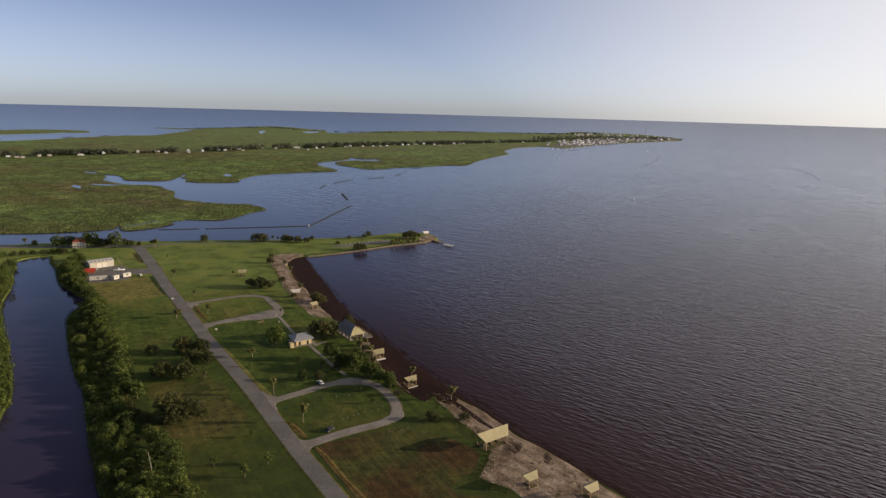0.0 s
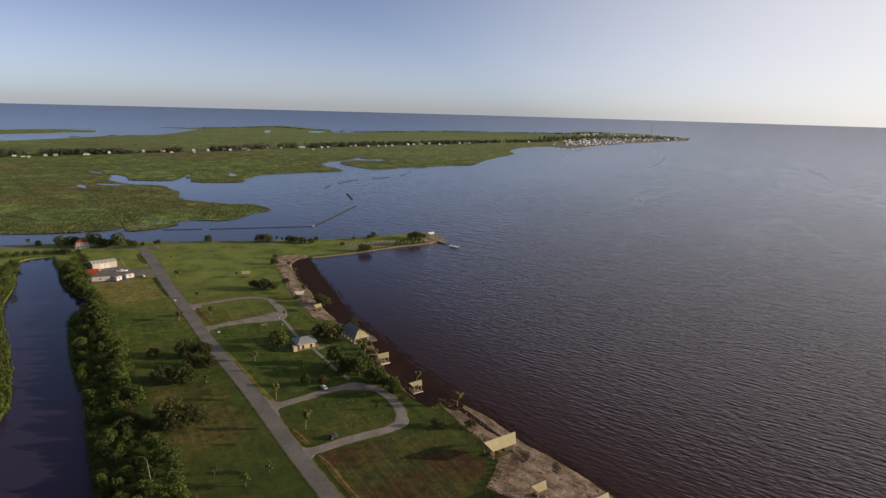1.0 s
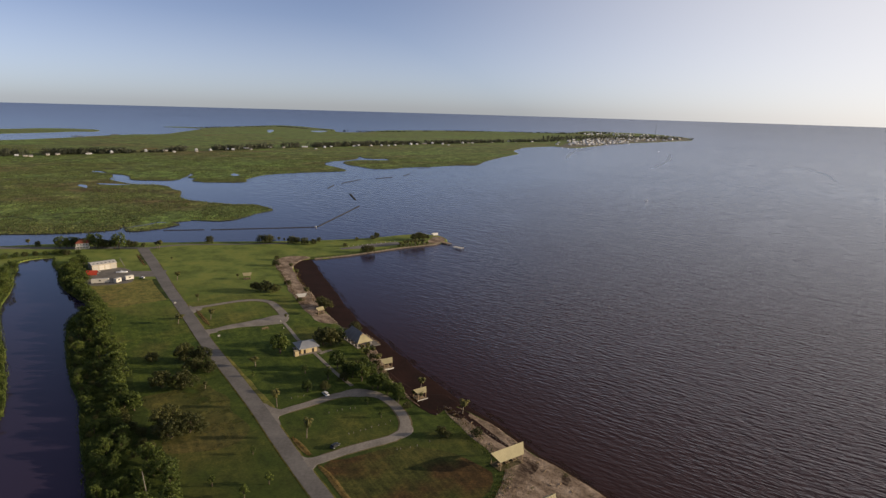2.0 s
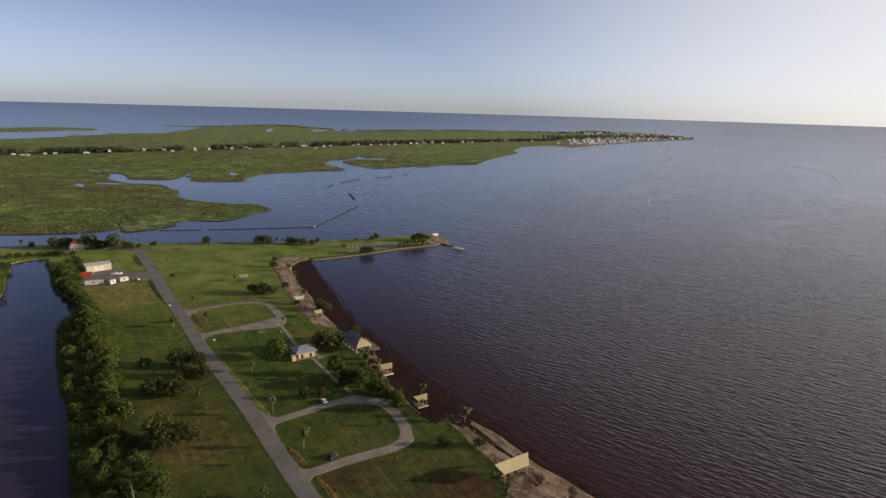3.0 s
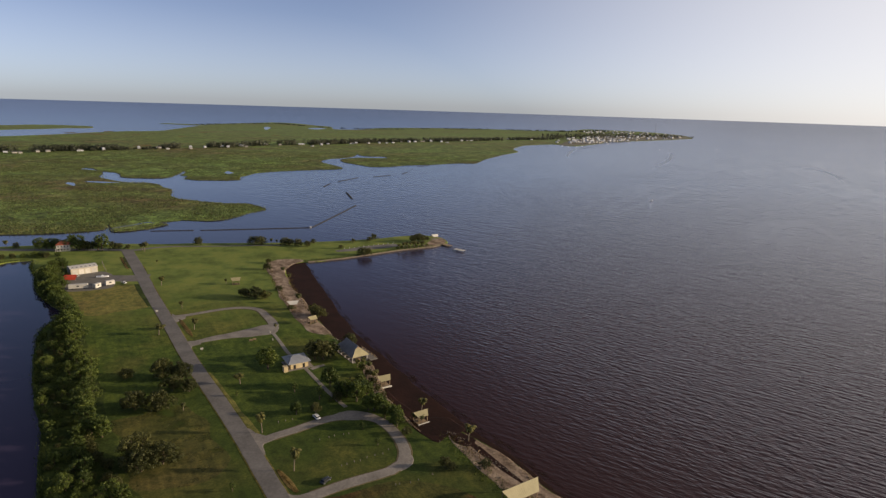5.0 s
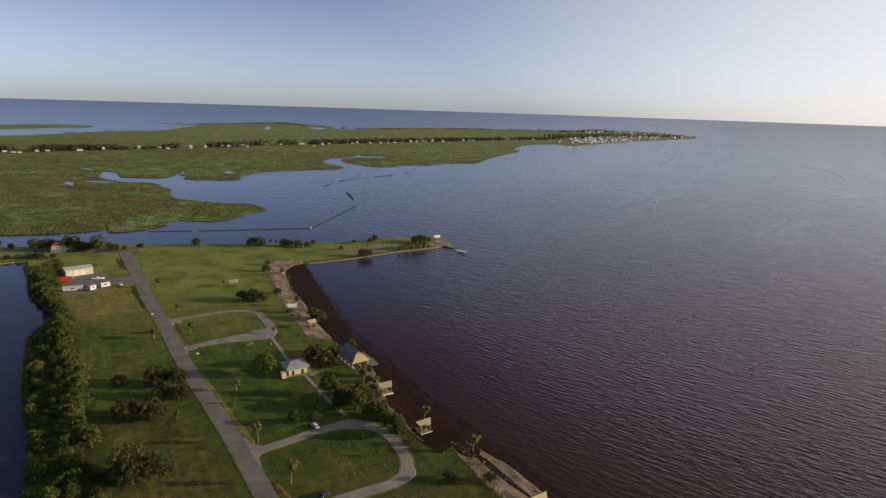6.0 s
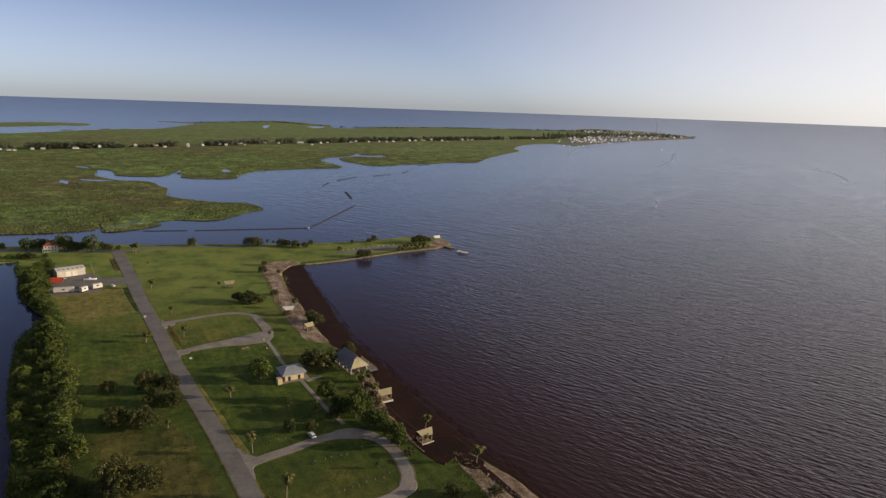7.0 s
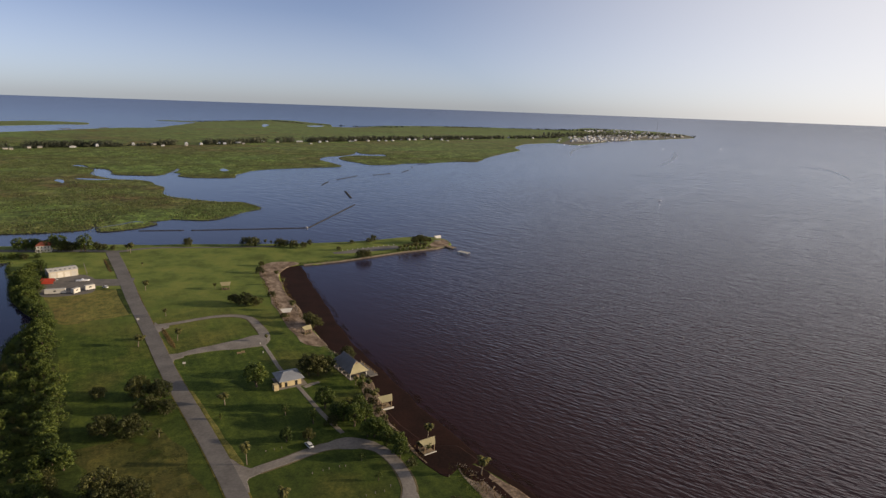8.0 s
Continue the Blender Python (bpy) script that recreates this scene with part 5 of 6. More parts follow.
def picnic_shelter(ends, eave, half, ridge_h, eave_h, deck=False, cover=None):
    """An open shelter: a gable roof whose ridge overhangs its eaves, on posts with braces."""
    (ax, ay), (bx, by) = ends
    length = math.dist((ax, ay), (bx, by))
    cover = cover or M_ROOF_YELLOW
    root = tagged(new("picnic_shelter"), "open picnic shelter with %s metal prow roof on wooden posts" % ("white" if cover is M_WHITE else "cream"), "shelter", "picnic shelters")
    root.matrix_basis = pose((ax + bx) / 2, (ay + by) / 2, 0.82, 0, 0, math.degrees(math.atan2(by - ay, bx - ax)))
    L, E = length / 2, eave / 2
    for s in (-1, 1):
        bm = bmesh.new()
        slab(bm, [(-L, 0, ridge_h), (L, 0, ridge_h), (E, s * half, eave_h), (-E, s * half, eave_h)], 0.07)
        roof = part("roof", bm, cover, root)
        n = max(5, int(eave / 0.6))
        for i in range(n + 1):
            u = -1 + 2 * i / n
            bm = bmesh.new()
            tube(bm, (u * L * 0.985, 0, ridge_h + 0.02), (u * E * 0.985, s * half, eave_h + 0.02), 0.028, 0.028, 4)
            part("rib", bm, cover, roof)
    for sx in (-1, 1):
        for sy in (-1, 1):
            bm = bmesh.new()
            x, y = sx * E * 0.9, sy * half * 0.85
            top = ridge_h + (eave_h - ridge_h) * 0.85 - 0.1
            box(bm, x - 0.1, y - 0.1, -0.05, x + 0.1, y + 0.1, top)
            part("post", bm, M_WOOD, root)
            bm = bmesh.new()
            tube(bm, (x, y, top * 0.55), (x * 1.18, y * 0.35, ridge_h - (ridge_h - eave_h) * 0.35 - 0.12), 0.06, 0.06, 4)
            part("brace", bm, M_WOOD, root)
    bm = bmesh.new()
    box(bm, -L * 0.98, -0.08, ridge_h - 0.3, L * 0.98, 0.08, ridge_h - 0.09)
    part("ridge_beam", bm, M_WOOD, root)
    bm = bmesh.new()
    box(bm, -E, -half * 0.95, -0.12, E, half * 0.95, 0.12 if deck else 0.05)
    part("floor_slab", bm, M_DIRT if not deck else M_WOOD, root, "plank deck" if deck else "packed earth floor")
    if deck:
        part("fascia", boxed(-E * 1.08, -half * 1.05 - 0.12, -0.35, E * 1.25, -half * 0.96, 0.3), M_WHITE, root, "white-painted deck edge")
    for i in range(1 if length < 10 else 3):
        x = 0 if length < 10 else (i - 1) * 3.2
        z = 0.12 if deck else 0.05
        table = tagged(new("picnic_table"), "weathered wooden picnic table under a shelter", "table", "picnic tables")
        table.matrix_basis = root.matrix_basis @ pose(x, 0, z)
        part("tabletop", boxed(-0.9, -0.4, 0.68, 0.9, 0.4, 0.75), M_WOOD, table)
        for s in (-1, 1):
            part("bench", boxed(-0.9, s * 0.75 - 0.14, 0.4, 0.9, s * 0.75 + 0.14, 0.46), M_WOOD, table)
            part("crossbar", boxed(s * 0.6 - 0.05, -0.8, 0.3, s * 0.6 + 0.05, 0.8, 0.4), M_WOOD, table)
            part("leg", boxed(s * 0.6 - 0.05, -0.45, -0.02, s * 0.6 + 0.05, 0.45, 0.68), M_WOOD, table)
    return root


picnic_shelter([(14, 197.4), (25.9, 205.7)], 10.5, 3.0, 6.05, 3.4)
picnic_shelter([(27.8, 175.2), (33.1, 178.9)], 3.8, 2.1, 4.5, 3.0)
picnic_shelter([(46.4, 170), (51.7, 173.6)], 3.8, 2.1, 4.5, 3.0)
picnic_shelter([(-15.5, 245.9), (-10.2, 249.7)], 4.2, 2.2, 4.5, 3.0, True)
picnic_shelter([(-32.9, 275.9), (-27.5, 279.2)], 4.4, 2.3, 4.5, 2.8, True)
picnic_shelter([(-145.2, 415.1), (-139.2, 417.3)], 4.6, 2.2, 4.5, 2.8)
picnic_shelter([(-96.9, 371.6), (-90.6, 374.2)], 4.0, 2.3, 4.4, 2.9, cover=M_WHITE)
picnic_shelter([(-79.1, 347.6), (-75.5, 351.3)], 4.2, 2.0, 4.0, 2.6)


def hip_roof(parent, lx, ly, eave, ridge, inset, main, ends=None, thick=0.12):
    """Four roof planes over a rectangle; the ridge runs along x."""
    a, b, r = lx / 2, ly / 2, lx / 2 - inset
    planes = ([(-a, -b, eave), (a, -b, eave), (r, 0, ridge), (-r, 0, ridge)], [(a, b, eave), (-a, b, eave), (-r, 0, ridge), (r, 0, ridge)],
              [(a, -b, eave), (a, b, eave), (r, 0, ridge)], [(-a, b, eave), (-a, -b, eave), (-r, 0, ridge)])
    for corners in planes:
        mat = ends if ends and len(corners) == 3 else main
        bm = bmesh.new()
        slab(bm, corners, thick)
        roof = part("roof", bm, mat, parent)
        p, q = Vector(corners[0]), Vector(corners[1])
        t0, t1 = Vector(corners[3] if len(corners) == 4 else corners[2]), Vector(corners[2])
        n = max(3, int((q - p).length / 1.2))
        for i in range(n + 1):
            u = i / n
            bm = bmesh.new()
            up = Vector((0, 0, 0.02))
            tube(bm, p.lerp(q, u) + up, t0.lerp(t1, u) + up, 0.03, 0.03, 4)
            part("seam", bm, mat, roof)
    bm = bmesh.new()
    tube(bm, (-r, 0, ridge + 0.03), (r, 0, ridge + 0.03), 0.09, 0.09, 6)
    part("ridge_cap", bm, main, parent)


def gablet_roof(parent, lx, ly, eave, ridge, inset, share, main, ends, thick=0.12):
    """A hip roof whose ends stop short of the ridge under small upright gablets; the ridge runs along x."""
    a, b, r = lx / 2, ly / 2, lx / 2 - inset
    k, high = b * (1 - share), eave + (ridge - eave) * share
    up = Vector((0, 0, 0.02))
    for s in (-1, 1):
        bm = bmesh.new()
        slab(bm, [(-a, s * b, eave), (a, s * b, eave), (r, s * k, high), (r, 0, ridge), (-r, 0, ridge), (-r, s * k, high)], thick)
        side = part("roof", bm, main, parent)
        for i in range(17):
            x = -a + lx * i / 16
            t = min(1.0, (a - abs(x)) / inset * share) if abs(x) > r else 1.0
            bm = bmesh.new()
            tube(bm, Vector((x, s * b, eave)) + up, Vector((x, s * b * (1 - t), eave + (ridge - eave) * t)) + up, 0.03, 0.03, 4)
            part("seam", bm, main, side)
        bm = bmesh.new()
        slab(bm, [(s * a, -b, eave), (s * a, b, eave), (s * r, k, high), (s * r, -k, high)], thick)
        hip = part("roof", bm, ends, parent, "hip end coloured cream as sunlit")
        for i in range(10):
            u = -1 + 2 * i / 9
            bm = bmesh.new()
            tube(bm, Vector((s * a, u * b, eave)) + up, Vector((s * r, u * k, high)) + up, 0.035, 0.035, 4)
            part("seam", bm, ends, hip)
        bm = bmesh.new()
        bm.faces.new([bm.verts.new(p) for p in ((s * (r - 0.05), -k, high), (s * (r - 0.05), k, high), (s * (r - 0.05), 0, ridge - 0.05))])
        part("gablet", bm, M_WOOD, parent, "slatted dark gablet vent")
    bm = bmesh.new()
    tube(bm, (-r, 0, ridge + 0.03), (r, 0, ridge + 0.03), 0.09, 0.09, 6)
    part("ridge_cap", bm, main, parent)


def big_pavilion():
    root = tagged(new("pavilion"), "large open pavilion, steep roof coloured grey in shade, cream where sunlit", "pavilion")
    root.matrix_basis = frame_at(-48.6, 307.8, -54, 0.82)
    # sun and shade put into the roof colours: cream hip ends, grey sides
    gablet_roof(root, 18.0, 8.8, 2.8, 6.9, 2.8, 0.72, M_ROOF_BLUE, M_ROOF_YELLOW)
    for x in (-7.8, -3.9, 0, 3.9, 7.8):
        for y in (-3.8, 3.8):
            part("post", boxed(x - 0.15, y - 0.15, -0.05, x + 0.15, y + 0.15, 3.0), M_WHITE, root)
    part("floor_slab", boxed(-8.6, -4.2, -0.15, 8.6, 4.2, 0.06), M_CONCRETE, root)
    deck = part("deck", boxed(-5, 4.3, 0.25, 10.5, 8.0, 0.45), M_CONCRETE, root, "pale plank deck towards the bay")
    for x in range(-4, 11, 3):
        part("deck_post", boxed(x - 0.12, 7.6, -1.2, x + 0.12, 7.85, 1.4), M_WOOD, deck)
    for z in (0.9, 1.35):
        part("rail", boxed(-5, 7.66, z, 10.5, 7.78, z + 0.08), M_WOOD, deck)
    for k in range(4):
        part("bench", boxed(-6.5 + 4 * k, -0.5, 0.06, -4.5 + 4 * k, 0.5, 0.8), M_WOOD, root)


big_pavilion()


def restroom():
    root = tagged(new("restroom_building"), "small cream restroom block under a blue-grey hip roof", "building")
    root.matrix_basis = frame_at(-72.2, 295.4, 32, 0.82)
    part("wall", boxed(-4.0, -4.6, -0.1, 4.0, 4.6, 2.85), M_TAN, root)
    hip_roof(root, 10.6, 10.6, 2.75, 4.5, 3.4, M_ROOF_PALE)
    for x in (-2.2, 2.0):
        # no recess is built: the doorway's shade is a dark panel
        door = part("door", boxed(x - 0.5, -4.66, 0, x + 0.5, -4.604, 2.05), M_DARK, root, "flat dark panel for a shaded doorway")
        part("frame", boxed(x - 0.62, -4.7, 2.05, x + 0.62, -4.604, 2.2), M_WHITE, door)
    for y in (-2.5, 0.2, 2.8):
        part("vent_window", boxed(3.99, y - 0.6, 1.9, 4.06, y + 0.6, 2.4), M_DARK, root)
    part("privacy_wall", boxed(-7.6, -6.4, -0.1, -5.7, -3.9, 2.4), M_TAN, root)
    part("slab", boxed(-5.4, -6.2, -0.1, 6.2, 5.4, 0.07), M_CONCRETE, root)


restroom()


def storage_shed():
    root = tagged(new("storage_building"), "long cream metal storage building with roll-up doors", "building")
    root.matrix_basis = frame_at(-252.0, 431.5, 44, 0.82)
    part("wall", boxed(-8, -5.2, -0.1, 8, 5.2, 4.3), M_CREAM, root)
    for s in (-1, 1):
        bm = bmesh.new()
        slab(bm, [(-8.3, s * 5.6, 4.25), (8.3, s * 5.6, 4.25), (8.3, 0, 5.2), (-8.3, 0, 5.2)], 0.1)
        roof = part("roof", bm, M_WHITE, root)
        for i in range(14):
            x = -8.2 + i * 16.4 / 13
            bm = bmesh.new()
            tube(bm, (x, s * 5.6, 4.28), (x, 0, 5.23), 0.03, 0.03, 4)
            part("seam", bm, M_WHITE, roof)
        for i in range(6):
            x = -6.5 + i * 2.6
            bm = bmesh.new()
            slab(bm, [(x - 0.6, s * 3.9, 4.62), (x + 0.6, s * 3.9, 4.62), (x + 0.6, s * 2.5, 4.86), (x - 0.6, s * 2.5, 4.86)], 0.04)
            part("skylight", bm, M_ROOF_BLUE, roof, "grey translucent skylight")
    for i in range(4):
        x = -5.6 + i * 3.8
        door = part("door", boxed(x - 1.5, -5.26, 0, x + 1.5, -5.204, 3.4), M_WHITE, root, "pale roll-up door")
        for z in (0.8, 1.6, 2.4):
            part("panel_rib", boxed(x - 1.5, -5.3, z, x + 1.5, -5.26, z + 0.06), M_CREAM, door)


storage_shed()


def red_house():
    root = tagged(new("house"), "white house with a red hip roof on the canal bank", "house")
    root.matrix_basis = frame_at(-300.6, 488.6, 24, 0.82) @ Matrix.Diagonal((0.68, 0.75, 0.85, 1))
    part("wall", boxed(-6.5, -4.5, 0, 6.5, 4.5, 6.0), M_WHITE, root)
    hip_roof(root, 14.4, 10.4, 5.9, 8.6, 4.2, M_TILE)
    for z in (1.0, 3.8):
        for x in (-4.6, -1.6, 1.6, 4.6):
            win = part("window", boxed(x - 0.5, -4.56, z, x + 0.5, -4.504, z + 1.3), M_DARK, root)
            part("sill", boxed(x - 0.6, -4.68, z - 0.1, x + 0.6, -4.504, z), M_WHITE, win)
    part("porch", boxed(-7.5, -7.0, 2.7, 7.5, -4.52, 2.95), M_WHITE, root)
    for x in (-7, -2.4, 2.4, 7):
        part("porch_post", boxed(x - 0.12, -6.9, -0.1, x + 0.12, -6.66, 2.7), M_WHITE, root)


red_house()


def spit_hut():
    root = tagged(new("picnic_shelter"), "small white-roofed shelter at the end of the spit", "shelter", "picnic shelters")
    root.matrix_basis = frame_at(-17.3, 574.0, 33, 0.82)
    for s in (-1, 1):
        bm = bmesh.new()
        slab(bm, [(-3.4, 0, 4.4), (3.4, 0, 4.4), (2.4, s * 2.4, 2.7), (-2.4, s * 2.4, 2.7)], 0.08)
        part("roof", bm, M_WHITE, root)
    for x in (-2.1, 2.1):
        for y in (-1.9, 1.9):
            part("post", boxed(x - 0.1, y - 0.1, -0.05, x + 0.1, y + 0.1, 3.0), M_WOOD, root)
    part("floor_slab", boxed(-2.6, -2.4, -0.1, 2.6, 2.4, 0.06), M_CONCRETE, root)


spit_hut()
sheet("concrete_terrace", rough_outline([(-25.5, 543.4), (-21.7, 564), (-16.3, 576.7), (-11.4, 578.8), (-7.6, 569.9), (-8.2, 559.4), (-17.9, 546.8)], 4, 0.3), 0.86, 0.6, 0.3, M_SAND, "bare sandy ground at the spit end", "ground")


def pier():
    root = tagged(new("pier"), "short weathered wooden pier off the spit", "pier")
    a, b = Vector((-10.3, 557.0, 0)), Vector((-2.6, 547.6, 0))
    root.matrix_basis = pose(a.x, a.y, 0, 0, 0, math.degrees(math.atan2(b.y - a.y, b.x - a.x)))
    n = (b - a).length
    for i in range(int(n / 0.6)):
        part("plank", boxed(i * 0.6, -2.2, 0.9, i * 0.6 + 0.55, 2.2, 0.98), M_WOOD, root)
    for i in range(4):
        for s in (-1, 1):
            x = 0.3 + i * (n - 0.8) / 3
            bm = bmesh.new()
            tube(bm, (x, s * 2.0, -1.0), (x, s * 2.0, 1.9), 0.16, 0.14, 8)
            part("piling", bm, M_BARK, root)
    for s in (-1, 1):
        part("beam", boxed(0, s * 1.8 - 0.1, 0.66, n, s * 1.8 + 0.1, 0.9), M_WOOD, root)


pier()


def dock():
    root = tagged(new("platform"), "detached weathered fishing platform standing in the bay", "platform")
    root.matrix_basis = pose(4.8, 534.2, 0, 0, 0, -38)
    for i in range(14):
        part("plank", boxed(-4.9 + i * 0.7, -2.2, 1.0, -4.9 + i * 0.7 + 0.64, 2.2, 1.1), M_WHITE, root)
    for x in (-4.4, 0, 4.4):
        for s in (-1, 1):
            bm = bmesh.new()
            tube(bm, (x, s * 2.0, -1), (x, s * 2.0, 1.9), 0.16, 0.14, 8)
            part("piling", bm, M_BARK, root)
    for s in (-1, 1):
        part("beam", boxed(-4.9, s * 1.7 - 0.1, 0.78, 4.9, s * 1.7 + 0.1, 1.0), M_WOOD, root)


dock()
for x, y in [(-2.3, 550.1), (-0.7, 546.6)]:
    bm = bmesh.new()
    tube(bm, (0, 0, -1), (0, 0, 1.4), 0.17, 0.14, 8)
    ob = mesh_object("piling", bm, M_BARK)
    ob.matrix_basis = pose(x, y, 0)
    tagged(ob, "lone weathered piling between pier and platform", "piling", "lone pilings")

# ---- vehicles ----


def paint(name, c):
    return surface(name, tuple(x * 0.9 for x in c), c, 0.8, 6, 0.3, bump=0)


M_CARWHITE, M_CARDARK, M_CARGREY = paint("car_white", (0.75, 0.75, 0.75)), paint("car_dark", (0.03, 0.035, 0.04)), paint("car_grey", (0.3, 0.31, 0.33))
M_GLASS = surface("car_glass", (0.012, 0.014, 0.016), (0.02, 0.022, 0.025), 1, 5, 0.08, bump=0)


def car(x, y, deg, mat, label, z=0.86):
    root = tagged(new("car"), label, "car", "parked cars")
    root.matrix_basis = pose(x, y, z, 0, 0, deg) @ Matrix.Scale(0.88, 4)
    prof = [(-2.2, 0.35), (-2.25, 0.75), (-2.1, 0.95), (-1.2, 1.0), (1.0, 1.0), (2.0, 0.88), (2.25, 0.65), (2.2, 0.35)]
    bm = bmesh.new()
    sides = [[bm.verts.new((px, s * (0.86 if pz > 0.9 else 0.9), pz)) for px, pz in prof] for s in (-1, 1)]
    n = len(prof)
    for i in range(n):
        j = (i + 1) % n
        bm.faces.new((sides[0][i], sides[0][j], sides[1][j], sides[1][i]))
    bm.faces.new(sides[0][::-1])
    bm.faces.new(sides[1])
    bmesh.ops.recalc_face_normals(bm, faces=bm.faces)
    part("body", bm, mat, root)
    for nm, z0, z1, m in (("cabin_glass", 0.98, 1.42, M_GLASS), ("roof", 1.42, 1.5, mat)):
        bm = bmesh.new()
        k = (z0 - 0.98) / 0.52
        k1 = (z1 - 0.98) / 0.52
        lo = [(-1.9 + 0.45 * k, 0.84 - 0.14 * k), (1.15 - 0.75 * k, 0.84 - 0.14 * k)]
        hi = [(-1.9 + 0.45 * k1, 0.84 - 0.14 * k1), (1.15 - 0.75 * k1, 0.84 - 0.14 * k1)]
        v = []
        for (a, w), (b, _), zz in ((lo[0], lo[1], z0), (hi[0], hi[1], z1)):
            v += [bm.verts.new(p) for p in ((a, -w, zz), (b, -w, zz), (b, w, zz), (a, w, zz))]
        for f in ((3, 2, 1, 0), (4, 5, 6, 7), (0, 1, 5, 4), (1, 2, 6, 5), (2, 3, 7, 6), (3, 0, 4, 7)):
            bm.faces.new([v[i] for i in f])
        part(nm, bm, m, root)
    for wx in (-1.4, 1.4):
        for s in (-1, 1):
            bm = bmesh.new()
            tube(bm, (wx, s * 0.7, 0.33), (wx, s * 0.92, 0.33), 0.33, 0.33, 12)
            wheel = part("wheel", bm, M_TYRE, root)
            bm = bmesh.new()
            tube(bm, (wx, s * 0.9, 0.33), (wx, s * 0.935, 0.33), 0.19, 0.19, 10)
            part("rim", bm, M_CARGREY, wheel)
    for s in (-1, 1):
        part("headlight", boxed(2.14, s * 0.65 - 0.16, 0.66, 2.25, s * 0.65 + 0.16, 0.8), M_WHITE, root)


CAR_SPOTS = [(-52.4, 247.4), (-40.8, 207.8), (-212.1, 409.4), (-249, 419.3)]
car(*CAR_SPOTS[0], 128, M_CARWHITE, "white car parked on the loop drive", 0.9)
car(*CAR_SPOTS[1], 60, M_CARDARK, "dark car parked on the lawn inside the loop")
car(*CAR_SPOTS[2], 150, M_CARWHITE, "white car parked by the yard entrance", 0.9)
car(*CAR_SPOTS[3], 40, M_CARGREY, "grey car parked before the storage building", 0.87)


def camper(x, y, deg, length):
    root = tagged(new("camper"), "white box camper parked in the yard", "camper", "campers in the yard")
    root.matrix_basis = pose(x, y, 0.87, 0, 0, deg)
    bm = boxed(-length / 2, -1.2, 0.5, length / 2, 1.2, 3.1)
    bmesh.ops.bevel(bm, geom=bm.edges[:], offset=0.15, segments=2, affect="EDGES")
    part("body", bm, M_WHITE, root)
    for s in (-1, 1):
        part("window", boxed(-0.7, s * 1.2 - 0.02, 1.7, 0.7, s * 1.2 + 0.02, 2.4), M_GLASS, root)
        for wx in (-length * 0.3, length * 0.3):
            bm = bmesh.new()
            tube(bm, (wx, s * 0.85, 0.38), (wx, s * 1.15, 0.38), 0.38, 0.38, 12)
            part("wheel", bm, M_TYRE, root)


camper(-222.6, 397.5, 75, 4.6)
camper(-218.6, 404.6, 50, 5.4)
camper(-232.6, 394.6, 22, 10.5)


def red_tent():
    root = tagged(new("canopy_tent"), "red canvas canopy over stored gear in the yard", "canopy")
    root.matrix_basis = pose(-249.0, 413.2, 0.87, 0, 0, 20)
    for s in (-1, 1):
        bm = bmesh.new()
        slab(bm, [(-3.4, s * 2.6, 2.3), (3.4, s * 2.6, 2.3), (3.2, 0, 3.3), (-3.2, 0, 3.3)], 0.04)
        part("roof", bm, M_RED, root)
        part("valance", boxed(-3.4, s * 2.6 - 0.02, 0.5, 3.4, s * 2.6 + 0.02, 2.3), M_RED, root)
    for x in (-3.2, 3.2):
        for y in (-2.5, 2.5):
            bm = bmesh.new()
            tube(bm, (x, y, -0.02), (x, y, 2.3), 0.06, 0.06, 6)
            part("pole", bm, M_WHITE, root)


red_tent()


M_FARPAINT = surface("white_boat_paint", (0.68, 0.7, 0.74), (0.82, 0.84, 0.88), 0.5, 4, 0.4, bump=0.05)


def boat(x, y, deg, length, z, label):
    root = tagged(new("boat"), label, "boat")
    root.matrix_basis = pose(x, y, z, 0, 0, deg)
    bm = bmesh.new()
    rings = []
    for u, w, dz in ((-0.5, 0.75, 0), (-0.2, 1.0, 0), (0.2, 0.9, 0.05), (0.42, 0.45, 0.15), (0.5, 0.04, 0.25)):
        b = length * 0.17 * w
        rings.append([bm.verts.new(p) for p in ((u * length, -b, 0.75 + dz), (u * length, -b * 0.7, 0.05 + dz * 0.5), (u * length, b * 0.7, 0.05 + dz * 0.5), (u * length, b, 0.75 + dz))])
    for p, q in zip(rings, rings[1:]):
        for i in range(4):
            j = (i + 1) % 4
            bm.faces.new((p[i], p[j], q[j], q[i]))
    bm.faces.new(rings[0])
    bm.faces.new(rings[-1][::-1])
    bmesh.ops.recalc_face_normals(bm, faces=bm.faces)
    part("hull", bm, M_FARPAINT, root)
    part("console", boxed(-0.6, -0.45, 0.7, 0.4, 0.45, 1.5), M_FARPAINT, root)
    part("outboard", boxed(-length * 0.5 - 0.45, -0.2, 0.2, -length * 0.5, 0.2, 1.15), M_CARDARK, root)


boat(-232.5, 421, 20, 7.5, 0.95, "white boat standing on the yard gravel")
boat(273.3, 873.7, 10, 4.6, -0.2, "small white boat far out on the bay")

# ---- far houses ----


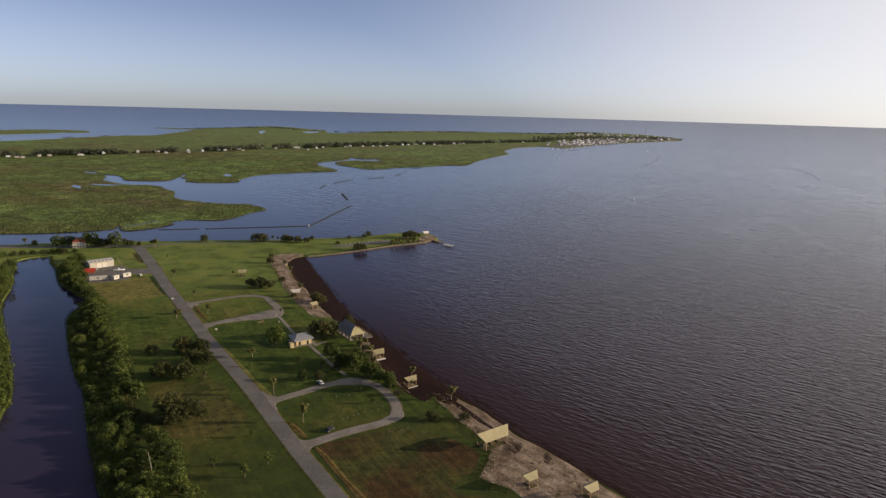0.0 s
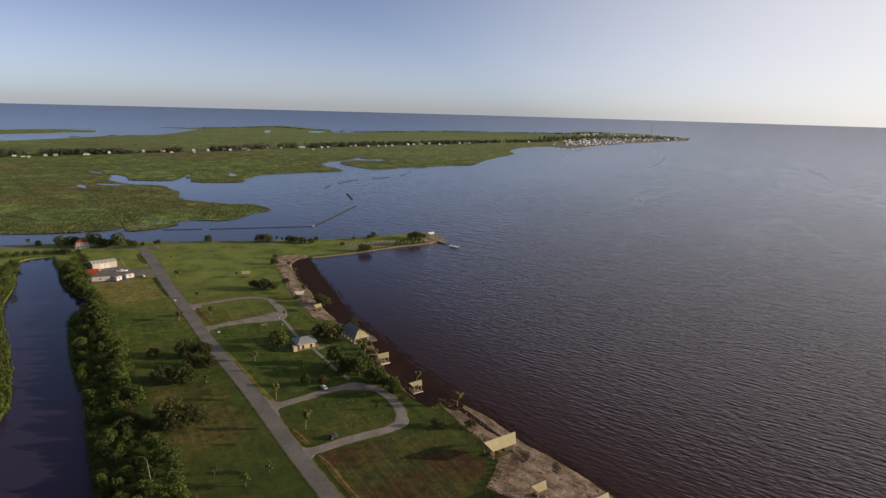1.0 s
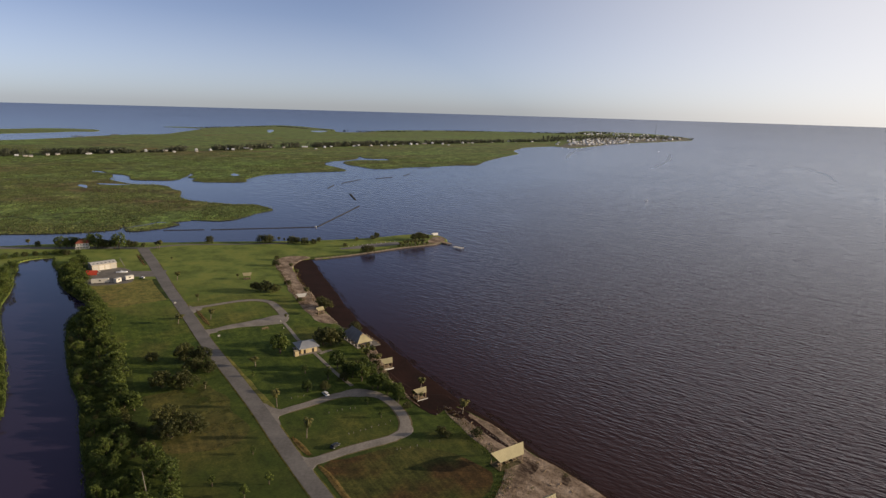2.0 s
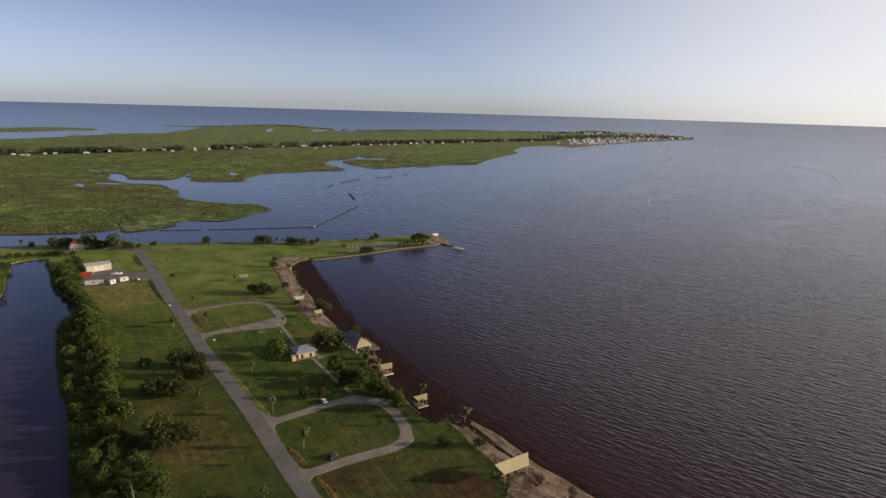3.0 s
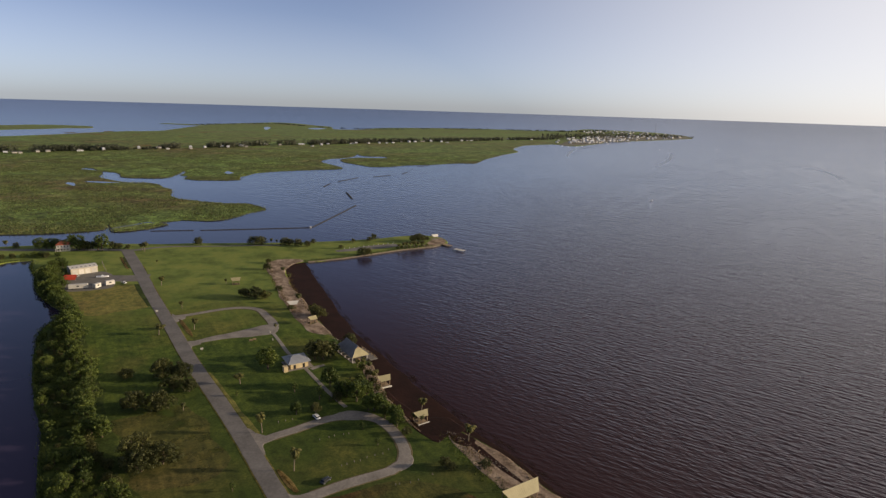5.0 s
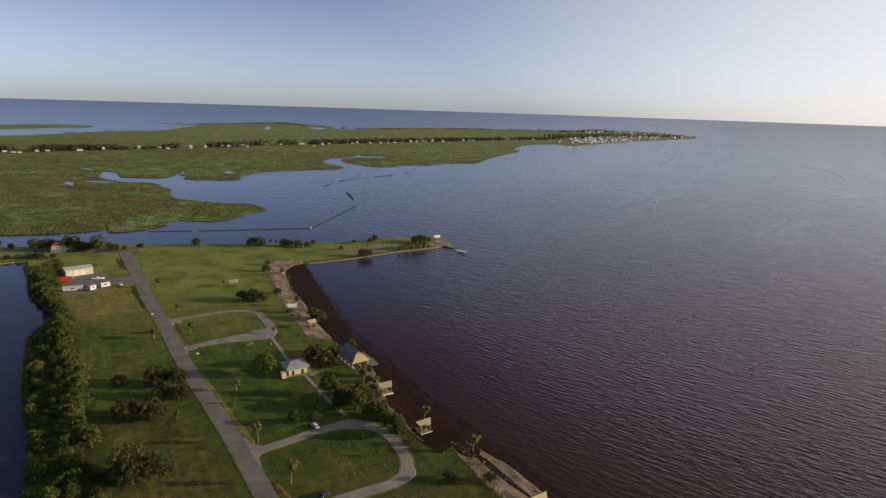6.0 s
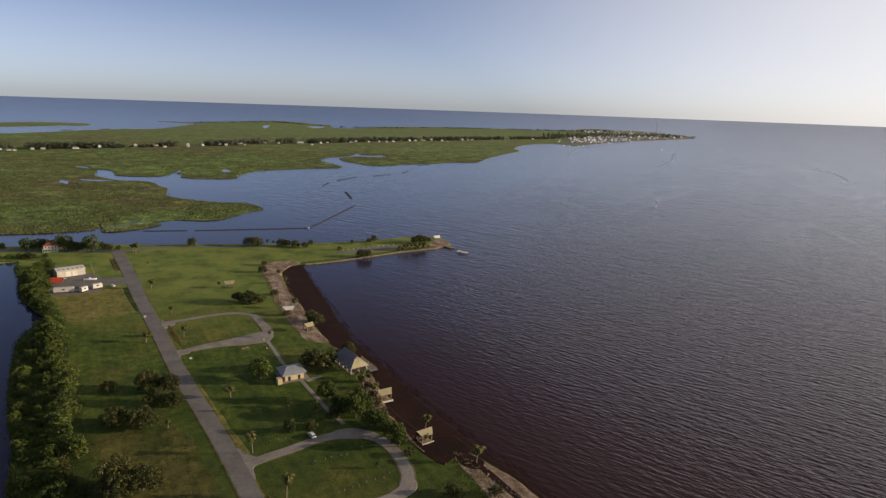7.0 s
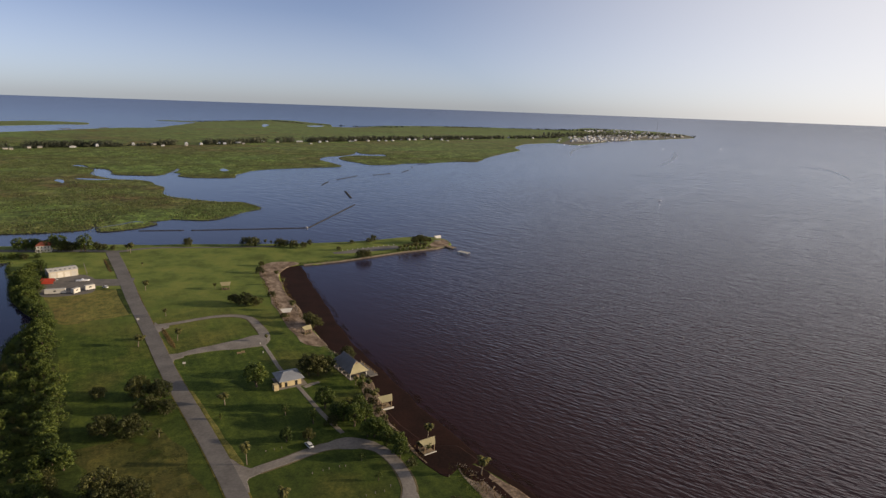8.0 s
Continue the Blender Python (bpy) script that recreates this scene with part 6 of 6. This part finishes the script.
def make_house(name, label, w, d, h, stilt, wall, roof, hip):
    root = tagged(new(name), label, "house")
    part("wall", boxed(-w / 2, -d / 2, stilt, w / 2, d / 2, stilt + h), wall, root)
    if hip:
        a, b, r = w / 2 + 0.6, d / 2 + 0.6, max(0.3, w / 2 - d / 2)
        bm = bmesh.new()
        for c in ([(-a, -b, 0), (a, -b, 0), (r, 0, d * 0.3), (-r, 0, d * 0.3)], [(a, b, 0), (-a, b, 0), (-r, 0, d * 0.3), (r, 0, d * 0.3)],
                  [(a, -b, 0), (a, b, 0), (r, 0, d * 0.3)], [(-a, b, 0), (-a, -b, 0), (-r, 0, d * 0.3)]):
            bm.faces.new([bm.verts.new((x, y, z + stilt + h + 0.02)) for x, y, z in c])
        part("roof", bm, roof, root)
    else:
        bm = bmesh.new()
        for s in (-1, 1):
            slab(bm, [(-w / 2 - 0.5, s * (d / 2 + 0.6), stilt + h - 0.1), (w / 2 + 0.5, s * (d / 2 + 0.6), stilt + h - 0.1), (w / 2 + 0.5, 0, stilt + h + d * 0.3), (-w / 2 - 0.5, 0, stilt + h + d * 0.3)], 0.15)
        part("roof", bm, roof, root)
        for s in (-1, 1):
            bm = bmesh.new()
            bm.faces.new([bm.verts.new(p) for p in ((s * w / 2, -d / 2, stilt + h), (s * w / 2, d / 2, stilt + h), (s * w / 2, 0, stilt + h + d * 0.29))])
            part("gable", bm, wall, root)
    for x in (-w * 0.3, 0, w * 0.3):
        part("window", boxed(x - 0.7, -d / 2 - 0.05, stilt + 0.9, x + 0.7, -d / 2 - 0.004, stilt + 2.1), M_DARK, root)
    if stilt > 0.5:
        for x in (-w / 2 + 0.3, 0, w / 2 - 0.3):
            for y in (-d / 2 + 0.3, d / 2 - 0.3):
                part("stilt", boxed(x - 0.2, y - 0.2, -0.3, x + 0.2, y + 0.2, stilt), M_WOOD, root)
    return root


# white siding of far houses, cooled by haze put into the colour
M_HAZEWALL = surface("hazed_white_siding", (0.5, 0.52, 0.56), (0.68, 0.7, 0.74), 0.2, 2, 0.7, bump=0.1, vary=0.35)
HOUSES = [
    make_house("house", "white raised marsh house with pale gable roof", 13, 8, 3.2, 2.6, M_HAZEWALL, M_HAZEWALL, False),
    make_house("house", "white low marsh house with grey hip roof", 14, 9, 3.4, 0.4, M_HAZEWALL, M_ROOF_GREY, True),
    make_house("house", "cream raised marsh house with grey gable roof", 12, 8, 3.4, 2.8, M_WHITE, M_ROOF_GREY, False),
    make_house("house", "white two-storey raised house with pale hip roof", 11, 9, 5.6, 2.6, M_HAZEWALL, M_HAZEWALL, True),
]


def settle(spots, group, seed, turn, wide):
    r = random.Random(seed)
    for x, y, w in spots:
        src = HOUSES[r.choice((0, 0, 1, 2, 3))]
        y += r.uniform(-10, 40) if wide else 0
        k = min(max(w / 20, 0.5), 1.2) if wide else r.uniform(0.5, 1.15)
        m = pose(x, y, 0.6 + lift(x, y), 0, 0, turn + r.uniform(-12, 12) + (90 if r.random() < 0.25 and not wide else 0)) @ Matrix.Diagonal((k, r.uniform(0.75, 1.0), r.uniform(0.5, 0.75) if wide else r.uniform(0.6, 1.0), 1))
        if "used" not in src:
            src["used"] = 1
            src.matrix_basis = m
            ob = src
        else:
            s = src.scale.copy()
            ob = copy_thing(src, m @ Matrix.Diagonal((1 / s.x, 1 / s.y, 1 / s.z, 1)))
        ob["group"] = group


settle([(-885.1, 1214.3, 4.8), (-867, 1220.6, 13.5), (-850.6, 1226.4, 9.8), (-843.8, 1243.4, 5.9), (-835.8, 1261.3, 13.1), (-799.5, 1338.7, 17.4), (-777, 1347.2, 11), (-766.3, 1368.5, 9), (-721.9, 1403.4, 10.5), (-687.6, 1435.2, 16.9), (-665.1, 1444, 9.8), (-634.4, 1475.3, 12.6), (-619.1, 1481.4, 7.6), (-603.5, 1507.6, 10.4), (-599.2, 1550.9, 12.1), (-580.5, 1558.6, 13.6), (-561.7, 1566.4, 6.8), (-545.4, 1595.1, 19.7), (-523.5, 1582.2, 5.6), (-505.5, 1658, 11.8)], "houses along the marsh road", 91, 35, True)
settle([(-468.6, 1673.9, 10.5), (-422.4, 1718.5, 25.1), (-384.1, 1710.3, 7.8), (-367.2, 1742.5, 9.7), (-360.2, 1771.4, 9.8), (-301.5, 1851.9, 21), (-289.5, 1829.7, 8.6), (-258.6, 1900.3, 10.9), (-225.5, 1886.6, 7.3), (-205.3, 1925, 7.5), (-190.1, 1932.1, 11.3), (-166.9, 1973.2, 9.7), (-142.3, 1984.7, 9.8), (-124.7, 2024.7, 14.1), (-101.1, 2035.9, 24.4), (-75.4, 2048.2, 12.3), (-40, 2065.1, 8.3), (-21.1, 2074.2, 10.5), (-0.3, 2188.2, 13.5), (27.6, 2166.1, 8.9), (47.7, 2176, 11.3), (62.9, 2219.8, 13.9)], "houses along the marsh road", 92, 30, True)
settle([(94.1, 2235.5, 14.1), (136.5, 2294.9, 9.8), (167.7, 2350.5, 15.2), (208.3, 2371.6, 12.9), (235.8, 2385.8, 10.4), (261.3, 2399, 10.5), (301.2, 2419.7, 13.4), (331, 2477.7, 11.1), (367.9, 2497.2, 11.2)], "houses along the marsh road", 93, 30, True)
M_VILLAGE = surface("shell_and_grass", (0.07, 0.08, 0.035), (0.19, 0.165, 0.13), 0.03, 0.15, 0.95, bump=0.2)
TOWN = [(358.7, 2260.8), (445.5, 2302.2), (621.9, 2505.5), (786.4, 2676.8), (942.9, 2855.8), (1149.7, 3076), (1161.6, 3253.2), (1084.1, 3384.7), (906.4, 3299.9), (668.7, 2915.9), (453.1, 2593.2)]
TOWN_BACK = [(628.5, 3266.7), (758.6, 3528.5), (862.4, 3627.8), (1013.2, 3574.4), (1139.7, 3460.8), (1202.3, 3325.9), (1077.5, 3269.1), (941.8, 3318.4), (749.8, 3274.6)]
TOWN_FRONT = [(404, 2246.8), (456.3, 2250.3), (540.2, 2347.4), (649.3, 2478), (771, 2623.8), (715.2, 2639.9), (575.4, 2502.9), (461.2, 2385.3)]
sheet("ground_village", rough_outline([(369.4, 2162.9), (417, 2152), (503.1, 2275.6), (612.8, 2468.1), (748.8, 2630.2), (931, 2819.4), (1101.5, 3004.9), (1169.3, 3098.2), (1220.9, 3301.6), (1175.7, 3473.9), (1032.5, 3527.8), (801.1, 3239.5), (583.1, 2761), (453.2, 2461.8)], 20, 6), 0.75, 0.4, 4, M_VILLAGE, "patchy grass and shell ground of the far village", "ground")
settle([(x, y, 0) for x, y in scatter(TOWN_FRONT, 50, 14, 98)], "houses of the far village", 99, 25, False)
settle([(x, y, 0) for x, y in scatter(TOWN, 125, 17, 94)], "houses of the far village", 95, 25, False)
settle([(x, y, 0) for x, y in scatter(TOWN_BACK, 50, 24, 96)], "houses of the far village", 97, 25, False)

# mast, sheds and moored boats of the village
mast_x, mast_y, mast_h = 1085.6, 3379.9, 66.4
root = tagged(new("radio_mast"), "thin grey lattice radio mast in the far village", "mast")
root.matrix_basis = pose(mast_x, mast_y, 0.6 + lift(mast_x, mast_y))
for a in range(3):
    bm = bmesh.new()
    tube(bm, (1.5 * math.cos(a * 2.094), 1.5 * math.sin(a * 2.094), 0), (0.4 * math.cos(a * 2.094), 0.4 * math.sin(a * 2.094), mast_h), 0.3, 0.2, 5)
    part("leg", bm, M_ROOF_GREY, root)
for k in range(8):
    part("brace", boxed(-1, -0.15, mast_h * (k + 0.5) / 8, 1, 0.15, mast_h * (k + 0.5) / 8 + 0.3), M_ROOF_GREY, root)
for x, y in [(365.6, 2105.8), (380.7, 2081.8), (412, 2095.5), (437.9, 2137.7), (474.6, 2219.3), (510.2, 2269.9), (576.4, 2336.4), (704.8, 2514.4), (676.5, 2061.4), (916.6, 2188.8)]:
    boat(x, y, 40, 8, -0.25, "moored white work boat off the far village")

# ---- breakwaters ----


def breakwater(a, b, width, height, seed):
    """One long low bank of dumped rock, knobbly along its crest."""
    r = random.Random(seed)
    bm = bmesh.new()
    d = math.dist(a, b)
    ux, uy = (b[0] - a[0]) / d, (b[1] - a[1]) / d
    n = max(4, int(d / 0.9))
    rings = []
    for i in range(n + 1):
        t = d * i / n
        x, y = a[0] + ux * t, a[1] + uy * t
        end = 0.3 if i in (0, n) else 1.0
        ring = []
        for k, z in ((-1.6, -0.6), (-0.9, 0.35), (-0.2, 1.0), (0.4, 0.9), (1.0, 0.3), (1.6, -0.6)):
            q, f = width * k * r.uniform(0.75, 1.25) * end, r.uniform(-0.3, 0.3)
            ring.append(bm.verts.new((x - uy * q + ux * f, y + ux * q + uy * f, height * (z * r.uniform(0.7, 1.25) if z > 0 else z) * (end if z > 0 else 1))))
        rings.append(ring)
    for p, q in zip(rings, rings[1:]):
        for k in range(5):
            bm.faces.new((p[k], p[k + 1], q[k + 1], q[k]))
    bm.faces.new(rings[0])
    bm.faces.new(rings[-1][::-1])
    bmesh.ops.recalc_face_normals(bm, faces=bm.faces)
    return tagged(mesh_object("breakwater", bm, M_ROCK), "low dark rock breakwater in the shallow water", "breakwater", "breakwaters")


for k, (a, b) in enumerate(([(-136.8, 611.5), (-115.8, 750.7)], [(-145.3, 854.5), (-128.1, 797.1)], [(-186.3, 902.4), (-185.1, 944.3)], [(-178, 968.2), (-155.7, 1030)], [(-133.5, 1044.1), (-107.7, 1077.5)], [(-90.6, 1100.7), (-82.4, 1142.5)],
                            [(-80.1, 1185.8), (-77.5, 1197.6)], [(-273.9, 570.9), (-238.5, 580.2)], [(-232.8, 581), (-138.7, 609.7)], [(43.8, 1497.9), (64.1, 1522.1)], [(-72.6, 1245.8), (-50.6, 1270.8)])):
    breakwater(a, b, 0.9 if k != 1 else 1.4, 0.5, 100 + k)
mx, my = -138.1, 609.8
ob = mesh_object("marker", boxed(-0.8, -0.8, -1, 0.8, 0.8, 1.1), M_WHITE)
ob.matrix_basis = pose(mx, my, 0)
tagged(ob, "white channel marker at the breakwater's end", "marker")

# ---- wakes and debris ----
# blue of distance haze put into the foam colour
M_FOAM = surface("wake_foam", (0.26, 0.34, 0.48), (0.36, 0.45, 0.6), 0.05, 0.4, 0.9, bump=0.1, spec=0.3)
for line, w in (([(672.4, 1953.8), (622.3, 1795.7), (550.5, 1615), (503.7, 1516.5), (448.7, 1411.1)], 5.0), ([(821.3, 1550.9), (848.1, 1513.6), (840.9, 1428.2), (804.2, 1332.2), (765.2, 1246.4)], 3.0),
                ([(293.5, 1619.3), (333.5, 1799.6), (391.9, 1972.2), (462.2, 2087.1)], 5.0), ([(382.1, 1968.1), (434.5, 2045.9), (491.1, 2130)], 3.5)):
    ribbon("wake", line, [w * 0.3, w * 1.6, w * 1.6, w * 0.3], 0.12, M_FOAM, "pale curved wake on the bay", "wake")


def driftwood(x, y, deg, ln):
    bm = bmesh.new()
    tube(bm, (0, 0, 0.08), (ln * 0.6, 0.1, 0.12), 0.14, 0.11, 7)
    tube(bm, (ln * 0.6, 0.1, 0.12), (ln, -0.15, 0.2), 0.11, 0.05, 7)
    tube(bm, (ln * 0.5, 0.1, 0.12), (ln * 0.65, 0.7, 0.5), 0.06, 0.03, 5)
    ob = mesh_object("driftwood", bm, M_WOOD)
    ob.matrix_basis = pose(x, y, 0.84, 0, 0, deg)
    tagged(ob, "bleached driftwood log on the sand", "driftwood", "driftwood on the beach")


rd = random.Random(33)
for x, y in scatter(BEACH_SOUTH[:9] + BEACH_SOUTH[19:], 26, 3, 34) + scatter([(-126.2, 447.4), (-118.6, 434.9), (-105.5, 402.9), (-92.5, 377.7), (-81.9, 355.2), (-71.7, 339.2), (-75, 338.9), (-85.3, 354.9), (-98.5, 379.7), (-110.8, 402.4)], 16, 3, 35):
    driftwood(x, y, rd.uniform(0, 360), rd.uniform(0.8, 2.6))


def shore_rocks(name, line, count, seed, label):
    r = random.Random(seed)
    pts = spline(line, 1.5)
    bm = bmesh.new()
    for _ in range(count):
        a = pts[r.randrange(len(pts))]
        x, y, q = a[0] + r.gauss(0, 0.7), a[1] + r.gauss(0, 0.7), r.uniform(0.08, 0.24)
        vs = [bm.verts.new((x + q * px * r.uniform(0.7, 1.2), y + q * py * r.uniform(0.7, 1.2), 0.75 + q * pz * r.uniform(0.6, 1.1))) for px, py, pz in
              ((-1, -1, -0.4), (1, -1, -0.4), (1, 1, -0.4), (-1, 1, -0.4), (-0.7, -0.6, 0.8), (0.6, -0.7, 0.8), (0.7, 0.6, 0.8), (-0.6, 0.7, 0.8))]
        for f in ((4, 5, 6, 7), (0, 1, 5, 4), (1, 2, 6, 5), (2, 3, 7, 6), (3, 0, 4, 7)):
            bm.faces.new([vs[i] for i in f])
    tagged(mesh_object(name, bm, M_RUBBLE), label, "rubble", kind="stuff")


M_SEAWALL = surface("stained_concrete", (0.1, 0.085, 0.065), (0.22, 0.185, 0.14), 0.8, 5, 0.95, bump=0.4)
M_RUBBLE = surface("pale_rubble", (0.16, 0.13, 0.1), (0.36, 0.31, 0.25), 0.8, 5, 0.95, bump=0.4)
shore_rocks("rubble", [(-2.2, 240.1), (2, 237.7), (7.8, 228.5), (14.5, 221.3), (20.3, 214.5), (24.8, 210.5)], 320, 36, "pale broken rubble along the beach edge")
shore_rocks("rubble", [(-113.9, 482), (-103.3, 482.3), (-86.9, 494.3), (-65.5, 511.8), (-42.6, 530.5), (-17.8, 545.6), (-8.7, 558)], 160, 37, "pale rubble edging the spit")
shore_rocks("rubble", [(-76.8, 355.7), (-70.2, 343.4), (-64.4, 333.8), (-58.8, 324.7)], 120, 38, "pale broken rubble along the beach edge")

# ---- posts, signs, poles ----


def post_things(name, label, category, group, spots, r, h, mat):
    me = None
    for x, y in spots:
        if me is None:
            bm = bmesh.new()
            tube(bm, (0, 0, -0.05), (0, 0, h), r, r * 0.9, 8)
            ob = mesh_object(name, bm, mat)
            me = ob.data
        else:
            ob = new(name, me)
        ob.matrix_basis = pose(x, y, 0.8)
        tagged(ob, label, category, group)


post_things("bollard", "short white-topped wooden bollard on the lawn", "bollard", "bollards round the loop drive",
            [(-65.8, 243.2), (-63.4, 244.5), (-61.2, 245.7), (-47.9, 232.1), (-44.9, 233.8), (-43.2, 235), (-40.1, 236.2), (-38.3, 236.8), (-37.3, 216.6), (-35.7, 217.6), (-33.5, 219.3), (-31.6, 220.1), (-29.6, 222.1), (-27.1, 223.6), (-24.5, 224.7), (-22.9, 227.4), (-18.5, 207.4), (-17.3, 207.9), (-13.9, 208.9), (-11.5, 210.4), (-7.1, 213.7), (-5.1, 233.7)], 0.11, 0.6, M_CONCRETE)
post_things("kerb_post", "short white kerb post beside the spit road", "post", "kerb posts on the spit",
            [(-90.1, 524.4), (-86.5, 527), (-82.9, 529.5), (-79.3, 532.1), (-75.5, 534.5), (-71.8, 537.4), (-68.1, 540.3), (-64.3, 542.7), (-60.4, 545.4), (-56.6, 548.2), (-52.6, 550.7)], 0.25, 0.8, M_WHITE)
bulk = tagged(new("seawall"), "pale weathered concrete seawall along the spit", "seawall")
wall_pts = spline([(-109.7, 479.6), (-86.8, 493.3), (-65.4, 510.7), (-42.5, 529.3), (-17.8, 544.4), (-8.2, 555.6)], 12)
for (ax, ay), (bx, by) in zip(wall_pts, wall_pts[1:]):
    ob = part("panel", boxed(0.02, -0.16, -0.6, math.dist((ax, ay), (bx, by)) - 0.02, 0.16, 1.0), M_SEAWALL, bulk)
    ob.matrix_basis = pose(ax, ay, 0, 0, 0, math.degrees(math.atan2(by - ay, bx - ax)))
pole_x, pole_y, pole_h = -92.2, 175.4, 9.2
root = tagged(new("utility_pole"), "leaning bare wooden pole in the thicket", "pole")
root.matrix_basis = pose(pole_x, pole_y, 0.8, 0, -6, 0)
bm = bmesh.new()
tube(bm, (0, 0, -0.2), (0, 0, pole_h), 0.17, 0.11, 8)
part("shaft", bm, M_CONCRETE, root)


def sign(x, y, deg, mat, label):
    root = tagged(new("sign"), label, "sign", "roadside signs")
    root.matrix_basis = pose(x, y, 0.8, 0, 0, deg)
    bm = bmesh.new()
    tube(bm, (0, 0, -0.1), (0, 0, 2.2), 0.05, 0.05, 6)
    part("post", bm, M_WOOD, root)
    part("board", boxed(-0.6, -0.09, 1.2, 0.6, -0.05, 2.1), mat, root)


for x, y in [(-101.3, 320.5), (-99.9, 322.0)]:
    bench = tagged(new("bench"), "pale weathered wooden bench on the lawn", "bench", "benches on the lawn")
    bench.matrix_basis = pose(x, y, 0.82, 0, 0, 25)
    part("seat", boxed(-0.8, -0.22, 0.42, 0.8, 0.22, 0.48), M_WOOD, bench)
    part("backrest", boxed(-0.8, 0.2, 0.62, 0.8, 0.26, 1.05), M_WOOD, bench)
    for s in (-1, 1):
        part("leg", boxed(s * 0.7 - 0.06, -0.2, -0.03, s * 0.7 + 0.06, 0.26, 0.42), M_WOOD, bench)
        part("back_post", boxed(s * 0.7 - 0.05, 0.26, -0.03, s * 0.7 + 0.05, 0.34, 1.1), M_WOOD, bench)
post_things("marker_post", "short white marker post beside the loop drive", "post", "white marker posts", [(-95.5, 333.1), (-91.1, 323.2)], 0.22, 0.9, M_WHITE)


def fence(a, b, label):
    """Wire fence: round posts with a top rail and two wires."""
    root = tagged(new("fence"), label, "fence", "yard fences")
    d = math.dist(a, b)
    root.matrix_basis = pose(a[0], a[1], 0.82, 0, 0, math.degrees(math.atan2(b[1] - a[1], b[0] - a[0])))
    n = max(2, round(d / 3))
    for i in range(n + 1):
        bm = bmesh.new()
        tube(bm, (d * i / n, 0, -0.1), (d * i / n, 0, 1.9), 0.07, 0.07, 6)
        part("post", bm, M_CONCRETE, root)
    for z, r in ((1.82, 0.05), (1.1, 0.02), (0.4, 0.02)):
        bm = bmesh.new()
        tube(bm, (0, 0, z), (d, 0, z), r, r, 5)
        part("rail" if z > 1.5 else "wire", bm, M_CONCRETE, root)


fence((-253.1, 456.6), (-236.4, 432.4), "pale wire fence beside the storage yard")
fence((-268.7, 428.3), (-243.0, 395.2), "pale wire fence along the back of the storage yard")
sign(-165.1, 355.6, 20, M_WHITE, "white roadside sign on a post")
sign(-17.9, 239.1, 30, M_CREAM, "yellow roadside sign on a post")
sign(-119.8, 305.7, 20, M_WHITE, "white roadside sign on a post")
for k, (x, y) in enumerate([(116.7, 363.8), (131.6, 338.4), (160.2, 300.3), (179.6, 271.7), (192.9, 255.7), (143, 321.1), (99.5, 380.7), (85.3, 408.3), (72.4, 425.2), (238.1, 490.8), (328.1, 590.3), (280.2, 415.2), (127, 478.5)]):
    bm = bmesh.new()
    tube(bm, (0, 0, -0.8), (0.1, 0, 1.5), 0.14, 0.1, 7)
    ob = mesh_object("stake", bm, M_BARK)
    ob.matrix_basis = pose(x, y, 0)
    tagged(ob, "dark wooden stake standing in the bay", "stake", "stakes in the bay")
